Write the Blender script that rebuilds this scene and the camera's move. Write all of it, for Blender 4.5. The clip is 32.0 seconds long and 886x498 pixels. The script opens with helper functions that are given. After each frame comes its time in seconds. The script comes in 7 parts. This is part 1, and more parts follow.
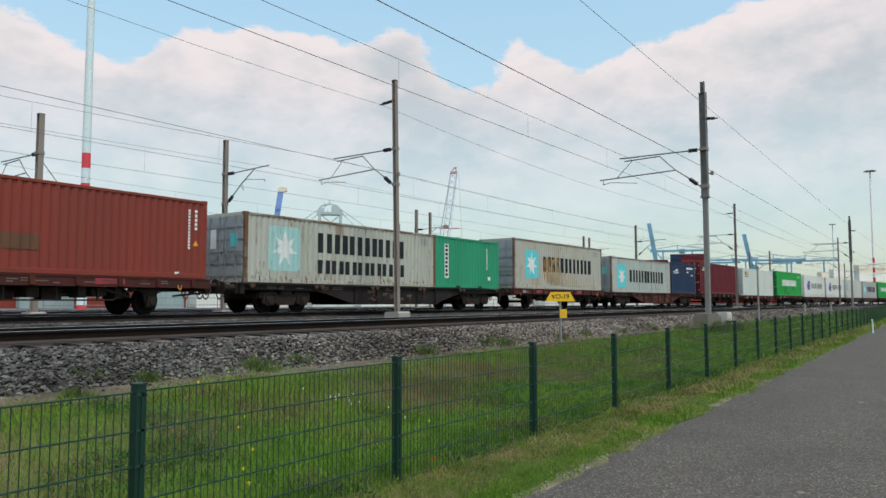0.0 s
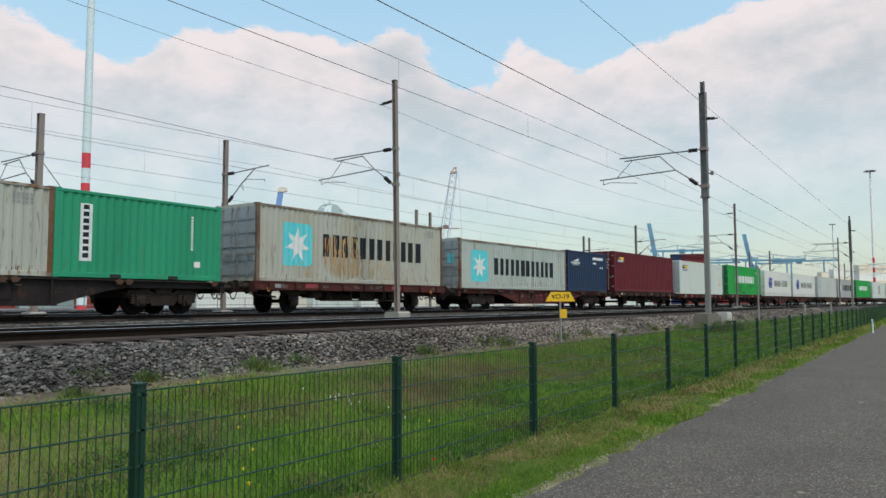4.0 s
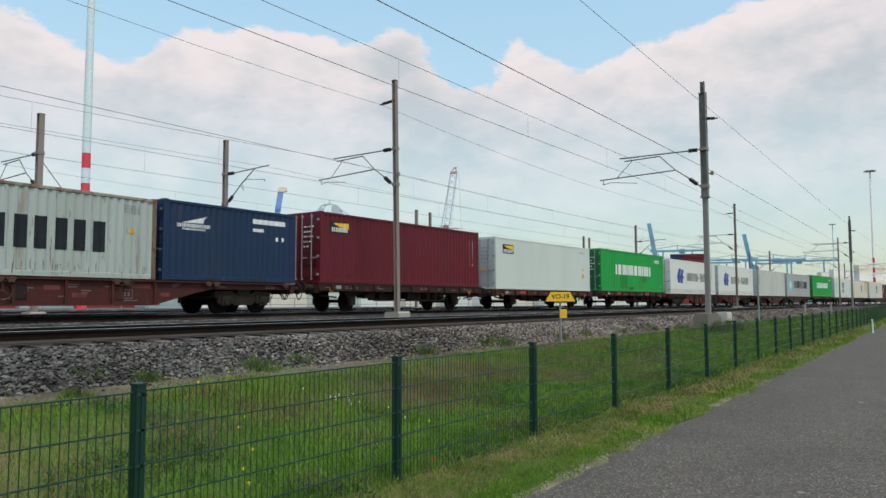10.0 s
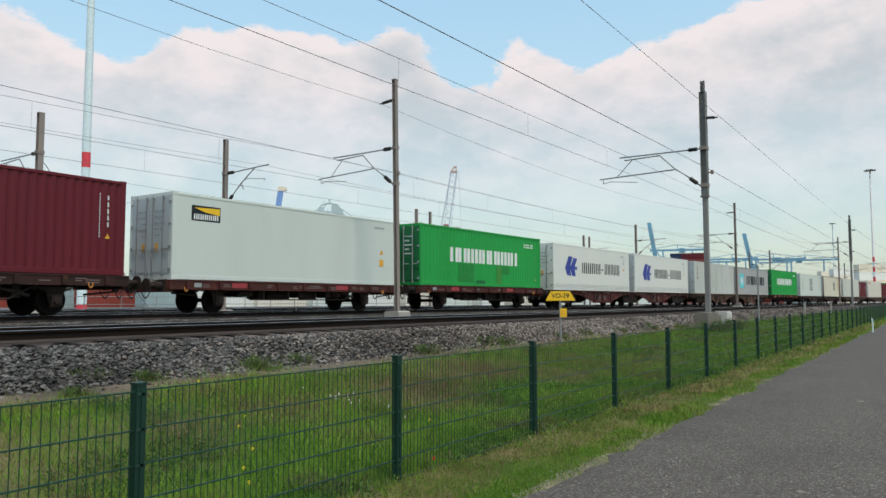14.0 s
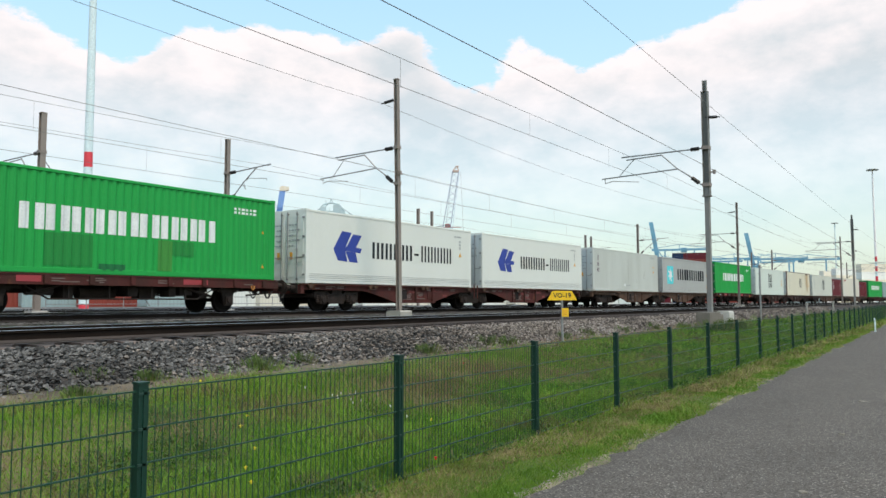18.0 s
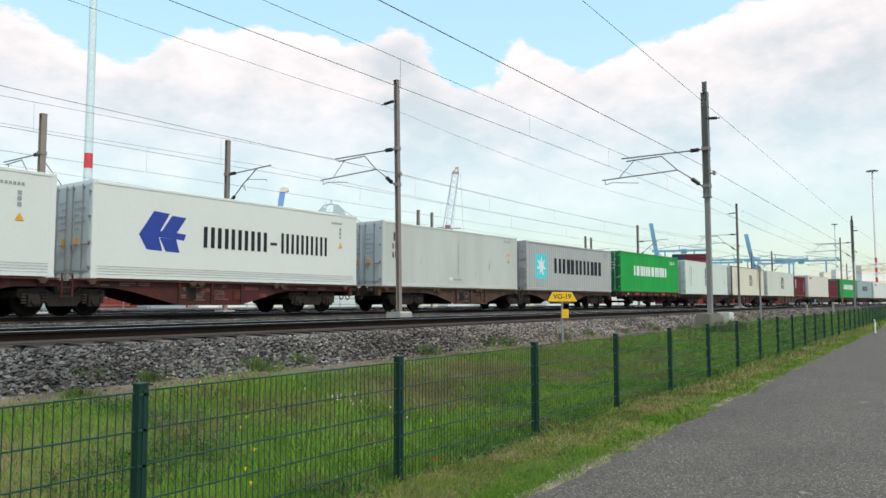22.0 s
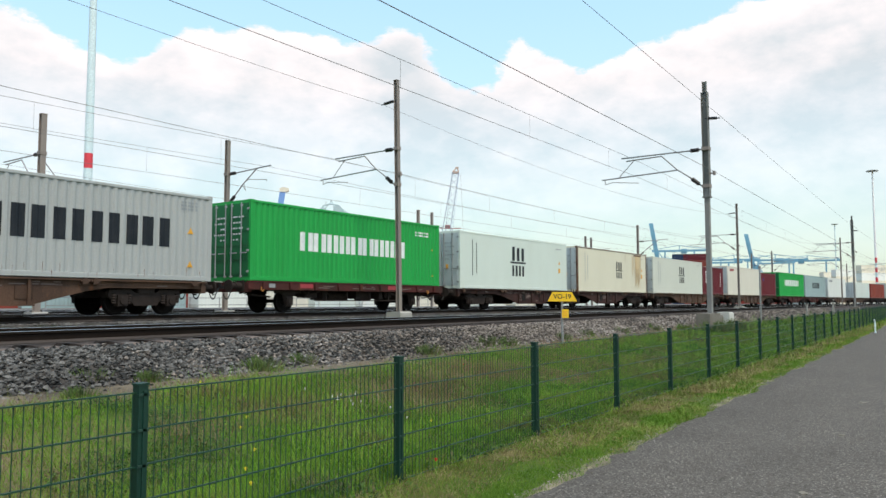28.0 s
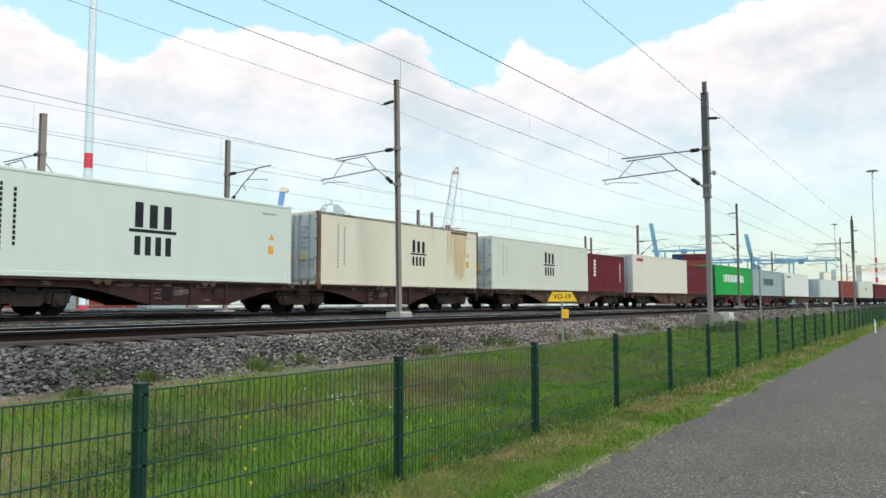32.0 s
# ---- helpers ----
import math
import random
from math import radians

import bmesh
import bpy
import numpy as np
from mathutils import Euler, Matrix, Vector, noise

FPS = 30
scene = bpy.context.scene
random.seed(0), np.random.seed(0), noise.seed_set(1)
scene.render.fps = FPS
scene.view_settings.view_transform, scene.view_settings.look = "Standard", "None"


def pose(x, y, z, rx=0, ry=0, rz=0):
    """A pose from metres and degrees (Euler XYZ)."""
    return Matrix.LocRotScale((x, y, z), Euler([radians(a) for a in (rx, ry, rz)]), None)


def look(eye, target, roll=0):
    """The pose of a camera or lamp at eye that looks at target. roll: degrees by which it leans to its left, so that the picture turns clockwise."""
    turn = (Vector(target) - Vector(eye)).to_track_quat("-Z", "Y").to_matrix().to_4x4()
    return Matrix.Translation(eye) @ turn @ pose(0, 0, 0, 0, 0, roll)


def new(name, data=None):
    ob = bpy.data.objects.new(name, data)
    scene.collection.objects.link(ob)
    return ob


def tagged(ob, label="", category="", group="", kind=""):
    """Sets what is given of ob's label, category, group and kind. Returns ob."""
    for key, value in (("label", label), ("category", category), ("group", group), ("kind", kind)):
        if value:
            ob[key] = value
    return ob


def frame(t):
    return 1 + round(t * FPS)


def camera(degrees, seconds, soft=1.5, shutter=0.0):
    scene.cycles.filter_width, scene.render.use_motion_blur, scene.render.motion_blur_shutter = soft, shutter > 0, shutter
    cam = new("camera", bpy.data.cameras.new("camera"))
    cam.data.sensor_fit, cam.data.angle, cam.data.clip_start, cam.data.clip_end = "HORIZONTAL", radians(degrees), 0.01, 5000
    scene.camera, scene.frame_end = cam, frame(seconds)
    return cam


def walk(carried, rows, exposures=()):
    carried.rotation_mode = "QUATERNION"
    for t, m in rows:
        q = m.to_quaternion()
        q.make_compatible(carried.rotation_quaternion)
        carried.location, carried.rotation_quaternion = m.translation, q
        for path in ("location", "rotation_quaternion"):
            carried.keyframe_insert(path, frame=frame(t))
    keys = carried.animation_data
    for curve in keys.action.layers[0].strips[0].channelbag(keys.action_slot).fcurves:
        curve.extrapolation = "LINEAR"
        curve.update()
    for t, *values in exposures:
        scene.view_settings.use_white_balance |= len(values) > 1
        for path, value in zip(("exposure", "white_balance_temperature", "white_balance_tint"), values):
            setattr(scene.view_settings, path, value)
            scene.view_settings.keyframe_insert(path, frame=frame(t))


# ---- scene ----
cam = camera(61.18, 32.0, soft=1.5)
EYE = (0.0, 0.0, 1.52)
YAW, PITCH, ROLL = 36.42, 4.105, 0.096


def view(dx, dy):
    """The camera's pose, nudged by small angles in degrees (to its right, and up)."""
    a, b = radians(YAW - dx), radians(PITCH + dy)
    return look(EYE, (10 * math.cos(a) * math.cos(b), 10 * math.sin(a) * math.cos(b), EYE[2] + 10 * math.sin(b)), -ROLL)


walk(cam, [(0.0, view(0, 0)), (11.5, view(0, 0)), (13.0, view(0, -0.052)), (14.5, view(0, -0.06)), (16.5, view(-0.07, -0.085)),
           (17.2, view(-0.136, -0.09)), (18.2, view(-0.136, -0.085)), (19.2, view(-0.136, -0.065)), (20.0, view(-0.136, 0)), (32.0, view(-0.136, 0))],
     exposures=[(0.0, -0.33, 6680, 12), (13.0, -0.33, 6680, 12), (17.0, -0.06, 6700, 11), (19.0, -0.01, 6700, 11), (24.0, 0.01, 6700, 11), (32.0, 0.05, 6700, 11)])

# ---- world and sun ----
SUN_EL, SUN_AZ = 62.0, -112.0  # degrees above the horizon, and round from +x


def make_world():
    w = bpy.data.worlds.new("sky")
    scene.world = w
    w.use_nodes = True
    nt = w.node_tree
    nt.nodes.clear()
    N, L = nt.nodes.new, nt.links.new
    out, bg = N("ShaderNodeOutputWorld"), N("ShaderNodeBackground")
    sky = N("ShaderNodeTexSky")
    sky.sky_type, sky.sun_disc = "NISHITA", False
    sky.sun_elevation, sky.sun_rotation = radians(SUN_EL), radians(90 - SUN_AZ)
    sky.air_density, sky.dust_density, sky.ozone_density = 1.0, 0.6, 1.2
    tc, sep = N("ShaderNodeTexCoord"), N("ShaderNodeSeparateXYZ")
    L(tc.outputs["Generated"], sep.inputs[0])

    def m(op, a, b=None, c=None):
        n = N("ShaderNodeMath")
        n.operation = op
        for i, v in enumerate((a, b, c)):
            if v is None:
                continue
            if isinstance(v, (int, float)):
                n.inputs[i].default_value = v
            else:
                L(v, n.inputs[i])
        return n.outputs[0]
    # cumulus: noise over the dome, flattened towards the horizon
    zz = m("MAXIMUM", sep.outputs[2], 0.0)
    mp = N("ShaderNodeMapping")
    mp.inputs["Scale"].default_value = (1.0, 1.0, 1.9)
    mp.inputs["Location"].default_value = CLOUD_AT
    L(tc.outputs["Generated"], mp.inputs[0])
    n1, n2 = N("ShaderNodeTexNoise"), N("ShaderNodeTexNoise")
    n1.inputs["Scale"].default_value, n1.inputs["Detail"].default_value, n1.inputs["Roughness"].default_value = 3.4, 12.0, 0.6
    n2.inputs["Scale"].default_value, n2.inputs["Detail"].default_value, n2.inputs["Roughness"].default_value = 6.5, 9.0, 0.58
    L(mp.outputs[0], n1.inputs["Vector"])
    L(mp.outputs[0], n2.inputs["Vector"])
    rise = N("ShaderNodeMapRange")
    rise.interpolation_type = "SMOOTHSTEP"
    rise.inputs[1].default_value, rise.inputs[2].default_value, rise.inputs[3].default_value, rise.inputs[4].default_value = 0.25, 0.385, 0.14, 0.62
    L(zz, rise.inputs[0])
    cover = m("SUBTRACT", n1.outputs[0], rise.outputs[0])
    n3 = N("ShaderNodeTexNoise")
    n3.inputs["Scale"].default_value, n3.inputs["Detail"].default_value, n3.inputs["Roughness"].default_value = 14.0, 9.0, 0.62
    L(mp.outputs[0], n3.inputs["Vector"])
    cover = m("MULTIPLY_ADD", n3.outputs[0], 0.27, m("SUBTRACT", cover, 0.135))
    # openings between the banks of cloud
    for at, size, depth in CLOUD_GAPS:
        near = N("ShaderNodeVectorMath")
        near.operation = "DISTANCE"
        near.inputs[1].default_value = at
        L(tc.outputs["Generated"], near.inputs[0])
        gp = N("ShaderNodeMapRange")
        gp.interpolation_type = "SMOOTHSTEP"
        gp.inputs[1].default_value, gp.inputs[2].default_value, gp.inputs[3].default_value, gp.inputs[4].default_value = 0.0, size, depth, 0.0
        L(near.outputs["Value"], gp.inputs[0])
        cover = m("SUBTRACT", cover, gp.outputs[0])
    edge = N("ShaderNodeMapRange")
    edge.interpolation_type = "SMOOTHSTEP"
    edge.inputs[1].default_value, edge.inputs[2].default_value = -0.005, 0.06
    L(cover, edge.inputs[0])
    # haze pale near the horizon
    haze = N("ShaderNodeMapRange")
    haze.inputs[1].default_value, haze.inputs[2].default_value = 0.0, 0.42
    haze.inputs[3].default_value, haze.inputs[4].default_value = 0.85, 0.12
    L(zz, haze.inputs[0])
    mixh = N("ShaderNodeMix")
    mixh.data_type = "RGBA"
    L(haze.outputs[0], mixh.inputs["Factor"])
    gain = N("ShaderNodeMix")
    gain.data_type, gain.blend_type = "RGBA", "MULTIPLY"
    gain.inputs["Factor"].default_value = 1.0
    gain.inputs[7].default_value = (3.75, 4.05, 3.3, 1)
    L(sky.outputs[0], gain.inputs[6])
    L(gain.outputs[2], mixh.inputs[6])
    mixh.inputs[7].default_value = (3.75, 4.3, 4.55, 1)
    body = N("ShaderNodeMix")
    body.data_type = "RGBA"
    body.inputs[6].default_value, body.inputs[7].default_value = (6.8, 7.6, 8.2, 1), (10.5, 10.0, 10.25, 1)
    br = N("ShaderNodeMapRange")
    br.inputs[1].default_value, br.inputs[2].default_value = 0.38, 0.6
    L(n2.outputs[0], br.inputs[0])
    rim = N("ShaderNodeMapRange")
    rim.inputs[1].default_value, rim.inputs[2].default_value, rim.inputs[3].default_value, rim.inputs[4].default_value = 0.02, 0.24, 0.55, 0.0
    L(cover, rim.inputs[0])
    puff = N("ShaderNodeMapRange")
    puff.inputs[1].default_value, puff.inputs[2].default_value, puff.inputs[3].default_value, puff.inputs[4].default_value = 0.38, 0.64, -0.12, 0.26
    L(n3.outputs[0], puff.inputs[0])
    L(m("MAXIMUM", m("MINIMUM", m("ADD", m("MULTIPLY_ADD", br.outputs[0], 0.7, puff.outputs[0]), rim.outputs[0]), 1.0), 0.0), body.inputs["Factor"])
    mixc = N("ShaderNodeMix")
    mixc.data_type = "RGBA"
    low = N("ShaderNodeMapRange")
    low.inputs[1].default_value, low.inputs[2].default_value, low.inputs[3].default_value = 0.05, 0.28, 0.12
    L(zz, low.inputs[0])
    L(m("MULTIPLY", edge.outputs[0], low.outputs[0]), mixc.inputs["Factor"])
    L(mixh.outputs[2], mixc.inputs[6])
    L(body.outputs[2], mixc.inputs[7])
    L(mixc.outputs[2], bg.inputs[0])
    bg.inputs[1].default_value = 0.1
    L(bg.outputs[0], out.inputs[0])


CLOUD_AT = (0.35, 0.1, 0.0)
CLOUD_GAPS = [((0.785, 0.543, 0.3), 0.1, 0.36), ((0.460, 0.832, 0.309), 0.095, 0.22), ((0.676, 0.627, 0.387), 0.12, 0.26), ((0.84, 0.395, 0.372), 0.115, 0.34), ((0.717, 0.613, 0.325), 0.06, -0.16)]
make_world()
sun = new("sun", bpy.data.lights.new("sun", "SUN"))
sun.data.energy, sun.data.angle, sun.data.color = 2.8, radians(14), (1.0, 0.9, 0.76)
_a, _e = radians(SUN_AZ), radians(SUN_EL)
sun.matrix_world = look((60 * math.cos(_a) * math.cos(_e), 60 * math.sin(_a) * math.cos(_e), 60 * math.sin(_e)), (0, 0, 0))


# ---- materials ----
def material(name, base, rough=0.6, metal=0.0, second=None, scale=3.0, fine=40.0, amount=0.5, bump=0.1, streak=1.0, rust=0.0,
             rust_at=0.62, jitter=0.0, spec=0.5, pocks=0.15):
    """A surface with a base colour, blotches towards a second one, fine grain, bump and rust. streak above 1 draws the blotches out downwards."""
    mt = bpy.data.materials.new(name)
    mt.use_nodes = True
    nt = mt.node_tree
    N, L = nt.nodes.new, nt.links.new
    bsdf = nt.nodes["Principled BSDF"]
    bsdf.inputs["Roughness"].default_value, bsdf.inputs["Metallic"].default_value = rough, metal
    bsdf.inputs["Specular IOR Level"].default_value = spec
    tc, mp = N("ShaderNodeTexCoord"), N("ShaderNodeMapping")
    info = N("ShaderNodeObjectInfo")
    mp.inputs["Scale"].default_value = (1, 1, 1 / streak)
    shift = N("ShaderNodeVectorMath")
    shift.operation = "MULTIPLY_ADD"
    shift.inputs[0].default_value = (37.0, 19.0, 11.0)
    L(info.outputs["Random"], shift.inputs[1])
    L(tc.outputs["Object"], shift.inputs[2])
    L(shift.outputs[0], mp.inputs[0])
    big, small = N("ShaderNodeTexNoise"), N("ShaderNodeTexNoise")
    big.inputs["Scale"].default_value, big.inputs["Detail"].default_value = scale, 6.0
    small.inputs["Scale"].default_value, small.inputs["Detail"].default_value = fine, 3.0
    L(mp.outputs[0], big.inputs["Vector"])
    L(shift.outputs[0], small.inputs["Vector"])
    second = second or tuple(c * 0.7 for c in base)

    def ramp(src, lo, hi, a=0.0, b=1.0):
        r = N("ShaderNodeMapRange")
        r.inputs[1].default_value, r.inputs[2].default_value, r.inputs[3].default_value, r.inputs[4].default_value = lo, hi, a, b
        L(src, r.inputs[0])
        return r.outputs[0]

    def mix(fac, a, b, blend="MIX"):
        x = N("ShaderNodeMix")
        x.data_type, x.blend_type = "RGBA", blend
        for sock, v in (("Factor", fac), (6, a), (7, b)):
            if isinstance(v, (int, float)):
                x.inputs[sock].default_value = v
            elif isinstance(v, tuple):
                x.inputs[sock].default_value = (*v, 1)
            else:
                L(v, x.inputs[sock])
        return x.outputs[2]
    col = mix(ramp(big.outputs[0], 0.38, 0.7, 0, amount), base, second)
    g = ramp(small.outputs[0], 0.3, 0.7, 1 - pocks, 1 + pocks)
    gc = N("ShaderNodeCombineColor")
    for i in range(3):
        L(g, gc.inputs[i])
    col = mix(1.0, col, gc.outputs[0], "MULTIPLY")
    if rust > 0:
        rn = N("ShaderNodeTexNoise")
        rn.inputs["Scale"].default_value, rn.inputs["Detail"].default_value = scale * 2.3, 9.0
        L(mp.outputs[0], rn.inputs["Vector"])
        f = ramp(rn.outputs[0], rust_at, rust_at + 0.1, 0, rust)
        col = mix(f, col, (0.16, 0.062, 0.025))
        sn = N("ShaderNodeTexNoise")
        sn.inputs["Scale"].default_value, sn.inputs["Detail"].default_value = scale * 11.0, 5.0
        L(mp.outputs[0], sn.inputs["Vector"])
        col = mix(ramp(sn.outputs[0], rust_at + 0.02, rust_at + 0.12, 0, min(1.0, rust * 1.3)), col, (0.13, 0.06, 0.03))
        L(ramp(f, 0, 1, rough, 0.85), bsdf.inputs["Roughness"])
    if jitter:
        hsv = N("ShaderNodeHueSaturation")
        L(ramp(info.outputs["Random"], 0, 1, 1 - jitter, 1 + jitter), hsv.inputs["Value"])
        L(col, hsv.inputs["Color"])
        col = hsv.outputs[0]
    L(col, bsdf.inputs["Base Color"])
    if bump:
        bp = N("ShaderNodeBump")
        bp.inputs["Strength"].default_value, bp.inputs["Distance"].default_value = bump, 0.02
        L(small.outputs[0], bp.inputs["Height"])
        L(bp.outputs[0], bsdf.inputs["Normal"])
    return mt


def patches(name, stops, scale, fine, rough=0.95, bump=0.5, jitter=0.3, island=False, contrast=1.8):
    """Natural ground: several colours blended by noise at two scales; island varies each loose piece."""
    mt = bpy.data.materials.new(name)
    mt.use_nodes = True
    nt = mt.node_tree
    N, L = nt.nodes.new, nt.links.new
    bsdf = nt.nodes["Principled BSDF"]
    bsdf.inputs["Roughness"].default_value = rough
    bsdf.inputs["Specular IOR Level"].default_value = 0.25
    tc = N("ShaderNodeTexCoord")
    a, b = N("ShaderNodeTexNoise"), N("ShaderNodeTexNoise")
    a.inputs["Scale"].default_value, a.inputs["Detail"].default_value = scale, 8.0
    b.inputs["Scale"].default_value, b.inputs["Detail"].default_value = fine, 4.0
    L(tc.outputs["Object"], a.inputs["Vector"])
    L(tc.outputs["Object"], b.inputs["Vector"])
    def madd(src, k, add):
        x = N("ShaderNodeMath")
        x.operation = "MULTIPLY_ADD"
        x.inputs[1].default_value = k
        L(src, x.inputs[0])
        if isinstance(add, float):
            x.inputs[2].default_value = add
        else:
            L(add, x.inputs[2])
        return x.outputs[0]
    last = madd(a.outputs[0], contrast, 0.5 - contrast * 0.5 - jitter * 0.5 - (jitter * 0.5 if island else 0.0))
    last = madd(b.outputs[0], jitter, last)
    if island:
        last = madd(N("ShaderNodeNewGeometry").outputs["Random Per Island"], jitter, last)
    cr = N("ShaderNodeValToRGB")
    el = cr.color_ramp.elements
    while len(el) < len(stops):
        el.new(0.5)
    for e, (p, c) in zip(el, stops):
        e.position, e.color = p, (*c, 1)
    L(last, cr.inputs[0])
    L(cr.outputs[0], bsdf.inputs["Base Color"])
    bp = N("ShaderNodeBump")
    bp.inputs["Strength"].default_value, bp.inputs["Distance"].default_value = bump, 0.03
    L(b.outputs[0], bp.inputs["Height"])
    L(bp.outputs[0], bsdf.inputs["Normal"])
    return mt


def aggregate(name, dark, mid, light, scale):
    """Asphalt: small stones of uneven tone in a dark binder, with broad worn areas."""
    mt = bpy.data.materials.new(name)
    mt.use_nodes = True
    nt = mt.node_tree
    N, L = nt.nodes.new, nt.links.new
    bsdf = nt.nodes["Principled BSDF"]
    bsdf.inputs["Roughness"].default_value, bsdf.inputs["Specular IOR Level"].default_value = 0.92, 0.2
    tc, vo, no, sp = N("ShaderNodeTexCoord"), N("ShaderNodeTexVoronoi"), N("ShaderNodeTexNoise"), N("ShaderNodeSeparateColor")
    vo.inputs["Scale"].default_value = scale
    no.inputs["Scale"].default_value, no.inputs["Detail"].default_value = 0.9, 6.0
    L(tc.outputs["Object"], vo.inputs["Vector"])
    L(tc.outputs["Object"], no.inputs["Vector"])
    L(vo.outputs["Color"], sp.inputs[0])
    cr = N("ShaderNodeValToRGB")
    el = cr.color_ramp.elements
    el.new(0.5)
    el.new(0.88)
    for e, (p, c) in zip(el, ((0.0, dark), (0.5, mid), (0.88, tuple(x * 1.35 for x in mid)), (1.0, light))):
        e.position, e.color = p, (*c, 1)
    L(sp.outputs[0], cr.inputs[0])
    rg = N("ShaderNodeMapRange")
    rg.inputs[1].default_value, rg.inputs[2].default_value, rg.inputs[3].default_value, rg.inputs[4].default_value = 0.3, 0.7, 0.9, 1.1
    L(no.outputs[0], rg.inputs[0])
    mx = N("ShaderNodeVectorMath")
    mx.operation = "SCALE"
    L(cr.outputs[0], mx.inputs[0])
    L(rg.outputs[0], mx.inputs["Scale"])
    L(mx.outputs[0], bsdf.inputs["Base Color"])
    bp = N("ShaderNodeBump")
    bp.inputs["Strength"].default_value, bp.inputs["Distance"].default_value = 0.5, 0.008
    L(vo.outputs["Distance"], bp.inputs["Height"])
    L(bp.outputs[0], bsdf.inputs["Normal"])
    return mt


M = {}
M["asphalt"] = aggregate("asphalt", (0.047, 0.042, 0.037), (0.092, 0.081, 0.07), (0.26, 0.235, 0.21), 80.0)
M["weed"] = patches("weed", [(0.2, (0.045, 0.08, 0.02)), (0.6, (0.095, 0.135, 0.04)), (0.9, (0.17, 0.15, 0.07))], 1.5, 8.0, 0.8, 0.0, 0.5, True)
M["soil"] = patches("soil", [(0.28, (0.036, 0.066, 0.012)), (0.48, (0.066, 0.096, 0.018)), (0.62, (0.105, 0.096, 0.04)), (0.8, (0.15, 0.116, 0.064))], 0.5, 30.0, 0.95, 0.6, 0.3)
M["grass"] = patches("grass", [(0.05, (0.033, 0.09, 0.007)), (0.42, (0.11, 0.262, 0.016)), (0.64, (0.188, 0.28, 0.034)), (0.82, (0.12, 0.105, 0.038)), (1.0, (0.125, 0.08, 0.046))], 0.6, 6.0, 0.8, 0.0, 0.55, True, 1.9)
M["verge_grass"] = patches("verge_grass", [(0.05, (0.065, 0.15, 0.012)), (0.45, (0.12, 0.225, 0.02)), (0.7, (0.21, 0.225, 0.05)), (0.95, (0.36, 0.285, 0.14))], 1.1, 6.0, 0.85, 0.0, 0.5, True, 2.2)
M["edge_grass"] = patches("edge_grass", [(0.1, (0.05, 0.12, 0.01)), (0.5, (0.1, 0.21, 0.018)), (0.85, (0.17, 0.24, 0.04)), (1.0, (0.25, 0.24, 0.09))], 1.3, 6.0, 0.85, 0.0, 0.5, True, 1.8)
M["straw"] = patches("straw", [(0.1, (0.075, 0.07, 0.025)), (0.45, (0.19, 0.15, 0.07)), (0.85, (0.36, 0.29, 0.16))], 1.3, 6.0, 0.9, 0.0, 0.6, True)
M["seed_head"] = patches("seed_head", [(0.15, (0.14, 0.085, 0.052)), (0.5, (0.21, 0.135, 0.082)), (0.85, (0.28, 0.21, 0.125))], 1.2, 8.0, 0.85, 0.0, 0.5, True)
M["gravel"] = patches("gravel", [(0.25, (0.012, 0.0105, 0.0095)), (0.5, (0.038, 0.033, 0.03)), (0.75, (0.1, 0.09, 0.082))], 1.2, 26.0, 0.95, 1.0, 0.5)
M["stone"] = patches("stone", [(0.1, (0.022, 0.0215, 0.021)), (0.5, (0.08, 0.077, 0.073)), (0.85, (0.15, 0.143, 0.136)), (1.0, (0.215, 0.205, 0.194))], 0.6, 30.0, 0.9, 0.3, 0.75, True, 1.25)
M["stone_warm"] = patches("stone_warm", [(0.08, (0.045, 0.038, 0.033)), (0.45, (0.135, 0.114, 0.098)), (0.85, (0.25, 0.213, 0.186)), (1.0, (0.34, 0.31, 0.28))], 0.6, 30.0, 0.9, 0.3, 0.8, True, 1.2)
M["sand"] = patches("sand", [(0.3, (0.06, 0.05, 0.035)), (0.5, (0.1, 0.082, 0.058)), (0.7, (0.145, 0.118, 0.085))], 0.9, 40.0)
M["sand_pale"] = patches("sand_pale", [(0.25, (0.11, 0.1, 0.065)), (0.5, (0.19, 0.165, 0.11)), (0.75, (0.28, 0.24, 0.165))], 2.5, 60.0, 0.95, 0.6, 0.5)
M["yard"] = patches("yard", [(0.3, (0.07, 0.065, 0.06)), (0.6, (0.12, 0.11, 0.1)), (0.8, (0.16, 0.15, 0.14))], 0.05, 3.0)
# Rail web painted near black for its shade, the foot lighter as a highlight.
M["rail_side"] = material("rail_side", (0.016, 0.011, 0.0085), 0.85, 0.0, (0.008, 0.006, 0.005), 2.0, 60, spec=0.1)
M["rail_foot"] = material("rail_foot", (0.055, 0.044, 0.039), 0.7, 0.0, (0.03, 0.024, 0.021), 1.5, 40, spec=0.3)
M["rail_head"] = material("rail_head", (0.5, 0.5, 0.5), 0.36, 0.9, scale=1.0)
M["concrete"] = material("concrete", (0.34, 0.32, 0.29), 0.9, 0, (0.2, 0.19, 0.17), 2.0, 50, bump=0.3)
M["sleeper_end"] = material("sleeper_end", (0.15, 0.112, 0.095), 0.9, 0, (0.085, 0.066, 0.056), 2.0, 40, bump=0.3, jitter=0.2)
# Rusty brown of bed and sleeper bodies, darkened for the shade beneath the rails.
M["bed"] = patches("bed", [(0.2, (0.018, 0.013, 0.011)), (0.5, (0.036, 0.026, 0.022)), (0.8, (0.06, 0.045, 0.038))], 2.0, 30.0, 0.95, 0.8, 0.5)
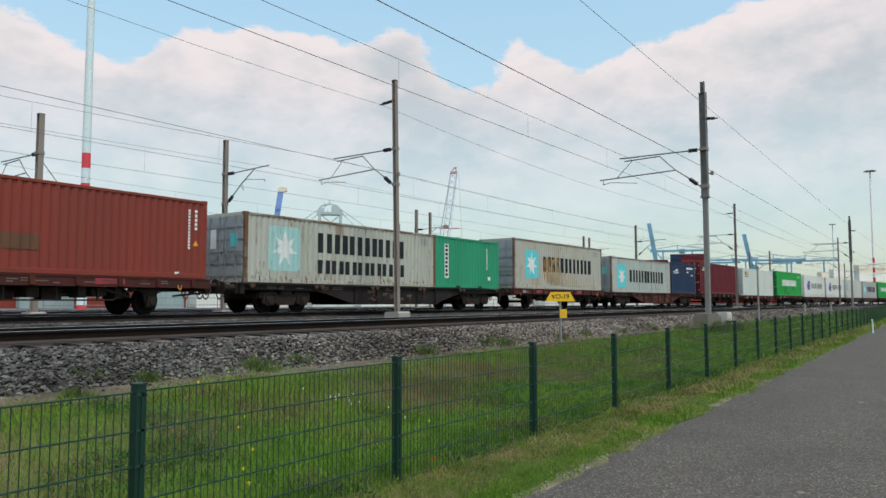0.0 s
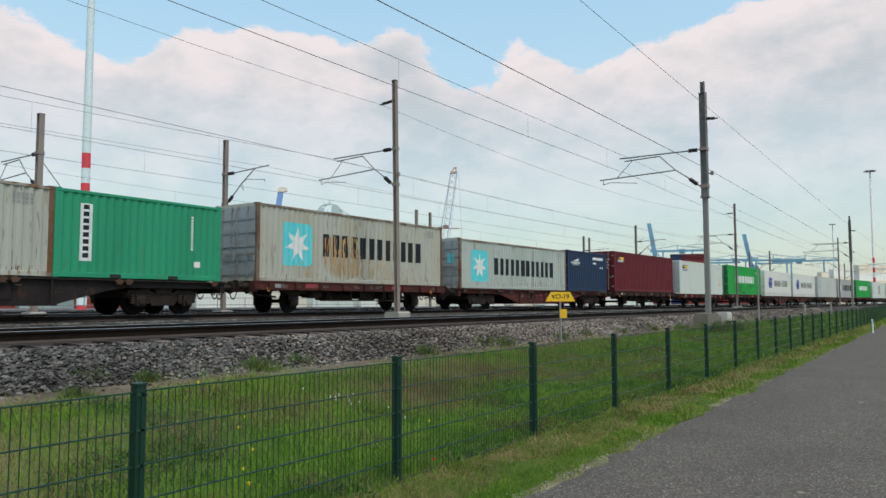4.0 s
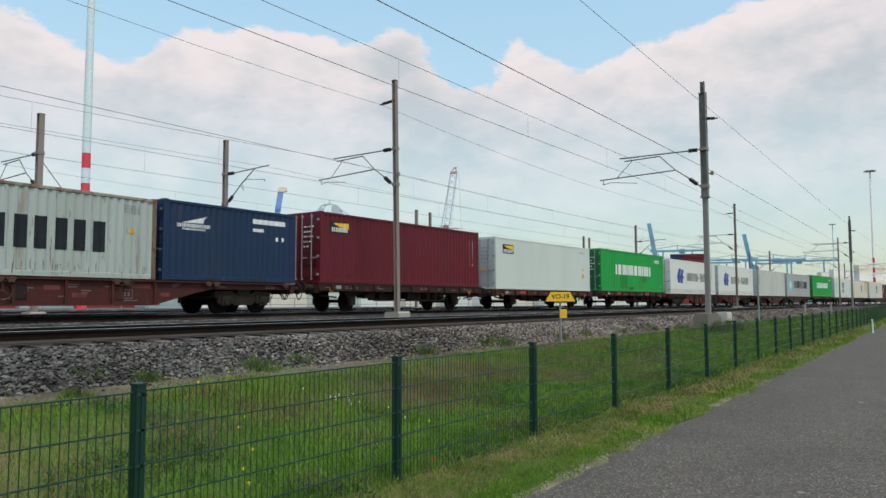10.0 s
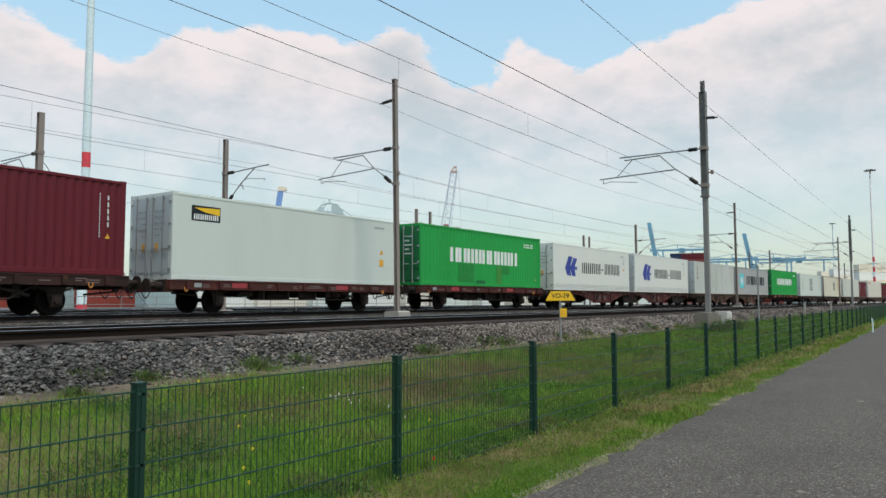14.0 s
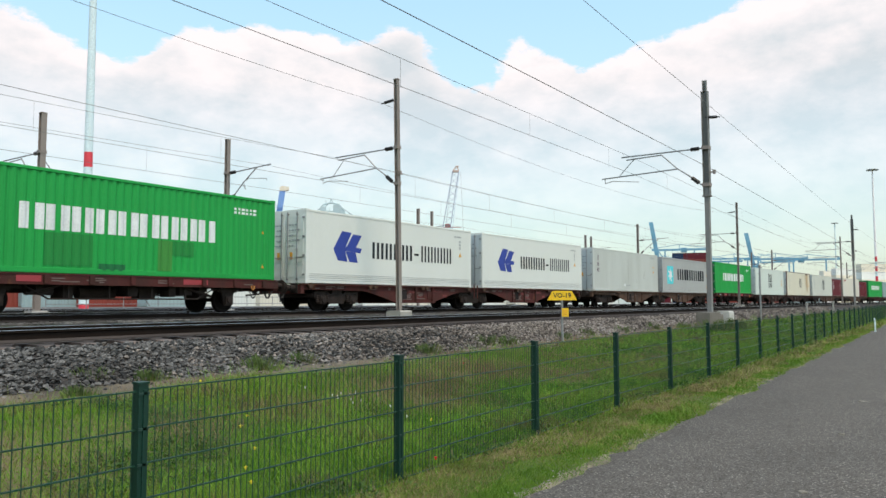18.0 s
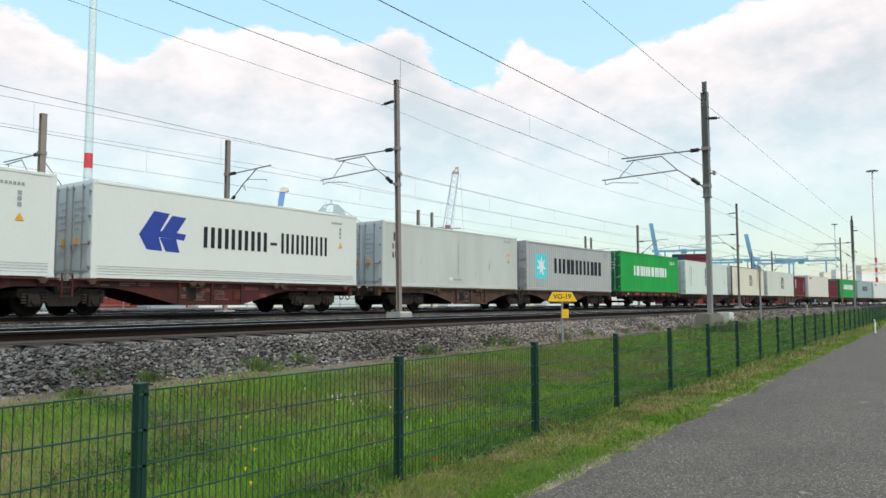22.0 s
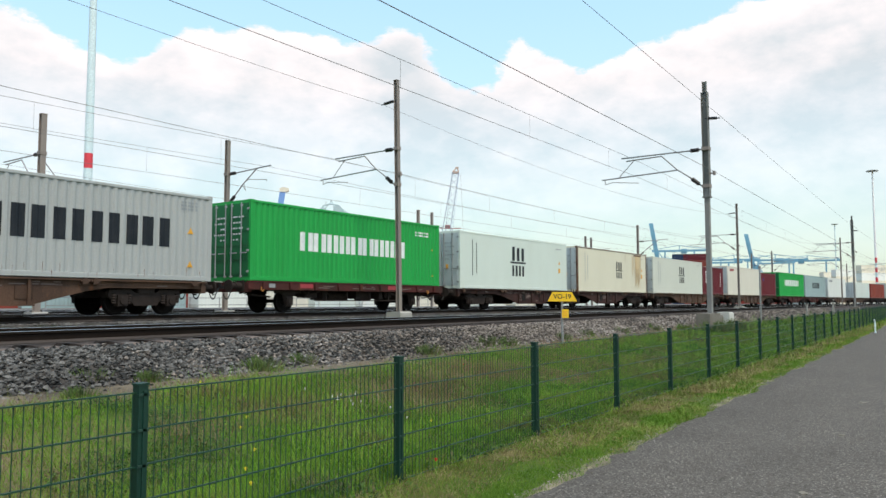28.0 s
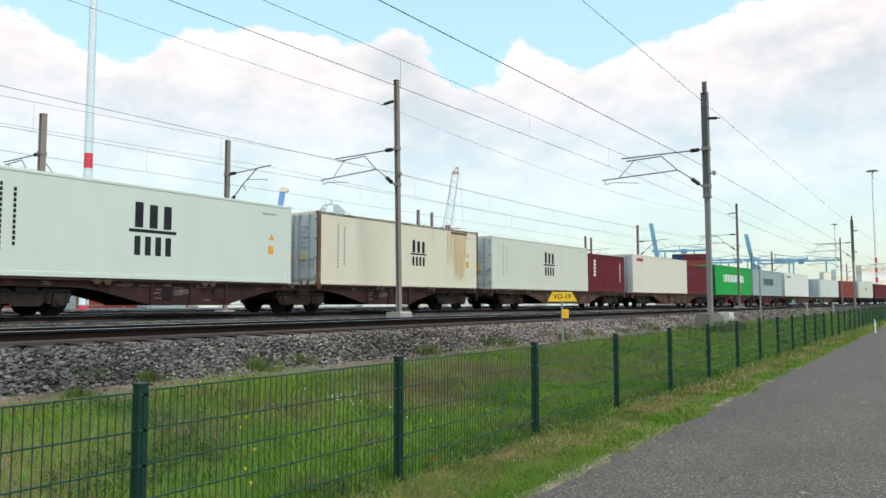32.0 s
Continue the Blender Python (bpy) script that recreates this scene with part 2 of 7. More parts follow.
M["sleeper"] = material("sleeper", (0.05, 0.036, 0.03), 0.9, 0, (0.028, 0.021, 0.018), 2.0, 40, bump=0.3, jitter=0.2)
M["fence_green"] = material("fence_green", (0.004, 0.03, 0.02), 0.5, 0, (0.006, 0.038, 0.026), 3.0, 90, bump=0.03, spec=0.35)
M["clip"] = material("clip", (0.012, 0.045, 0.032), 0.5)
M["fence_wire"] = material("fence_wire", (0.01, 0.045, 0.026), 0.5, 0, (0.014, 0.055, 0.032), 3.0, 90, bump=0.03, spec=0.35)
M["mast"] = material("mast", (0.25, 0.21, 0.185), 0.75, 0.0, (0.16, 0.13, 0.12), 0.9, 30, streak=6, bump=0.1)
M["mast_grey"] = material("mast_grey", (0.205, 0.2, 0.19), 0.65, 0.0, (0.15, 0.145, 0.135), 0.9, 30, streak=6)
M["mast_sleeve"] = material("mast_sleeve", (0.17, 0.17, 0.16), 0.7, 0.0, (0.115, 0.11, 0.1), 0.9, 30, streak=6)
M["galvanised"] = material("galvanised", (0.3, 0.3, 0.3), 0.5, 0.6, (0.2, 0.2, 0.2), 2.0, 30)
M["insulator"] = material("insulator", (0.022, 0.018, 0.017), 0.35, 0.0)
M["wire"] = material("wire", (0.16, 0.155, 0.15), 0.6, 0.0)
M["sign_yellow"] = material("sign_yellow", (0.82, 0.5, 0.012), 0.45, 0, (0.75, 0.44, 0.01), 4.0, 60, bump=0.02)
M["black"] = material("black", (0.012, 0.012, 0.013), 0.55)
M["ink"] = material("ink", (0.013, 0.017, 0.023), 0.6, 0, (0.028, 0.032, 0.038), 2.0, 30, bump=0.02, spec=0.2)
M["pale_concrete"] = material("pale_concrete", (0.5, 0.49, 0.45), 0.9, 0, (0.36, 0.35, 0.32), 2.0, 50, bump=0.3)
M["dark_concrete"] = material("dark_concrete", (0.17, 0.15, 0.125), 0.9, 0, (0.1, 0.09, 0.075), 2.0, 50, bump=0.3)
M["white_mark"] = material("white_mark", (0.72, 0.74, 0.74), 0.6, 0, (0.55, 0.57, 0.57), 2.0, 30, bump=0.02)
M["grey_mark"] = material("grey_mark", (0.3, 0.32, 0.33), 0.6)
M["seam"] = material("seam", (0.43, 0.45, 0.425), 0.7)
M["grime"] = material("grime", (0.3, 0.3, 0.275), 0.8, 0, (0.42, 0.43, 0.4), 3.0, 30, streak=3)
M["amber_mark"] = material("amber_mark", (0.75, 0.36, 0.03), 0.6)
M["blue_logo"] = material("blue_logo", (0.018, 0.045, 0.3), 0.55)
M["cyan_logo"] = material("cyan_logo", (0.07, 0.56, 0.62), 0.6, 0, (0.15, 0.6, 0.64), 1.5, 30, streak=4)
M["cyan_faded"] = material("cyan_faded", (0.3, 0.56, 0.56), 0.7, 0, (0.38, 0.56, 0.53), 1.5, 30, streak=4)
M["purple_mark"] = material("purple_mark", (0.08, 0.02, 0.06), 0.6)
M["wheel"] = material("wheel", (0.009, 0.0075, 0.007), 0.75, 0.4, (0.018, 0.014, 0.013), 3, 50, spec=0.12)
M["tread"] = material("tread", (0.3, 0.29, 0.28), 0.4, 0.8)
M["bogie"] = material("bogie", (0.034, 0.026, 0.023), 0.8, 0.0, (0.012, 0.0095, 0.009), 3, 40, rust=0.1, spec=0.12)
M["wagon_red"] = material("wagon_red", (0.08, 0.021, 0.019), 0.8, 0, (0.04, 0.022, 0.018), 1.1, 30, 0.9, streak=2, rust=0.4, spec=0.2)
M["wagon_brown"] = material("wagon_brown", (0.1, 0.056, 0.038), 0.8, 0, (0.028, 0.019, 0.016), 1.1, 30, 0.8, streak=2, rust=0.6, spec=0.2)
M["spigot"] = material("spigot", (0.085, 0.05, 0.036), 0.8, 0, (0.04, 0.026, 0.02), 2.0, 30, rust=0.5, spec=0.2)
M["wagon_dark"] = material("wagon_dark", (0.026, 0.021, 0.021), 0.8, 0, (0.012, 0.01, 0.01), 1.1, 30, 0.8, streak=2, rust=0.3, spec=0.15)
M["wagon_sooty"] = material("wagon_sooty", (0.05, 0.024, 0.021), 0.8, 0, (0.02, 0.015, 0.014), 1.1, 30, 0.8, streak=2, rust=0.4, spec=0.15)
M["pink_patch"] = material("pink_patch", (0.19, 0.05, 0.05), 0.75, 0, (0.1, 0.03, 0.028), 2.5, 30, 0.9, spec=0.2)
M["red_patch"] = material("red_patch", (0.33, 0.035, 0.045), 0.6, 0, (0.2, 0.035, 0.035), 2.5, 30)
M["orange_part"] = material("orange_part", (0.5, 0.2, 0.04), 0.6)


# ---- mesh helpers ----
class Geo:
    """Collects plain solids into one mesh."""

    def __init__(self):
        self.v, self.f = [], []

    def add(self, verts, faces):
        n = len(self.v)
        self.v.extend(verts)
        self.f.extend(tuple(i + n for i in q) for q in faces)
        return self

    def box(self, x0, x1, y0, y1, z0, z1, c=0.0):
        """A box; c bevels its four edges along x."""
        if c:
            prof = [(y0 + c, z0), (y1 - c, z0), (y1, z0 + c), (y1, z1 - c), (y1 - c, z1), (y0 + c, z1), (y0, z1 - c), (y0, z0 + c)]
            return self.run(prof, x0, x1)
        v = [(x, y, z) for x in (x0, x1) for y in (y0, y1) for z in (z0, z1)]
        return self.add(v, [(0, 1, 3, 2), (4, 6, 7, 5), (0, 4, 5, 1), (2, 3, 7, 6), (0, 2, 6, 4), (1, 5, 7, 3)])

    def run(self, prof, x0, x1):
        """A profile in (y, z), counter-clockwise seen from +x, carried from x0 to x1."""
        n = len(prof)
        v = [(x0, y, z) for y, z in prof] + [(x1, y, z) for y, z in prof]
        f = [(i, (i + 1) % n, n + (i + 1) % n, n + i) for i in range(n)]
        return self.add(v, f + [tuple(range(n - 1, -1, -1)), tuple(range(n, 2 * n))])

    def plate(self, prof, y0, y1):
        """A profile in (x, z) carried from y0 to y1."""
        n = len(prof)
        v = [(x, y0, z) for x, z in prof] + [(x, y1, z) for x, z in prof]
        f = [(i, (i + 1) % n, n + (i + 1) % n, n + i) for i in range(n)]
        return self.add(v, f + [tuple(range(n - 1, -1, -1)), tuple(range(n, 2 * n))])

    def tube(self, p, q, r, n=8, r2=None):
        p, q = Vector(p), Vector(q)
        d = (q - p).normalized()
        a = d.orthogonal().normalized()
        b = d.cross(a)
        r2 = r if r2 is None else r2
        v = [tuple(p + (a * math.cos(t) + b * math.sin(t)) * r) for t in (2 * math.pi * i / n for i in range(n))]
        v += [tuple(q + (a * math.cos(t) + b * math.sin(t)) * r2) for t in (2 * math.pi * i / n for i in range(n))]
        f = [(i, (i + 1) % n, n + (i + 1) % n, n + i) for i in range(n)]
        return self.add(v, f + [tuple(range(n - 1, -1, -1)), tuple(range(n, 2 * n))])

    def beam(self, w, z0, z1, t=0.018, x=0.0, y=0.0):
        """A standing I-section, one closed solid."""
        a = 0.008
        pr = [(-w, -w), (w, -w), (w, -w + t), (a, -w + t), (a, w - t), (w, w - t), (w, w), (-w, w), (-w, w - t), (-a, w - t), (-a, -w + t), (-w, -w + t)]
        n = len(pr)
        v = [(x + p, y + q, z0) for p, q in pr] + [(x + p, y + q, z1) for p, q in pr]
        f = [(i, (i + 1) % n, n + (i + 1) % n, n + i) for i in range(n)]
        for o in (0, n):
            c = [(0, 1, 2, 3, 10, 11), (3, 4, 9, 10), (4, 5, 6, 7, 8, 9)]
            f += [tuple(o + i for i in (q if o else q[::-1])) for q in c]
        return self.add(v, f)

    def line(self, pts, r, n=6):
        for p, q in zip(pts, pts[1:]):
            self.tube(p, q, r, n)
        return self

    def mesh(self, name, mat, smooth=False):
        me = bpy.data.meshes.new(name)
        me.from_pydata([tuple(p) for p in self.v], [], self.f)
        if smooth:
            me.polygons.foreach_set("use_smooth", [True] * len(me.polygons))
        me.update()
        me.materials.append(mat)
        return me


def part(name, geo, mat, parent=None, label="", at=None, smooth=False):
    """Links geometry (or a finished mesh) as one mesh object under a thing or part."""
    me = geo if isinstance(geo, bpy.types.Mesh) else geo.mesh(name, mat, smooth)
    ob = new(name, me)
    if parent:
        ob.parent = parent
    if at is not None:
        ob.matrix_basis = at
    if label:
        ob["label"] = label
    return ob


def thing(name, label, category, group="", kind="", at=None):
    ob = tagged(new(name), label, category, group, kind)
    ob.empty_display_size = 0.3
    if at is not None:
        ob.matrix_basis = at
    return ob


# ---- the plan: lines of the tracks, fence and road ----
RAIL_Z = 1.14


def bend(x, start, c=0.000275):
    return -c * max(0.0, x - start) ** 2


def line_train(x):
    """The curve of the track that carries the train."""
    if x < 40:
        return 23.711 + 0.0293 * (x - 22) - 0.00082 * (x - 22) ** 2
    return 23.973 - 0.0002 * (x - 40) + bend(x, 45)


def line_masts(x):
    """The straighter line that the masts and wires over the train keep to."""
    return 23.836 + bend(x, 45)


def line_second(x):
    return 27.84 + bend(x, 45)


def line_third(x):
    return 37.2 + bend(x, 45)


def line_fourth(x):
    return 43.6 + bend(x, 45)


def line_near(x):
    return 11.33 + 0.05 * x + bend(x, 70)


def line_fence(x):
    return 3.977 + 0.0534 * (x - 2.444) + bend(x, 60, 0.0002)


def line_road(x):
    return 2.73 + 0.058 * x + bend(x, 60, 0.0002)


def heading(fn, x):
    return math.degrees(math.atan2(fn(x + 0.5) - fn(x - 0.5), 1.0))


def stations(x0, x1, fine=6.0):
    out, x = [], x0
    while x < x1:
        out.append(x)
        x += fine if x < 220 else fine * 6
    return out + [x1]


# ---- ground, road, ballast, tracks ----
def loft(name, xs, prof, mat, label="", category="", wob=0.0, kind="structure"):
    """A sheet along x: prof(x) lists (y, z) across."""
    rows = [prof(x) for x in xs]
    n = len(rows[0])
    v = [(x, y, z + (noise.noise((x * 0.9, y * 0.9, 3.0)) * wob if 0 < j < n - 1 else 0)) for x, r in zip(xs, rows) for j, (y, z) in enumerate(r)]
    f = [(i * n + j, (i + 1) * n + j, (i + 1) * n + j + 1, i * n + j + 1) for i in range(len(xs) - 1) for j in range(n - 1)]
    return tagged(part(name, Geo().add(v, f), mat, smooth=True), label, category, kind=kind)


XS = [x for x in stations(-40, 420, 4.0)]
FARXS = [-1500, -400, -120] + XS + [700, 1400, 3500]


def ground_profile(x):
    xx = min(max(x, -40), 300)
    r, n, t = line_road(xx), line_near(xx), line_train(xx)
    fe = line_fence(xx)
    return [(-2500, -0.05), (-40, -0.05), (r - 7.0, -0.03), (r - 0.35, -0.03), (r + 0.25, 0.0), (fe, 0.02), (fe + 1.5, 0.1), (n - 4.2, 0.42),
            (n - 2.9, 0.46), (n - 1.7, 0.6), (n + 2.0, 0.72), (t - 2.6, 0.72), (t + 2.0, 0.72), (t + 7.5, 0.72), (t + 12, 0.8), (t + 40, 0.85), (2500, 0.85)]


loft("ground", FARXS, ground_profile, M["soil"], "grassy ground with bare sandy patches beside the railway", "ground")
loft("yard", [-400, -40, 100, 250, 900, 3500], lambda x: [(line_train(min(max(x, -40), 300)) + 7, 0.8), (60, 0.86), (400, 0.86), (2400, 0.86)], M["yard"], "pale paved container yard beyond the tracks", "yard")


loft("bare_strip", [-30 + 0.4 * i for i in range(500)], lambda x: [(line_near(x) - 3.75 + 0.25 * noise.noise((x * 0.8, 3, 1)), 0.435), (line_near(x) - 3.4, 0.466), (line_near(x) - 3.0, 0.474), (line_near(x) - 2.6, 0.5)], M["sand"],
     "bare sandy strip along the foot of the ballast", "bare soil")
loft("road_fringe", [-30 + 0.2 * i for i in range(900)], lambda x: [(line_road(x) - 0.6, -0.008), (line_road(x) - 0.1, -0.004), (line_road(x) + 0.1 + 0.1 * noise.noise((x * 1.3, 9, 1)) + 0.05 * noise.noise((x * 5.1, 2, 1)), -0.004), (line_road(x) + 0.24, -0.02)], M["sand_pale"], "sandy fringe between the asphalt and the grass", "bare soil")


def road_edge(x):
    return line_road(x) + 0.2 * noise.noise((x * 0.7, 1.0, 0)) + 0.1 * noise.noise((x * 2.6, 5.0, 0)) + 0.03 * noise.noise((x * 9, 8.0, 0))


rx = [-30 + 0.08 * i for i in range(800)] + [34 + 2 * i for i in range(170)]
loft("road", rx, lambda x: [(line_road(x) - 6.5, 0.0), (line_road(x) - 3, 0.012), (line_road(x) - 0.6, 0.006), (road_edge(x) - 0.03, 0.002), (road_edge(x), -0.012)], M["asphalt"],
     "grey asphalt road with a ragged grassy edge", "road")

BAL = [-30 + 0.5 * i for i in range(300)] + [120 + 6 * i for i in range(46)]


def near_ballast(q):
    """Height of the near track's stone bed, q metres across from its middle."""
    return float(np.interp(q, (-2.75, -2.3, -1.8, -1.3, -0.75, 0.0, 0.75, 1.3, 1.8), (0.44, 0.65, 0.855, 0.885, 0.865, 0.86, 0.865, 0.9, 0.9)))


def ballast(name, fn, lo, far=False):
    def prof(x):
        c = fn(x)
        if not far and lo < 0.5:
            return [(c + q, near_ballast(q)) for q in (-2.75, -2.3, -1.8, -1.4, -0.75, 0.0, 0.75, 1.4, 1.8)] + [(c + 2.8, 0.68)]
        return [(c - 2.75, lo), (c - 2.3, lo + 0.22), (c - 1.8, 0.9), (c - 1.4, 0.93), (c - 0.75, 0.91), (c, 0.9), (c + 0.75, 0.91), (c + 1.4, 0.93), (c + 1.8, 0.9), (c + 2.8, 0.68)]
    loft(name, ([-190, -110, -60] if far else []) + BAL, prof, M["gravel"], "bed of grey crushed-stone ballast under the rails", "ballast", 0.05 if lo > 0.5 else 0.012)


ballast("ballast_near", line_near, 0.44)
loft("stained_bed", BAL, lambda x: [(line_near(x) + q, 0.905 - 0.02 * abs(q) / 1.26) for q in (-1.26, -0.6, 0.0, 0.6, 1.26)], M["bed"], "rust-brown stained stones between the sleepers, coloured darker for shade", "ballast", 0.02)
ballast("ballast_middle", line_train, 0.68, True)
ballast("ballast_far", line_second, 0.68)
ballast("ballast_yard", line_third, 0.72)
ballast("ballast_yard_edge", line_fourth, 0.72)

RAILP = [(-0.07, 0), (0.07, 0), (0.07, 0.012), (0.012, 0.035), (0.012, 0.125), (0.036, 0.14), (0.036, 0.172), (-0.036, 0.172), (-0.036, 0.14), (-0.012, 0.125), (-0.012, 0.035), (-0.07, 0.012)]


def sweep(fn, off, prof, z, xs):
    n, v, f = len(prof), [], []
    for x in xs:
        v += [(x, fn(x) + off + y, z + q) for y, q in prof]
    for i in range(len(xs) - 1):
        f += [(i * n + j, (i + 1) * n + j, (i + 1) * n + (j + 1) % n, i * n + (j + 1) % n) for j in range(n)]
    return Geo().add(v, f)


def railway(fn, x0, x1, s0, s1, label):
    t = thing("railway_track", label, "railway track", "railway tracks")
    xs = stations(x0, x1, 3.0)
    for off in (-0.7525, 0.7525):
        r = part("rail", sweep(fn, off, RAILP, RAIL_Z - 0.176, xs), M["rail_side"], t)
        part("rail_foot", sweep(fn, off, [(-0.078, -0.004), (0.078, -0.004), (0.078, 0.012), (0.016, 0.042), (-0.016, 0.042), (-0.078, 0.012)], RAIL_Z - 0.174, xs), M["rail_foot"], r, "rusty brown foot of the rail, lightened for the light it catches")
        part("running_surface", sweep(fn, off, [(-0.022, 0), (0.022, 0), (0.02, 0.004), (-0.02, 0.004)], RAIL_Z - 0.004, xs), M["rail_head"], r, "polished steel running surface")
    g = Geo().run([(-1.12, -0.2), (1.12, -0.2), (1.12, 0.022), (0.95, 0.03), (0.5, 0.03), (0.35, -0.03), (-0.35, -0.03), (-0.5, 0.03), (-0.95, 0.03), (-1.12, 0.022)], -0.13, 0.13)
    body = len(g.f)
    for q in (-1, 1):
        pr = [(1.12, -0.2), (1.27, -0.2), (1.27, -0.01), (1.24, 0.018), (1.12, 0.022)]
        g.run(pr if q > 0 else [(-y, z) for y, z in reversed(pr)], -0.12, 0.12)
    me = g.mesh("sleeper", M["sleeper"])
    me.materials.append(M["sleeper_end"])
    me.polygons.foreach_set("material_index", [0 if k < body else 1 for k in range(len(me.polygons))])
    x = s0
    while x < s1:
        part("sleeper", me, None, t, at=pose(x, fn(x), RAIL_Z - 0.225, rz=heading(fn, x)))
        x += 0.6
    return t


railway(line_near, -30, 400, 0.2, 110, "straight railway track with worn rails on sleepers in ballast")
railway(line_train, -190, 400, 4.0, 64, "railway track that carries the container train")
railway(line_second, -30, 400, 8.0, 50, "railway track behind the container train")
railway(line_third, -30, 300, 20, 20, "railway track at the edge of the yard")
railway(line_fourth, -30, 300, 20, 20, "railway track along the container stacks")


def scatter_stones():
    """Loose crushed stones on the shoulder of the near track."""
    rng = np.random.default_rng(5)
    base = np.array([(-1, 0, 0), (1, 0, 0), (0, -1, 0), (0, 1, 0), (0, 0, -1), (0, 0, 1), (.6, .6, .5), (-.6, -.6, -.5)], float)
    tri = [(0, 2, 5), (2, 1, 5), (1, 6, 5), (6, 3, 5), (3, 0, 5), (2, 0, 7), (7, 0, 4), (2, 7, 4), (1, 2, 4), (3, 1, 4), (0, 3, 4), (1, 3, 6)]
    V, F, W, H = [], [], [], []  # grey stones, and rust-stained ones further along
    for lo, hi, n, s in ((1.5, 12, 15000, 0.038), (12, 24, 13000, 0.041), (24, 45, 10500, 0.046), (45, 80, 3600, 0.07)):
        xs = rng.uniform(lo, hi, n)
        u = rng.uniform(0, 1, n)
        for x, k in zip(xs, u):
            c = line_near(x)
            if k < 0.8:
                k2 = k / 0.8
                nn = -2.95 + 1.72 * k2
                z = near_ballast(nn)
                if nn < -2.72 and rng.random() < 0.6:
                    continue
                if nn > -1.29 and (x - 0.07) % 0.6 < 0.26:
                    continue
            else:
                nn = rng.uniform(1.0, 2.9)
                z = 0.92 if nn < 1.8 else 0.92 - (nn - 1.8) * 0.22
            r = s * rng.uniform(0.55, 1.35)
            a = rng.uniform(0, 6.28)
            m = np.array([[math.cos(a), -math.sin(a), 0], [math.sin(a), math.cos(a), 0], [0, 0, 1]])
            p = (base * rng.uniform(0.6, 1.25, base.shape) * np.array([1, 0.8, 0.65]) * r) @ m.T
            tilt = rng.uniform(-0.7, 0.7)
            ct, st = math.cos(tilt), math.sin(tilt)
            p = np.stack([p[:, 0], p[:, 1] * ct - p[:, 2] * st, p[:, 1] * st + p[:, 2] * ct], 1)
            p += (x, c + nn, z + r * rng.uniform(-0.1, 0.95))
            vv, ff = (W, H) if rng.random() < (x - 5.0) / 11.0 else (V, F)
            k = len(vv)
            vv.extend(map(tuple, p.tolist()))
            ff.extend(tuple(i + k for i in q) for q in tri)
    for lo, hi, n, s in ((8, 26, 6500, 0.045), (26, 60, 6000, 0.055)):
        for x in rng.uniform(lo, hi, n):
            nn = rng.uniform(-3.6, -0.95)
            c = line_train(x)
            if nn < -2.6 and noise.noise((x * 0.6, nn * 2, 3)) > 0.1:
                continue
            z = 0.71 + 0.2 * min(1, max(0, (nn + 2.75) / 0.95))
            r = s * rng.uniform(0.55, 1.35)
            p = base * rng.uniform(0.6, 1.25, base.shape) * np.array([1, 0.8, 0.7]) * r
            p += (x, c + nn, z + r * rng.uniform(0.0, 0.5))
            k = len(V)
            V.extend(map(tuple, p.tolist()))
            F.extend(tuple(i + k for i in q) for q in tri)
    tagged(part("ballast_stones", Geo().add(V, F), M["stone"]), "loose grey crushed stones on the track shoulder", "gravel", kind="stuff")
    tagged(part("rusty_stones", Geo().add(W, H), M["stone_warm"]), "brownish rust-stained crushed stones on the track shoulder", "gravel", kind="stuff")


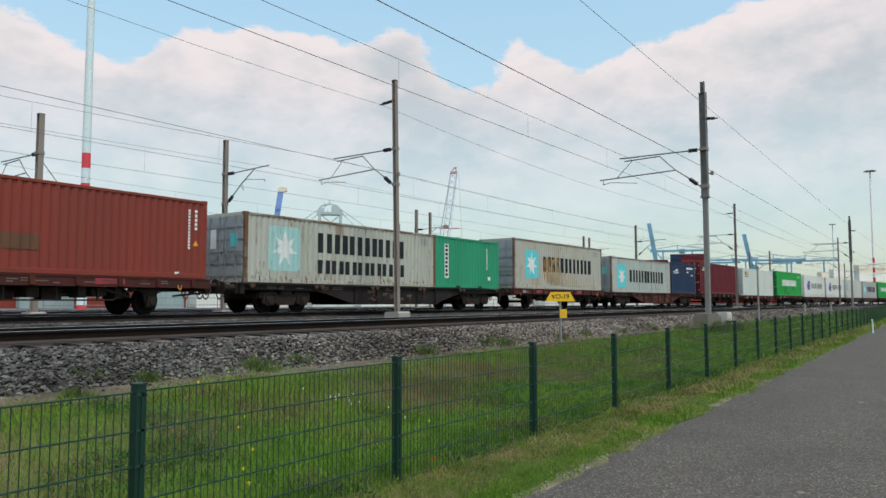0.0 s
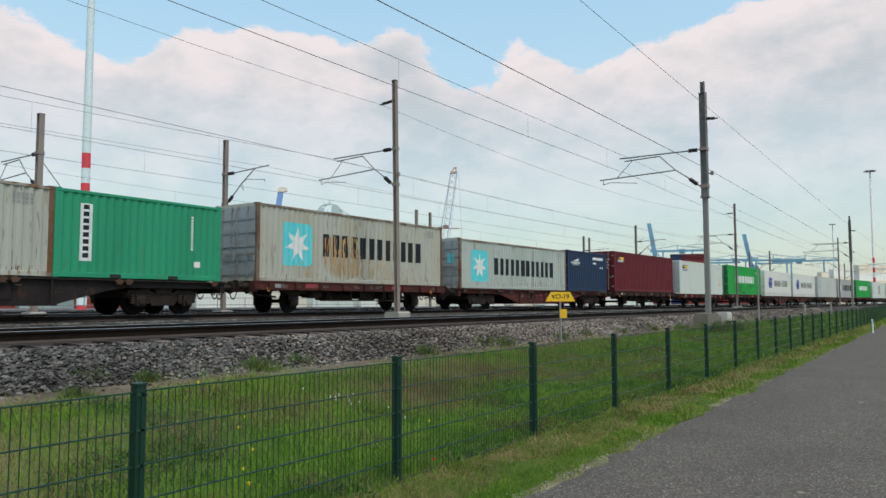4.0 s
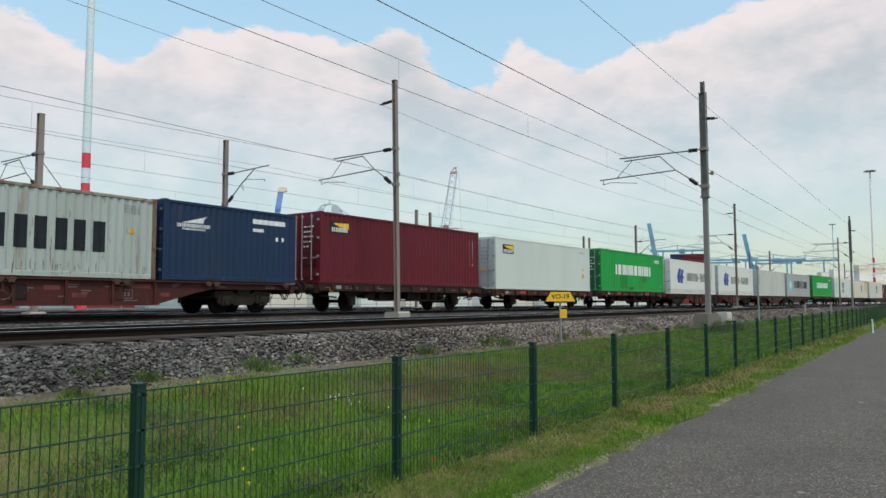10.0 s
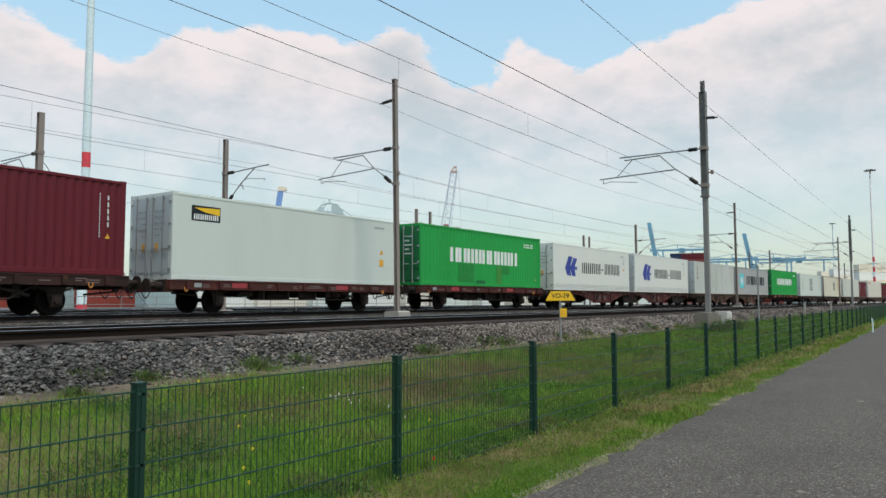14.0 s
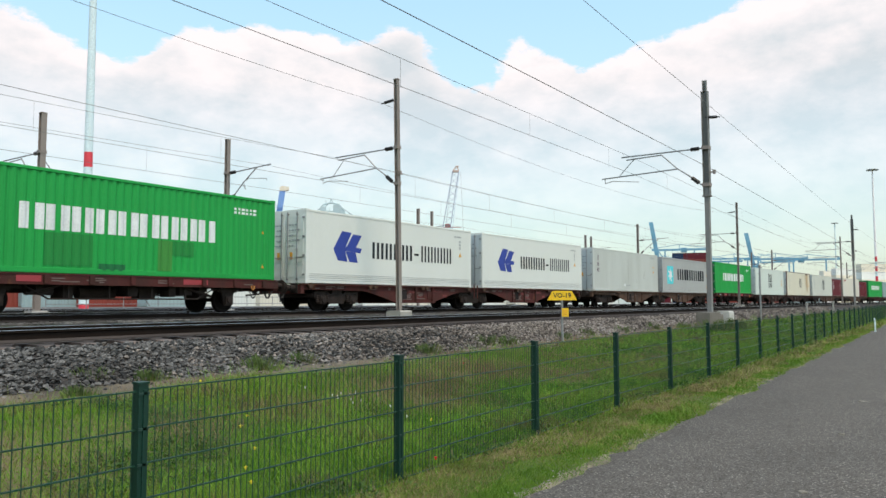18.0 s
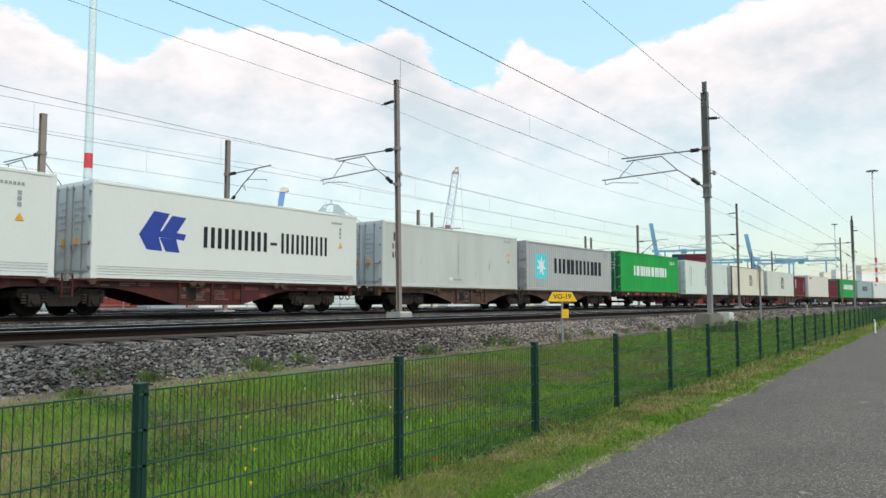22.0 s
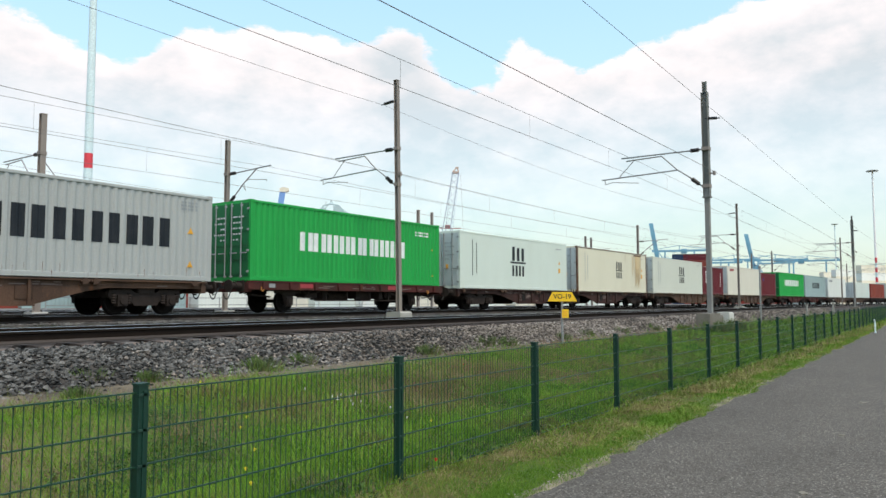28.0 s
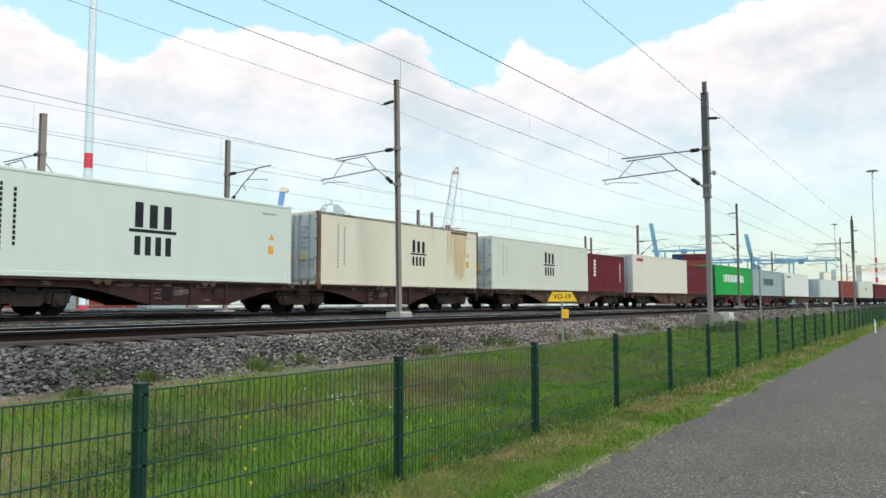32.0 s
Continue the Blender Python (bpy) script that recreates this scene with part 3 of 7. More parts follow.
def scatter_grass():
    rng = np.random.default_rng(9)

    def field(name, mat, label, zones):
        V, F = [], []
        for lo, hi, n, ya, yb, h, w in zones:
            xs, us = rng.uniform(lo, hi, n), rng.uniform(0, 1, n)
            hh, aa = rng.uniform(0.4, 1.0, n), rng.uniform(0, 6.283, n)
            for x, u, k, a in zip(xs.tolist(), us.tolist(), hh.tolist(), aa.tolist()):
                y0, y1 = ya(x), yb(x)
                y = y0 + (y1 - y0) * u
                d = noise.noise((x * 0.55, y * 0.55, 7.0)) + 0.5 * noise.noise((x * 1.7, y * 1.7, 2.0))
                zs = ground_z(x, y)
                hgt = h * k * k * (0.8 + 0.7 * d) * (2.2 if k > 0.985 else 1.0)
                ca, sa = math.cos(a) * w, math.sin(a) * w
                lx, ly = math.cos(a * 3) * hgt * 0.8, math.sin(a * 3) * hgt * 0.8
                i = len(V)
                V += [(x - ca, y - sa, zs - 0.01), (x + ca, y + sa, zs - 0.01), (x + lx * .45 - ca * .7, y + ly * .45 - sa * .7, zs + hgt * 0.62),
                      (x + lx * .45 + ca * .7, y + ly * .45 + sa * .7, zs + hgt * 0.62), (x + lx, y + ly, zs + hgt)]
                F += [(i, i + 1, i + 3, i + 2), (i + 2, i + 3, i + 4)]
        g = Geo()
        g.v, g.f = V, F
        tagged(part(name, g, mat), label, "grass", kind="stuff")
    fa, fb = (lambda x: line_fence(x) + 0.03), (lambda x: line_near(x) - 3.35)
    field("meadow_grass", M["grass"], "rough green meadow grass between the fence and the railway",
          [(0.5, 5, 82000, fa, fb, 0.1, 0.0021), (5, 9, 70000, fa, fb, 0.11, 0.0028), (9, 16, 85000, fa, fb, 0.12, 0.003), (16, 34, 62000, fa, fb, 0.15, 0.006), (34, 80, 26000, fa, fb, 0.2, 0.016), (80, 160, 6000, fa, fb, 0.28, 0.05)])
    va, vb = (lambda x: line_road(x) - 0.01 + 0.2 * noise.noise((x * 0.7, 1.0, 0)) + 0.1 * noise.noise((x * 2.6, 5.0, 0)) + 0.12 * noise.noise((x * 1.9, 8.0, 3))), (lambda x: line_fence(x) + 0.05)
    field("verge_grass", M["verge_grass"], "short dry green grass on the verge beside the road",
          [(2.5, 6, 46000, va, vb, 0.034, 0.0018), (6, 11, 42000, va, vb, 0.038, 0.0026), (11, 22, 34000, va, vb, 0.045, 0.0045), (22, 50, 20000, va, vb, 0.06, 0.01), (50, 150, 6000, va, vb, 0.12, 0.04)])
    straw_zone(field)
    ea, eb = (lambda x: road_edge(x) - 0.04), (lambda x: road_edge(x) + 0.42 + 0.2 * noise.noise((x * 1.1, 6.0, 4)))
    field("edge_grass", M["edge_grass"], "fresh green grass along the asphalt's edge", [(2.5, 6, 15000, ea, eb, 0.045, 0.002), (6, 11, 13000, ea, eb, 0.048, 0.003), (11, 22, 8000, ea, eb, 0.05, 0.005), (22, 50, 3000, ea, eb, 0.055, 0.01)])
    ta, tb = (lambda x: line_fence(x) - 0.13 + 0.06 * noise.noise((x * 2.1, 3.0, 4))), (lambda x: line_fence(x) + 0.1)
    field("fence_tufts", M["grass"], "uneven taller grass along the foot of the fence", [(2.5, 8, 1300, ta, tb, 0.11, 0.0024), (8, 16, 1400, ta, tb, 0.13, 0.004), (16, 40, 1600, ta, tb, 0.16, 0.008)])
    na, nb = (lambda x: line_near(x) - 3.75 + 0.3 * noise.noise((x * 0.8, 5.0, 2))), (lambda x: line_near(x) - 2.85)
    field("strip_grass", M["seed_head"], "thin reddish brown grass along the foot of the ballast", [(0.5, 12, 13000, na, nb, 0.06, 0.0028), (12, 30, 13000, na, nb, 0.085, 0.005), (30, 70, 4500, na, nb, 0.12, 0.011)])


def straw_zone(field):
    sa, sb = (lambda x: line_fence(x) - 0.62 + 0.3 * noise.noise((x * 0.9, 4.0, 0))), (lambda x: line_fence(x) + 0.06)
    field("dry_grass", M["straw"], "flattened dry straw-coloured grass along the foot of the fence",
          [(2.5, 6, 17000, sa, sb, 0.036, 0.0019), (6, 11, 17000, sa, sb, 0.042, 0.0029), (11, 22, 19000, sa, sb, 0.048, 0.005), (22, 60, 15000, sa, sb, 0.06, 0.011)])


def ground_z(x, y):
    p = ground_profile(x)
    for (y0, z0), (y1, z1) in zip(p, p[1:]):
        if y0 <= y <= y1:
            return z0 + (z1 - z0) * (y - y0) / (y1 - y0)
    return 0.0


scatter_stones()
scatter_grass()


def weeds():
    """Low weeds at the foot of the ballast and between the tracks."""
    rng = random.Random(4)
    for x, y, s in [(4.4, 8.3, .22), (5.0, 9.25, .3), (5.7, 9.0, .25), (7.6, 9.05, .36), (8.6, 9.25, .3), (12.0, 9.25, .34), (14.6, 9.6, .4), (15.4, 9.5, .35), (18.6, 9.7, .3), (20.4, 9.9, .35), (23.3, 10.0, .35), (26.4, 10.1, .4), (33, 10.4, .5), (29, 9.9, .4), (28.2, 8.6, .7), (29.0, 8.55, .6), (29.9, 8.6, .75), (31.0, 8.55, .7), (31.9, 8.6, .6)]:
        V, F = [], []
        for _ in range(230):
            a, r = rng.uniform(0, 6.28), rng.uniform(0, s * 0.75)
            px, py, h = r * math.cos(a) * 1.3, r * math.sin(a), s * 0.75 * rng.uniform(0.25, 1.0) * (1 - 0.5 * r / s)
            b, w = rng.uniform(0, 6.28), 0.007
            lx, ly = math.cos(a) * h * 0.5, math.sin(a) * h * 0.5
            i = len(V)
            V += [(px - w * math.cos(b), py - w * math.sin(b), -0.02), (px + w * math.cos(b), py + w * math.sin(b), -0.02), (px + lx * .5 + w, py + ly * .5, h * .6), (px + lx, py + ly, h)]
            F += [(i, i + 1, i + 2), (i, i + 2, i + 3)]
        g = Geo()
        g.v, g.f = V, F
        tagged(part("weed", g, M["weed"], at=Matrix.Translation((x, y, ground_z(x, y) + 0.02))), "tuft of green weeds at the foot of the ballast", "weed", "weeds along the ballast")
    g = Geo()
    V, F = [], []
    for _ in range(22000):
        x = rng.uniform(5, 60)
        y = rng.uniform(line_near(x) + 2.4, line_train(x) - 2.0)
        if noise.noise((x * 0.5, y * 0.9, 4)) < -0.08:
            continue
        h, b, w = rng.uniform(0.08, 0.26), rng.uniform(0, 6.28), 0.018
        i = len(V)
        V += [(x - w * math.cos(b), y - w * math.sin(b), 0.7), (x + w * math.cos(b), y + w * math.sin(b), 0.7), (x + h * .4 * math.cos(b * 3), y + h * .4 * math.sin(b * 3), 0.72 + h)]
        F += [(i, i + 1, i + 2)]
    g.v, g.f = V, F
    tagged(part("track_weeds", g, M["weed"]), "thin green weeds between the two tracks", "weeds", kind="stuff")


weeds()


def flowers():
    rng = random.Random(2)
    petal = material("petal_yellow", (0.8, 0.66, 0.03), 0.6)
    red = material("petal_red", (0.6, 0.02, 0.015), 0.6)
    pale = material("petal_white", (0.75, 0.7, 0.72), 0.6)
    spots = [(4.99, 6.17, "y"), (4.68, 5.88, "y"), (4.32, 5.24, "y"), (3.85, 4.77, "y"), (3.7, 4.52, "y")] + [(6.75 + rng.gauss(0, .25), 6.37 + rng.gauss(0, .3), "w") for _ in range(16)] + [(rng.uniform(1.6, 9), rng.uniform(4.5, 7.5), "y") for _ in range(3)] + [(5.34, 4.04, 'r'), (10.39, 7.27, 'r')]
    for x, y, c in spots:
        h = rng.uniform(0.12, 0.2)
        g = Geo().tube((0, 0, 0), (0.01, 0.01, h), 0.003, 4)
        t = thing("wildflower", {"y": "yellow", "w": "pale", "r": "red"}[c] + " wildflower on a thin green stem", "flower", "wildflowers in the meadow", at=Matrix.Translation((x, y, ground_z(x, y) - 0.01)))
        part("stem", g, M["grass"], t)
        b = Geo()
        r = {"y": 0.014, "w": 0.008, "r": 0.015}[c]
        for i in range(6):
            a = i * 1.047
            b.add([(0.01, 0.01, h), (0.01 + r * math.cos(a - .4), 0.01 + r * math.sin(a - .4), h + .008), (0.01 + r * 1.3 * math.cos(a), 0.01 + r * 1.3 * math.sin(a), h + .004), (0.01 + r * math.cos(a + .4), 0.01 + r * math.sin(a + .4), h + .008)], [(0, 1, 2, 3)])
        b.tube((0.01, 0.01, h - 0.012), (0.01, 0.01, h + 0.014), r * 0.6, 6)
        part("blossom", b, {"y": petal, "w": pale, "r": red}[c], t)


flowers()


def meadow_herbs():
    """Low broad-leaved herbs and reddish seed heads mixed into the meadow, and grit along the road's edge."""
    rng = random.Random(31)
    V, F = [], []
    for _ in range(8000):
        x = rng.uniform(0.8, 20) if rng.random() < 0.35 else rng.uniform(0.6, 4.6)
        y = line_fence(x) + 0.05 + rng.random() ** (1.0 if x > 4.6 else 1.6) * (line_near(x) - 3.5 - line_fence(x))
        if noise.noise((x * 0.7, y * 0.7, 11)) < -0.05:
            continue
        z, s = ground_z(x, y), rng.uniform(0.02, 0.055)
        if _ > 7700:
            x = 3 + 27 * rng.random()
            y, s = line_fence(x) + rng.gauss(-0.05, 0.08), rng.uniform(0.04, 0.09)
            z = ground_z(x, y)
        for _k in range(rng.randint(5, 11)):
            a, u = rng.uniform(0, 6.283), rng.uniform(0.4, 1.0)
            cx, cy, h = x + s * u * math.cos(a), y + s * u * math.sin(a), s * rng.uniform(0.2, 1.5)
            w, e = s * 0.35, s * 0.6
            i = len(V)
            V += [(cx, cy, z + h * 0.6), (cx + e * .5 * math.cos(a) - w * math.sin(a) * .5, cy + e * .5 * math.sin(a) + w * math.cos(a) * .5, z + h),
                  (cx + e * math.cos(a), cy + e * math.sin(a), z + h * 0.85), (cx + e * .5 * math.cos(a) + w * math.sin(a) * .5, cy + e * .5 * math.sin(a) - w * math.cos(a) * .5, z + h)]
            F.append((i, i + 1, i + 2, i + 3))
    g = Geo()
    g.v, g.f = V, F
    tagged(part("meadow_herbs", g, M["herb"]), "low dark green broad-leaved herbs in the meadow", "herbs", kind="stuff")
    V, F = [], []
    spread = [(rng.uniform(0.8, 18), rng.random(), 0.55, 0.25, 420) for _k in range(26)]
    spread = [(a, line_fence(a) + (0.35 + 0.65 * u) * (line_near(a) - 3.4 - line_fence(a)), b, c, n) for a, u, b, c, n in spread]
    for cx, cy, sx, sy, n in SEED_PATCHES + spread:
        for _ in range(int(n * 1.5)):
            x, y = rng.gauss(cx, sx), rng.gauss(cy, sy)
            if not line_fence(x) + 0.1 < y < line_near(x) - 3.75:
                continue
            z, h, a, w = ground_z(x, y), rng.uniform(0.04, 0.13), rng.uniform(0, 6.283), 0.0026
            i = len(V)
            lx, ly = math.cos(a * 3) * h * 0.5, math.sin(a * 3) * h * 0.5
            V += [(x - w * math.cos(a), y - w * math.sin(a), z), (x + w * math.cos(a), y + w * math.sin(a), z), (x + lx + w * 0.5, y + ly, z + h), (x + lx - w * 0.5, y + ly, z + h)]
            F.append((i, i + 1, i + 2, i + 3))
    g = Geo()
    g.v, g.f = V, F
    tagged(part("seed_grass", g, M["seed_head"]), "reddish brown dry seed heads among the grass", "grass", kind="stuff")
    V, F = [], []
    for _ in range(1000):
        x = 3 + 22 * rng.random() ** 1.6
        y = line_road(x) + rng.gauss(0.05, 0.06)
        r = rng.uniform(0.004, 0.016)
        i, q = len(V), [rng.uniform(0.6, 1.3) for _k in range(5)]
        V += [(x - r * q[0], y, 0.004), (x, y - r * q[1], 0.004), (x + r * q[2], y, 0.004), (x, y + r * q[3], 0.004), (x, y, 0.004 + r * q[4])]
        F += [(i, i + 1, i + 4), (i + 1, i + 2, i + 4), (i + 2, i + 3, i + 4), (i + 3, i, i + 4)]
    g = Geo()
    g.v, g.f = V, F
    tagged(part("road_grit", g, M["grit"]), "pale grit and crumbs along the asphalt's edge", "grit", kind="stuff")
    for x, y, r in ((9.66, 1.51, 0.035), (6.56, 1.32, 0.035), (12.93, 1.73, 0.05)):
        n = 14
        v = [(x + r * (1 + 0.9 * noise.noise((k * 1.3, x, 1))) * 1.3 * math.cos(k * 6.2832 / n), y + r * (1 + 0.5 * noise.noise((k * 1.3, x, 4))) * math.sin(k * 6.2832 / n), 0.016) for k in range(n)]
        v2 = [(p[0], p[1], 0.0) for p in v]
        tagged(part("road_stain", Geo().add(v + v2, [tuple(range(n))] + [(k, n + k, n + (k + 1) % n, (k + 1) % n) for k in range(n)]), M["grit"]), "small pale dropped patch on the asphalt", "road stain", "pale patches on the road")


M["herb"] = patches("herb", [(0.15, (0.022, 0.06, 0.012)), (0.5, (0.05, 0.1, 0.02)), (0.85, (0.11, 0.1, 0.045))], 1.2, 8.0, 0.75, 0.0, 0.5, True)
M["grit"] = patches("grit", [(0.2, (0.1, 0.09, 0.07)), (0.6, (0.2, 0.18, 0.145)), (0.9, (0.3, 0.275, 0.23))], 2.0, 40.0, 0.9, 0.3, 0.4, True)

SEED_PATCHES = [(11.04, 7.09, 0.8, 0.35, 3500), (8.56, 6.55, 0.6, 0.3, 1500), (13.43, 8.21, 1.0, 0.3, 1800), (9.65, 8.86, 0.6, 0.3, 800)]
meadow_herbs()


def litter():
    """A crumpled scrap at the foot of the ballast."""
    rng = random.Random(12)
    n, v, f = 7, [], []
    for i in range(n):
        for j in range(4):
            v.append((i * 0.05 - 0.15 + rng.uniform(-.012, .012), j * 0.04 - 0.06 + rng.uniform(-.012, .012), 0.02 + rng.uniform(0, 0.05)))
    for i in range(n - 1):
        f += [(i * 4 + j, (i + 1) * 4 + j, (i + 1) * 4 + j + 1, i * 4 + j + 1) for j in range(3)]
    low = [(x, y, z - 0.012) for x, y, z in v]
    k = len(v)
    rim = [0, 4, 8, 12, 16, 20, 24, 25, 26, 27, 23, 19, 15, 11, 7, 3, 2, 1]
    f += [tuple(i + k for i in reversed(q)) for q in f[:]] + [(a, a + k, b + k, b) for a, b in zip(rim, rim[1:] + rim[:1])]
    x, y = 4.20, 9.49
    tagged(part("litter", Geo().add(v + low, f), M["white_mark"], at=pose(x, y, ground_z(x, y) + 0.005, rz=25)), "crumpled white plastic scrap at the foot of the ballast", "litter")


litter()


# ---- shipping containers ----
HALF_W = 1.219


def corrugation(x0, x1, pitch=0.276, deep=0.036):
    """Break points (x, depth) of a trapezoidal sheet."""
    n = max(1, round((x1 - x0) / pitch))
    p = (x1 - x0) / n
    out = []
    for i in range(n):
        a = x0 + i * p
        out += [(a, 0.0), (a + 0.27 * p, 0.0), (a + 0.5 * p, deep), (a + 0.77 * p, deep)]
    return out + [(x1, 0.0)]


def clip_x(poly, lo, hi):
    for keep, lim in ((1, lo), (-1, hi)):
        out = []
        for (ax, az), (bx, bz) in zip(poly, poly[1:] + poly[:1]):
            ina, inb = keep * (ax - lim) >= -1e-9, keep * (bx - lim) >= -1e-9
            if ina:
                out.append((ax, az))
            if ina != inb:
                t = (lim - ax) / (bx - ax)
                out.append((lim, az + t * (bz - az)))
        poly = out
        if len(poly) < 3:
            return []
    return poly


def decal(polys, breaks, proud=0.004):
    """Paint laid on a folded side sheet: convex outlines in (x, z) cut at the folds."""
    g = Geo()
    for k, poly in enumerate(polys):
        for (xa, da), (xb, db) in zip(breaks, breaks[1:]):
            q = clip_x(poly, xa, xb)
            if len(q) < 3:
                continue
            v = [(x, -HALF_W + 0.012 + da + (db - da) * (x - xa) / (xb - xa) - proud - 0.00005 * k, z) for x, z in q]
            area = sum(a[0] * b[2] - b[0] * a[2] for a, b in zip(v, v[1:] + v[:1]))
            g.add(v if area > 0 else v[::-1], [tuple(range(len(v)))])
    return g


def rect(x0, x1, z0, z1):
    return [(x0, z0), (x1, z0), (x1, z1), (x0, z1)]


def star(cx, cz, r, k=0.42, n=7):
    out = []
    for i in range(n):
        a = math.pi / 2 + i * 2 * math.pi / n
        b = math.pi / n
        tip = (cx + r * math.cos(a) * 0.92, cz + r * math.sin(a))
        l = (cx + r * k * math.cos(a + b) * 0.92, cz + r * k * math.sin(a + b))
        q = (cx + r * k * math.cos(a - b) * 0.92, cz + r * k * math.sin(a - b))
        out += [[(cx, cz), q, tip], [(cx, cz), tip, l]]
    return out


def word(x0, x1, z0, z1, n, stroke=0.33, gap=0.16):
    """A word as plain upright bars, two to a character."""
    out, w = [], (x1 - x0) / n
    for i in range(n):
        a, b = x0 + i * w + gap * w * 0.5, x0 + (i + 1) * w - gap * w * 0.5
        s = (b - a) * stroke * 1.15
        out += [rect(a, a + s, z0, z1), rect(b - s, b, z0, z1)]
    return out


def specks(x0, x1, z0, z1, nx, nz):
    """Small unreadable writing as rows of bars."""
    out = []
    for j in range(nz):
        for i in range(nx):
            a, b = x0 + (x1 - x0) * i / nx, z0 + (z1 - z0) * j / nz
            out.append(rect(a, a + (x1 - x0) / nx * 0.7, b, b + (z1 - z0) / nz * 0.65))
    return out


MESHES = {}


def cached(key, make):
    if key not in MESHES:
        MESHES[key] = make()
    return MESHES[key]


def container(label, length, height, paint, door_paint, marks=(), flat=False, rods=None, post_paint=None, group="containers of the freight train", far=False, placards=()):
    """A dry box (folded sides) or a refrigerated one (flat sides); its doors look to -x. marks: (name, outlines, material, label)."""
    t = thing("shipping_container", label, "shipping container", group)
    hl, H, W = length / 2, height, HALF_W
    post_paint = post_paint or paint
    breaks = corrugation(-hl + 0.16, hl - 0.16, deep=0.036) if not flat else corrugation(-hl + 0.16, hl - 0.16, pitch=1.16, deep=0.002)
    key = (length, height, paint.name, flat)

    def side():
        g, n = Geo(), len(breaks)
        v = [(x, -W + 0.012 + d, z) for z in (0.14, H - 0.09) for x, d in breaks]
        return g.add(v, [(i, i + 1, n + i + 1, n + i) for i in range(n - 1)]).mesh("side_panel", paint)
    sp = cached((*key, "side"), side)
    part("side_panel", sp, None, t)
    part("side_panel", sp, None, t, at=pose(0, 0, 0, rz=180))

    def roof():
        g = Geo()
        bs = corrugation(-hl + 0.16, hl - 0.16, 0.42, 0.02)
        n = len(bs)
        v = [(x, y, H - 0.02 - d) for y in (-W + 0.06, W - 0.06) for x, d in bs]
        return g.add(v, [(i, i + 1, n + i + 1, n + i) for i in range(n - 1)]).mesh("roof_panel", paint)
    part("roof_panel", cached((*key, "roof"), roof), None, t)
    for s in (-1, 1):
        part("top_rail", cached((*key, "trail"), lambda: Geo().box(-hl + 0.17, hl - 0.17, -0.035, 0.035, -0.05, 0.05, 0.012).mesh("top_rail", P["rust_rail"] if post_paint is P["rust_post"] else paint)), None, t, at=pose(0, s * (W - 0.035), H - 0.07))
        part("bottom_rail", cached((*key, "brail"), lambda: Geo().box(-hl + 0.17, hl - 0.17, -0.04, 0.04, -0.08, 0.08, 0.01).mesh("bottom_rail", paint)), None, t, at=pose(0, s * (W - 0.045), 0.09))
    for sx in (-1, 1):
        for sy in (-1, 1):
            part("corner_post", cached((*key, post_paint.name, "post"), lambda: Geo().box(-0.08, 0.08, -0.05, 0.05, 0.118, H - 0.118).mesh("corner_post", post_paint)), None, t, at=pose(sx * (hl - 0.085), sy * (W - 0.055), 0))
            for z in (0, H - 0.118):
                part("corner_casting", cached((*key, post_paint.name, "cast"), lambda: Geo().box(-0.089, 0.089, -0.081, 0.081, 0, 0.118, 0.008).mesh("corner_casting", post_paint)), None, t, at=pose(sx * (hl - 0.089), sy * (W - 0.081), z))
        part("end_header", cached((*key, "head"), lambda: Geo().box(-0.05, 0.05, -W + 0.16, W - 0.16, -0.06, 0.06).mesh("end_header", paint)), None, t, at=pose(sx * (hl - 0.06), 0, H - 0.07))
        part("end_sill", cached((*key, "sill"), lambda: Geo().box(-0.05, 0.05, -W + 0.16, W - 0.16, -0.07, 0.07).mesh("end_sill", paint)), None, t, at=pose(sx * (hl - 0.06), 0, 0.08))
    # Fork pockets are not cut out: black plates paint their dark insides.
    if length < 7:
        for sx in (-1, 1):
            for sy in (-1, 1):
                part("fork_pocket", cached("fork_pocket", lambda: Geo().box(-0.18, 0.18, -0.01, 0.01, 0.02, 0.135).mesh("fork_pocket", M["black"])), None, t, at=pose(sx * 1.05, sy * (W + 0.002), 0))
    part("end_wall", cached((*key, "end"), lambda: Geo().box(hl - 0.1, hl - 0.06, -W + 0.1, W - 0.1, 0.12, H - 0.1).mesh("end_wall", paint)), None, t)
    part("floor", cached((*key, "floor"), lambda: Geo().box(-hl + 0.1, hl - 0.1, -W + 0.1, W - 0.1, 0.1, 0.16).mesh("floor", M["wagon_dark"])), None, t)
    # doors
    dk = (height, door_paint.name, flat)

    def leaf():
        g = Geo().box(-0.02, 0.03, 0.01, W - 0.11, 0.15, H - 0.13)
        if flat:
            g.box(-0.035, -0.02, 0.05, W - 0.16, 0.25, H - 0.24)
        else:
            z, st = 0.2, (H - 0.35) / 5
            for i in range(5):
                g.box(-0.045, -0.02, 0.04, W - 0.14, z + 0.05, z + st - 0.1)
                z += st
        return g.mesh("door", door_paint)

    def hinge():
        return Geo().box(-0.03, 0.02, 0, 0.12, -0.04, 0.04).mesh("hinge", rods or M["galvanised"])
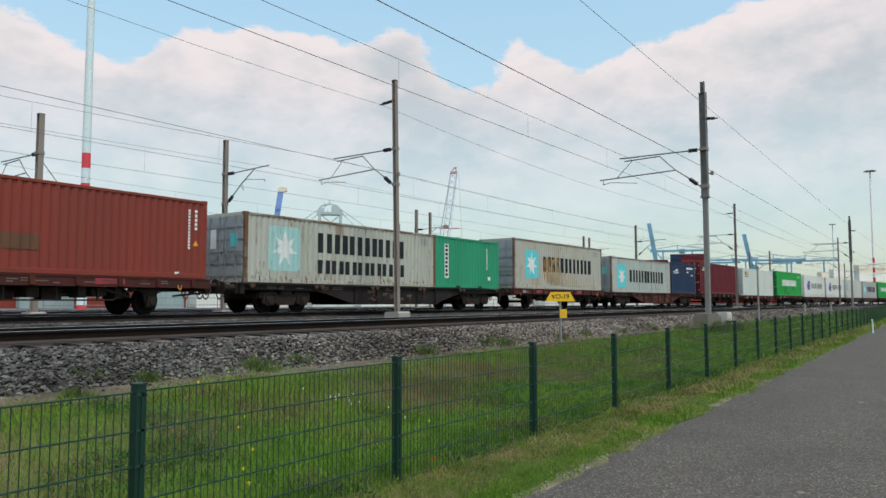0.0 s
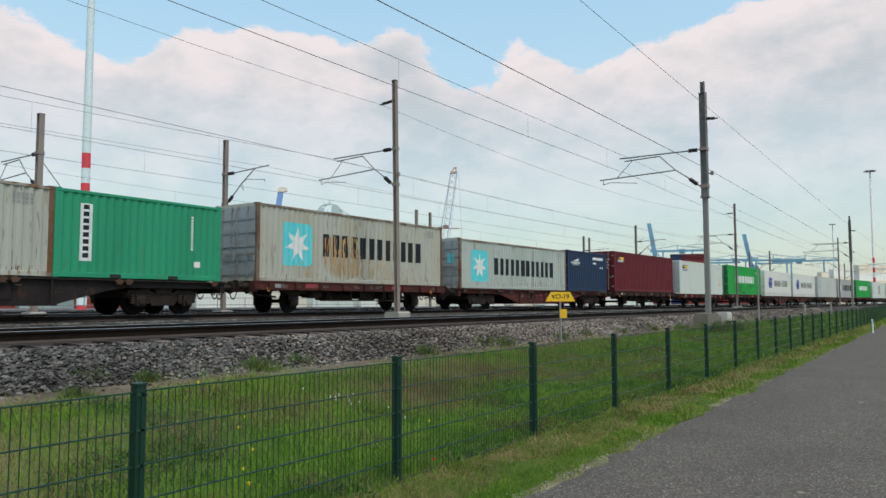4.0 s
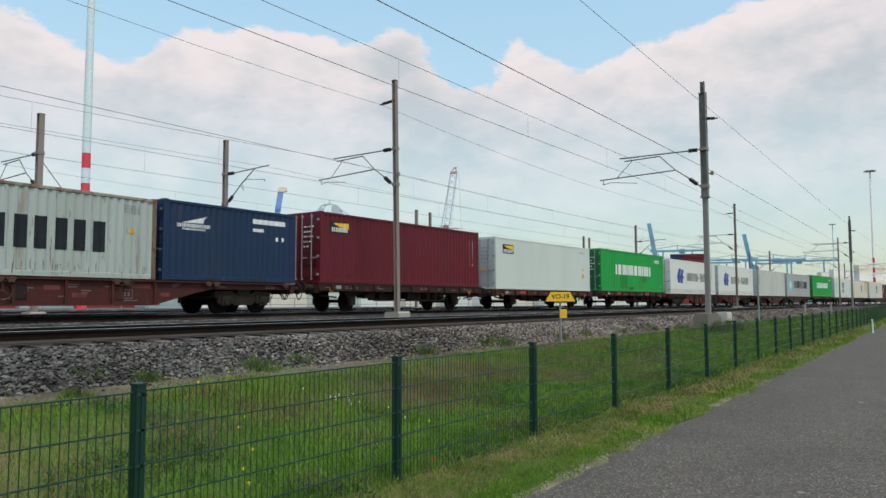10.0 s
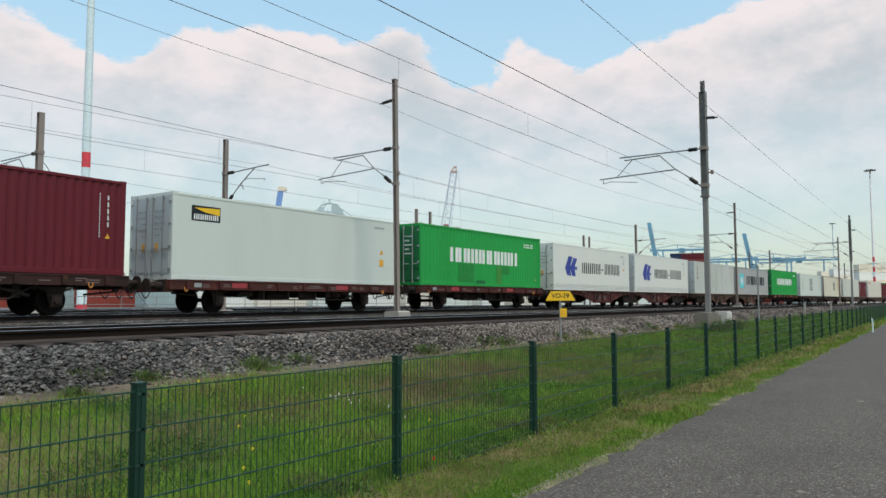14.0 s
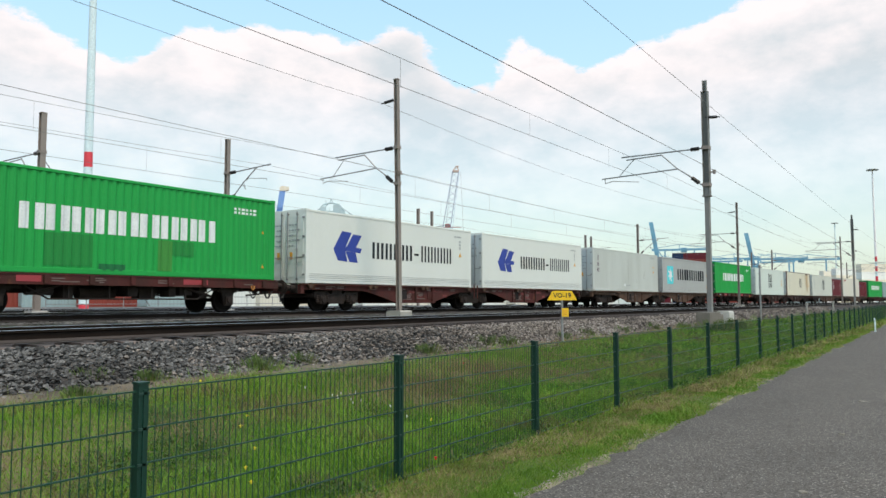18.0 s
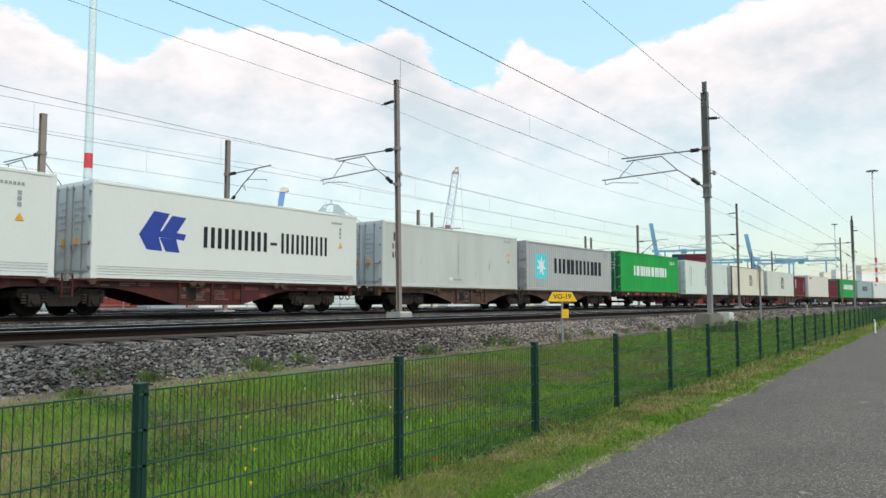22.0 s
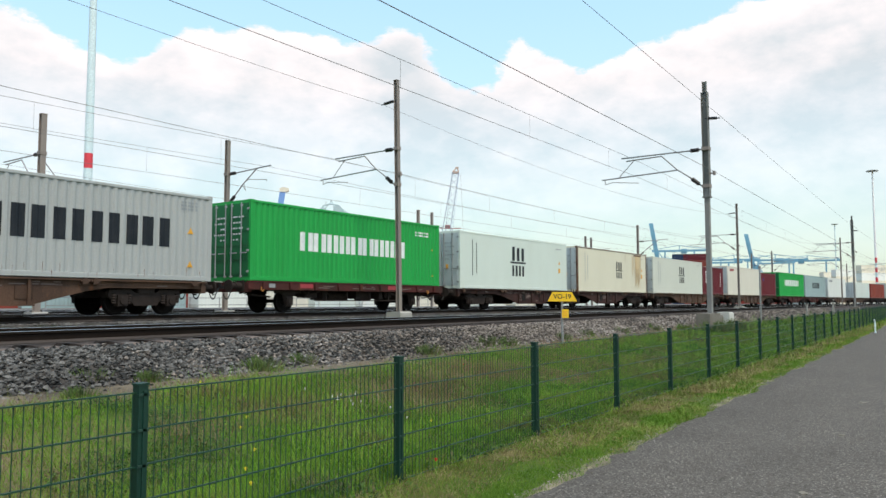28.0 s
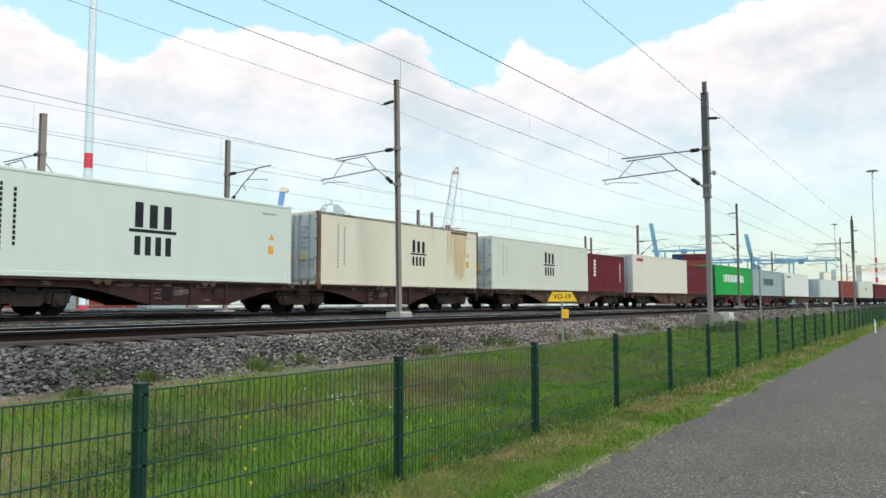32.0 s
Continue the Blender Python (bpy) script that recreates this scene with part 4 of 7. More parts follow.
    for sy in (-1, 1):
        d = part("door", cached((*dk, sy, "door"), leaf), None, t, at=pose(-hl + 0.03, 0, 0) @ Matrix.Diagonal((1, sy, 1, 1)))
        for y in (0.18, 0.74):
            part("lock_rod", cached((height, (rods or M["galvanised"]).name, "rod"), lambda: Geo().tube((0, 0, 0.12), (0, 0, H - 0.1), 0.022, 6).box(-0.02, 0.05, -0.04, 0.04, 0.14, 0.2).box(-0.02, 0.05, -0.04, 0.04, H - 0.24, H - 0.18).mesh("lock_rod", rods or M["galvanised"])), None, d, at=pose(-0.075, y, 0))
            part("handle", cached(("handle", (rods or M["galvanised"]).name), lambda: Geo().box(-0.02, 0.02, 0.0, 0.34, -0.02, 0.02).mesh("handle", rods or M["galvanised"])), None, d, at=pose(-0.1, y, 1.05))
        if not far:
            g = Geo()
            mk = random.Random(round(length * 7 + height * 31) + len(marks) + sy)
            for k in range(5):
                z = H * (0.5 + 0.07 * k)
                for i in range(mk.randint(2, 4)):
                    y = 0.25 + 0.16 * i
                    g.box(-0.05, -0.046, y, y + mk.uniform(0.07, 0.13), z, z + 0.06)
            part("marking", g, M["white_mark"] if "maroon" in paint.name or "green" in paint.name or "navy" in paint.name else M["grey_mark"], d, "small rows of painted figures")["kind"] = "stuff"
            if flat:
                part("warning_sticker", Geo().box(-0.05, -0.046, 0.3, 0.46, H * 0.33, H * 0.42), M["amber_mark"], d, "amber sticker")
            for side, y, z, wd, ht, mn, lb in placards:
                if side == sy:
                    part("placard", Geo().box(-0.056, -0.051, y, y + wd, z, z + ht), M[mn], d, lb)
            for k in range(4):
                part("hinge", cached(((rods or M["galvanised"]).name, "hinge"), hinge), None, d, at=pose(-0.02, W - 0.2, 0.35 + k * (H - 0.7) / 3))
    for k, (name, polys, mt, lb) in enumerate(marks):
        if name == "lettering":
            for poly in polys:
                part("letter_bar", decal([poly], breaks, 0.005 + 0.0025 * k), mt, t, lb)
        else:
            ob = part(name, decal(polys, breaks, 0.004 + 0.0025 * k), mt, t, lb)
            if len(polys) > 2 and name in ("marking", "rust_stain", "sill_groove", "panel_seam"):
                ob["kind"] = "stuff"
    return t


def paint(name, c, second=None, amount=0.5, rust=0.0, at=0.62, rough=0.55, streak=5.0):
    return material("paint_" + name, c, rough, 0, second, 0.7, 35, amount, 0.04, streak, rust, at, spec=0.25, pocks=0.06)


P = {
    "red": paint("red", (0.238, 0.044, 0.0299), (0.175, 0.04, 0.031), 0.7, 0.3, 0.6),
    "seal": paint("seal", (0.44, 0.455, 0.41), (0.34, 0.34, 0.29), 0.7, 0.6, 0.585),
    "green": paint("green", (0.021, 0.29, 0.158), (0.017, 0.225, 0.125), 0.7, 0.25, 0.63),
    "rusty": paint("rusty", (0.414, 0.422, 0.378), (0.36, 0.33, 0.25), 0.75, 0.5, 0.6),
    "second": paint("second", (0.396, 0.449, 0.427), (0.31, 0.345, 0.32), 0.7, 0.45, 0.605),
    "navy": paint("navy", (0.011, 0.031, 0.08), (0.02, 0.036, 0.072), 0.7, 0.25, 0.64),
    "maroon": paint("maroon", (0.12, 0.0115, 0.0195), (0.096, 0.012, 0.0175), 0.7, 0.15, 0.66),
    "pale": paint("pale", (0.58, 0.635, 0.6), (0.52, 0.565, 0.53), 0.6),
    "bright_green": paint("bright_green", (0.0106, 0.317, 0.0616), (0.0106, 0.262, 0.05), 0.7, 0.12, 0.66),
    "dark_green": paint("dark_green", (0.0106, 0.132, 0.044), (0.0106, 0.106, 0.0396), 0.5, 0.1, 0.68),
    "chalk": paint("chalk", (0.669, 0.686, 0.647), (0.625, 0.642, 0.607), 0.5),
    "bone": paint("bone", (0.52, 0.545, 0.515), (0.42, 0.435, 0.4), 0.7, 0.08, 0.72),
    "mid_grey": paint("mid_grey", (0.375, 0.388, 0.384), (0.33, 0.34, 0.338), 0.6, 0.15, 0.68),
    "mint": paint("mint", (0.6, 0.665, 0.61), (0.55, 0.6, 0.545), 0.6),
    "cream": paint("cream", (0.66, 0.625, 0.5), (0.6, 0.56, 0.44), 0.6, 0.25, 0.7),
    "ivory": paint("ivory", (0.581, 0.598, 0.528), (0.528, 0.537, 0.475), 0.5),
    "warm": paint("warm", (0.651, 0.616, 0.528), (0.598, 0.563, 0.484), 0.5),
    "teal_grey": paint("teal_grey", (0.29, 0.38, 0.385), (0.25, 0.33, 0.335), 0.5, 0.1, 0.7),
    "door_grey": paint("door_grey", (0.3, 0.335, 0.35), (0.22, 0.245, 0.255), 0.6, 0.3, 0.66),
    "reefer_end": paint("reefer_end", (0.44, 0.484, 0.493), (0.37, 0.414, 0.422), 0.6, 0.1, 0.7),
    "rust_post": paint("rust_post", (0.19, 0.15, 0.115), (0.1, 0.055, 0.038), 1.0, 0.8, 0.5, streak=2.0),
    "rust_rail": paint("rust_rail", (0.33, 0.32, 0.28), (0.16, 0.12, 0.09), 1.0, 0.7, 0.52, streak=1.0),
    "rust_streak": paint("rust_streak", (0.46, 0.33, 0.16), (0.36, 0.19, 0.07), 0.9, 0.15, 0.66, streak=3),
    "rust_run": paint("rust_run", (0.6, 0.47, 0.29), (0.5, 0.33, 0.16), 0.9, 0.1, 0.66, streak=6),
    "rust_dark": paint("rust_dark", (0.15, 0.0704, 0.0396), (0.106, 0.0528, 0.0352), 0.8),
    "olive_patch": paint("olive_patch", (0.05, 0.25, 0.045), (0.04, 0.21, 0.045), 0.7),
    "patch_green": paint("patch_green", (0.0132, 0.22, 0.044), (0.0176, 0.176, 0.044), 0.7),
}
STD, HIGH, L40, L20 = 2.66, 3.0, 12.19, 6.058
ROWS = []  # (thing, place along the train, height over the rail, track line)


def star_marks(x0, x1, z0, z1, tx0, tx1, tz0, tz1, pale_star="white_mark", ground="cyan_logo"):
    cx, cz = (x0 + x1) / 2, (z0 + z1) / 2
    r = 0.12
    panel = [[(x0 + r, z0), (x1 - r, z0), (x1, z0 + r), (x1, z1 - r), (x1 - r, z1), (x0 + r, z1), (x0, z1 - r), (x0, z0 + r)]]
    return [("logo_panel", panel, M[ground], "light blue painted square"),
            ("logo_star", [[(x, z) for x, z in q] for q in star(cx, cz, (z1 - z0) * 0.43)], M[pale_star], "white painted star")] + \
           [("lettering", word(tx0, tx1, tz0, tz1, 6), M["ink"], "large dark painted lettering")]


def small_marks(x0, x1, z0, z1, m="grey_mark", nx=5, nz=3):
    return ("marking", specks(x0, x1, z0, z1, nx, nz), M[m], "small rows of painted figures")


def sticker(x, z, s=0.26):
    return ("warning_sticker", [[(x - s / 2, z), (x + s / 2, z), (x, z + s * 0.9)]], M["amber_mark"], "amber triangular sticker")


def column(x0, x1, z0, z1, n, m="white_mark"):
    return ("marking", [rect(x0, x1, z1 - (i + 0.7) * (z1 - z0) / n, z1 - i * (z1 - z0) / n) for i in range(n)], M[m], "upright column of painted letters")


def spread(s):
    """How much further along a thing stands in the train than its wagon's nominal place."""
    return float(np.interp(s, (18, 38, 52, 72, 99, 113, 180, 220, 260), (0.89, 0.785, 0.76, 1.08, 1.35, 1.67, 3.63, 4.0, 4.15)))


def place(t, start, length, base):
    ROWS.append((t, start + spread(start) + length / 2, base))


def streaks(x0, x1, z0, z1, n, seed, w=0.05):
    rng = random.Random(seed)
    out = []
    for _ in range(n):
        x, a = rng.uniform(x0, x1), z0 + (z1 - z0) * rng.random() ** (0.9 if w > 0.05 else 1.5)
        x += 0.1 * math.sin(x * 22.8)
        b = max(z0 - 0.1, a - rng.uniform(0.05, 0.55))
        k = rng.uniform(0.25, 1) * w
        m1 = a - (a - b) * rng.uniform(0.15, 0.4)
        out.append([(x - k * 0.1, b), (x + k * 0.1, b), (x + k * 0.6, m1), (x + k * 0.5, a), (x - k * 0.3, a), (x - k * 0.7, m1)])
    return ("rust_stain", out, P["rust_streak" if w > 0.035 else "rust_dark"], "rust streaks running down")


def runs(x0, x1, z0, z1, n, seed):
    """A broad stain: long thin runs of rust from the top edge down."""
    rng = random.Random(seed)
    out = []
    for _ in range(n):
        x, k = rng.gauss((x0 + x1) / 2, (x1 - x0) * 0.22), rng.uniform(0.015, 0.07)
        q = z1 - (z1 - z0) * rng.uniform(0.2, 1.0)
        out.append([(x - k * 0.3, q), (x + k * 0.3, q), (x + k, z1), (x - k, z1)])
    return ("rust_stain", out, P["rust_run"], "broad pale orange rust stain")


def chevrons(x0, x1, z0, z1):
    """Two leaning blue bars with points to the left: a plain emblem."""
    w, h, c = x1 - x0, z1 - z0, (z0 + z1) / 2
    q = lambda u, v: (x0 + u * w, z0 + v * h)
    return [[q(0, .4), q(.4, .4), q(.44, .53), q(.63, .97), q(.3, 1.0)], [q(0, .4), q(.16, .04), q(.49, .02), q(.4, .4)],
            [q(.46, .5), q(.79, .5), q(1, .91), q(.68, .93)], [q(.38, .36), q(.78, .34), q(.79, .5), q(.44, .52)],
            [q(.78, .34), q(.95, .32), q(1, .48), q(.79, .5)], [q(.42, .35), q(.56, .015), q(.86, 0), q(.78, .34)]]


def evergreen_marks(b):
    return [("lettering", word(-3.55, 3.3, 3.62 - b, 4.38 - b, 9, 0.34, 0.08), M["white_mark"], "large white painted lettering"),
            small_marks(4.1, 5.2, 4.75 - b, 5.02 - b, "white_mark", 6, 2), sticker(5.5, 4.1 - b, 0.16), sticker(5.5, 2.8 - b, 0.18)]


def m_block(x0, x1, z0, z1):
    """A plain emblem: three bars on a wavy line over two blocks."""
    w, h = x1 - x0, z1 - z0
    q = lambda a, b, c, d: rect(x0 + a * w, x0 + b * w, z0 + c * h, z0 + d * h)
    return [q(0.0, .22, .52, 1), q(.39, .61, .52, .97), q(.78, 1.0, .52, .97), 
            q(-.15, 1.15, .43, .49), q(0, .16, 0, .36), q(.28, .44, 0, .36), q(.56, .72, 0, .36), q(.84, 1.0, 0, .36)]


Z2, Z60, ZA = 1.22, 1.15, 1.14  # deck heights over the rail of the three kinds of wagon


def build_containers():
    b = RAIL_Z + Z2
    t = container("brick-red corrugated steel container with a faded patch", L40, 2.75, P["red"], P["red"], [
        column(5.33, 5.4, 3.35 - b, 4.75 - b, 13), column(5.6, 5.68, 4.0 - b, 4.75 - b, 5), sticker(5.64, 3.5 - b, 0.2), ("marking", [rect(4.8, 5.0, 2.5 - b, 2.58 - b)], M["white_mark"], "small white label"),
        ("faded_patch", [rect(-1.4, 0.2, 3.05 - b, 3.5 - b)], P["rust_dark"], "brownish faded patch")])
    place(t, 4.2, L40, Z2)
    b = RAIL_Z + Z60
    t = container("weathered pale grey corrugated container with rust along the bottom", L40, STD, P["seal"], P["door_grey"], star_marks(-4.9, -3.23, 2.78 - b, 4.52 - b, -2.3, 3.56, 3.6 - b, 4.42 - b, ground="cyan_faded") + [
        ("lettering", word(-2.3, 3.58, 2.74 - b, 3.3 - b, 7), M["ink"], "large dark painted lettering"), small_marks(4.9, 5.5, 4.35 - b, 4.7 - b), streaks(-5.8, 5.8, 2.42 - b, 2.62 - b, 120, 3, 0.03), streaks(-5.8, 5.8, 2.45 - b, 3.2 - b, 50, 4, 0.014), streaks(-5.8, 5.8, 2.5 - b, 4.7 - b, 40, 14, 0.012), streaks(-5.8, 5.8, 2.42 - b, 2.6 - b, 40, 24, 0.037)], post_paint=P["rust_post"], placards=[(-1, 0.42, 1.35, 0.42, 0.5, "cyan_logo", "small light blue square"), (1, 0.4, 1.3, 0.4, 0.75, "white_mark", "pale placard")])
    place(t, 18.12, L40, Z60)
    t = container("green corrugated twenty-foot container with a white strip", L20, STD, P["green"], P["green"], [
        ("label_strip", [rect(-2.25, -1.84, 2.8 - b, 4.55 - b)], M["white_mark"], "upright white strip"), ("marking", [rect(-2.13, -1.96, 2.9 - b + i * 0.21, 3.04 - b + i * 0.21) for i in range(8)], M["ink"], "dark upright characters"),
        column(1.75, 1.83, 3.3 - b, 4.5 - b, 12), ("marking", [rect(1.9, 2.15, 2.75 - b, 2.95 - b)], M["white_mark"], "white label")])
    place(t, 30.38, L20, Z60)
    b = RAIL_Z + Z2
    t = container("pale grey corrugated container with orange rust streaks over its lettering", L40, HIGH, P["rusty"], P["door_grey"],
                  star_marks(-4.76, -3.16, 3.0 - b, 4.72 - b, -2.6, 4.36, 3.46 - b, 4.4 - b) + [small_marks(4.75, 5.4, 4.75 - b, 5.1 - b), streaks(-2.3, -0.3, 2.75 - b, 4.4 - b, 190, 7, 0.058), streaks(-0.4, 1.2, 2.7 - b, 3.6 - b, 45, 37, 0.045), streaks(-4.2, -2.6, 2.55 - b, 3.2 - b, 20, 8, 0.036), streaks(0.9, 4.6, 2.55 - b, 3.3 - b, 34, 9, 0.036), streaks(-1.8, 0.6, 2.7 - b, 3.9 - b, 30, 19, 0.018), streaks(-5.9, 5.9, 2.5 - b, 2.7 - b, 50, 29, 0.016)], post_paint=P["rust_post"])
    place(t, 38.17, L40, Z2)
    b = RAIL_Z + Z60
    t = container("pale blue-grey corrugated container with a star emblem", L40, STD, P["second"], P["door_grey"],
                  star_marks(-4.97, -3.38, 2.68 - b, 4.4 - b, -2.77, 4.37, 3.1 - b, 4.04 - b) + [small_marks(4.9, 5.5, 4.4 - b, 4.7 - b), sticker(5.2, 3.75 - b), streaks(-5.8, 5.8, 2.45 - b, 2.75 - b, 80, 5, 0.018), streaks(-2, 5, 2.6 - b, 3.6 - b, 25, 6, 0.014)], post_paint=P["rust_post"], placards=[(-1, 0.42, 1.35, 0.42, 0.5, "cyan_logo", "small light blue square"), (1, 0.4, 1.3, 0.4, 0.75, "white_mark", "pale placard")])
    place(t, 52.02, L40, Z60)
    t = container("dark navy corrugated twenty-foot container with white emblem", L20, STD + 0.08, P["navy"], P["navy"], [
        ("emblem", [[(-2.3, 4.28 - b), (-1.5, 4.3 - b), (-1.25, 4.55 - b)], [(-2.0, 4.3 - b), (-1.4, 4.3 - b), (-1.35, 4.42 - b)]], M["white_mark"], "white wing-like emblem"),
        ("lettering", word(-2.5, -1.1, 4.13 - b, 4.26 - b, 12) + word(-2.3, -1.3, 4.04 - b, 4.1 - b, 14), M["white_mark"], "white lettering"),
        ("marking", [rect(0.85, 2.5, 4.5 - b, 4.68 - b), rect(0.86, 1.4, 4.2 - b, 4.32 - b), rect(2.0, 2.1, 3.9 - b, 4.05 - b), rect(2.3, 2.4, 3.9 - b, 4.05 - b)], M["white_mark"], "white number strips")])
    place(t, 64.26, L20, Z60)
    b = RAIL_Z + Z2
    tag = lambda z0, z1, x0, x1: [("logo_panel", [rect(x0, x1, z0, z1)], M["ink"], "small dark label"), ("logo_flag", [[(x0 + .1 * (x1 - x0), z1 - .08), (x0 + .45 * (x1 - x0), z1 - 0.22), (x1 - .03, z1 - .3), (x1 - .03, z1 - .05)]], M["sign_yellow"], "yellow flag shape"),
                                  ("lettering", word(x0 + 0.08, x1 - 0.08, z0 + .05, z0 + .24, 6), M["white_mark"], "small white lettering")]
    t = container("maroon corrugated steel container with a small yellow label", L40, HIGH, P["maroon"], P["maroon"], tag(4.5 - b, 5.0 - b, -5.5, -4.3) + [column(5.2, 5.25, 3.5 - b, 4.9 - b, 14), column(5.46, 5.54, 3.8 - b, 4.85 - b, 5), sticker(5.5, 3.5 - b, 0.2)], rods=M["grey_mark"])
    place(t, 71.66, L40, Z2)
    b = RAIL_Z + Z60
    t = container("pale grey flat-sided refrigerated container with a small yellow label", L40, HIGH, P["pale"], P["reefer_end"], tag(4.36 - b, 4.9 - b, -5.33, -4.1) + [small_marks(4.5, 5.2, 4.85 - b, 4.98 - b, "grey_mark", 7, 1), sticker(5.0, 3.69 - b), ("warning_sticker", [rect(4.85, 5.13, 3.15 - b, 3.45 - b)], M["amber_mark"], "amber square sticker")], flat=True)
    place(t, 85.46, L40, Z60)
    b = RAIL_Z + 1.22
    ev = container("bright green corrugated container with white lettering", L40, HIGH + 0.07, P["bright_green"], P["dark_green"], evergreen_marks(b) + [
        ("dark_patch", [rect(-2.8, -1.3, 2.6 - b, 3.56 - b)], P["patch_green"], "dull darker patch of green"), ("olive_patch", [rect(0.95, 1.5, 2.55 - b, 3.56 - b)], P["olive_patch"], "faded olive patch"),
        ("dark_patch", [rect(1.5, 2.35, 3.08 - b, 3.56 - b)], P["patch_green"], "dull darker patch of green"), ("dark_patch", [rect(-1.1, -0.2, 2.5 - b, 2.7 - b)], P["dark_green"], "small dark green label")], rods=M["grey_mark"], post_paint=P["bright_green"])
    place(ev, 99.42, L40, 1.22)
    b = RAIL_Z + ZA
    for i, (s, nm) in enumerate(((113.0, "chalk"), (125.95, "chalk"))):
        t = container("white flat-sided refrigerated container with a blue emblem", L40, HIGH + 0.04, P[nm], P["reefer_end"] if i else P["chalk"], [
            ("emblem", chevrons(-4.5, -2.7, 3.22 - b, 4.55 - b), M["blue_logo"], "blue emblem of leaning bars"),
            ("lettering", word(-2.05, 1.0, 3.46 - b, 4.2 - b, 5, 0.3, 0.22) + [rect(1.1, 1.45, 3.74 - b, 3.84 - b)] + word(1.6, 4.3, 3.46 - b, 4.24 - b, 5, 0.29, 0.26), M["ink"], "dark painted lettering"),
            small_marks(4.5, 5.2, 4.85 - b, 4.98 - b, "grey_mark", 6, 1), column(4.98, 5.1, 4.2 - b, 4.7 - b, 3, "grey_mark"), sticker(5.05, 3.85 - b),
            ("sill_groove", [rect(-5.9, 5.9, z - b, z + 0.015 - b) for z in (2.42, 2.5, 2.58, 2.66)], M["grey_mark"], "fine horizontal grooves")], flat=True, rods=M["galvanised"])
        place(t, s, L40, ZA)
    t = container("off-white flat-sided refrigerated container with grime marks", L40, HIGH + 0.04, P["bone"], P["reefer_end"], [
        ("lettering", [rect(-5.3, -5.18, 4.42 - b, 4.82 - b), rect(-5.38, -5.29, 4.05 - b, 4.3 - b), rect(-5.19, -5.1, 4.05 - b, 4.3 - b), rect(-5.38, -5.28, 3.62 - b, 3.9 - b), rect(-5.2, -5.1, 3.62 - b, 3.9 - b)], M["purple_mark"], "dark upright lettering"),
        small_marks(4.6, 5.4, 4.95 - b, 5.1 - b), ("marking", [rect(4.95, 5.03, 4.2 - b, 4.35 - b), rect(5.2, 5.3, 4.2 - b, 4.35 - b)], M["amber_mark"], "small stickers"), sticker(5.1, 3.8 - b),
        ("label_strip", [rect(-0.82, -0.5, 2.66 - b, 2.84 - b)], M["white_mark"], "small white label"), ("marking", specks(-0.42, 0.35, 2.7 - b, 2.8 - b, 7, 1), M["grey_mark"], "faint grey writing"),
        ("panel_seam", [rect(-5.6 + 0.56 * k, -5.593 + 0.56 * k, 2.5 - b, 5.1 - b) for k in range(21)], M["seam"], "fine upright seams"),
        ("rust_stain", [rect(-0.02, 0.02, 3.0 - b, 4.7 - b), rect(3.0, 3.06, 3.3 - b, 3.7 - b), rect(3.1, 3.13, 3.5 - b, 3.95 - b), rect(-3.2, -3.17, 3.4 - b, 3.7 - b), rect(1.6, 1.64, 2.9 - b, 3.2 - b)], M["grime"], "grey grime marks")], flat=True)
    place(t, 139.55, L40, ZA)
    t = container("mid-grey corrugated container with a star emblem", L40, HIGH, P["mid_grey"], P["mid_grey"], star_marks(-5.0, -3.5, 3.0 - b, 4.55 - b, -2.69, 4.45, 3.4 - b, 4.35 - b) + [small_marks(4.8, 5.5, 4.7 - b, 5.05 - b), sticker(5.2, 3.9 - b), sticker(5.2, 2.75 - b), streaks(-5.8, 5.8, 2.42 - b, 2.8 - b, 40, 44, 0.014)])
    place(t, 152.45, L40, ZA)
    b = RAIL_Z + 1.22
    place(container("bright green corrugated container with white lettering and dark doors", L40, HIGH + 0.07, P["bright_green"], P["dark_green"], evergreen_marks(b), rods=M["grey_mark"], post_paint=P["bright_green"]), 166.02, L40, 1.22)
    b = RAIL_Z + ZA
    mk = lambda cx=-0.1, s=1.0, tint="ink": [("lettering", m_block(cx - 0.68 * s, cx + 0.68 * s, 3.93 - 0.86 * s - b, 3.93 + 0.86 * s - b), M["ink"], "dark painted emblem of bars"), column(-4.94, -4.86, 2.95 - b, 4.9 - b, 13, tint), column(-4.56, -4.48, 3.1 - b, 4.78 - b, 11, tint),
                        small_marks(4.6, 5.3, 4.9 - b, 5.0 - b, "grey_mark", 7, 1), sticker(5.05, 3.95 - b), ("warning_sticker", [rect(4.9, 5.15, 3.4 - b, 3.7 - b)], M["amber_mark"], "amber square sticker")]
    place(container("pale mint-white refrigerated container with a dark emblem", L40, HIGH + 0.07, P["mint"], P["reefer_end"], mk(), flat=True), 179.68, L40, ZA)
    place(container("cream refrigerated container with a broad rust stain", L40, HIGH + 0.07, P["cream"], P["reefer_end"], mk(0.75, 0.72, "grey_mark") + [
        runs(3.5, 4.85, 2.6 - b, 5.1 - b, 46, 5), ("rust_band", [rect(3.5, 5.0, 5.08 - b, 5.2 - b)], P["rust_dark"], "dark rusty edge")], flat=True, post_paint=P["rust_post"]), 193.28, L40, ZA)
    place(container("ivory refrigerated container with a dark emblem", L40, HIGH, P["ivory"], P["reefer_end"], mk(0.6, 0.85, "grey_mark")[:4], flat=True), 206.75, L40, Z60)
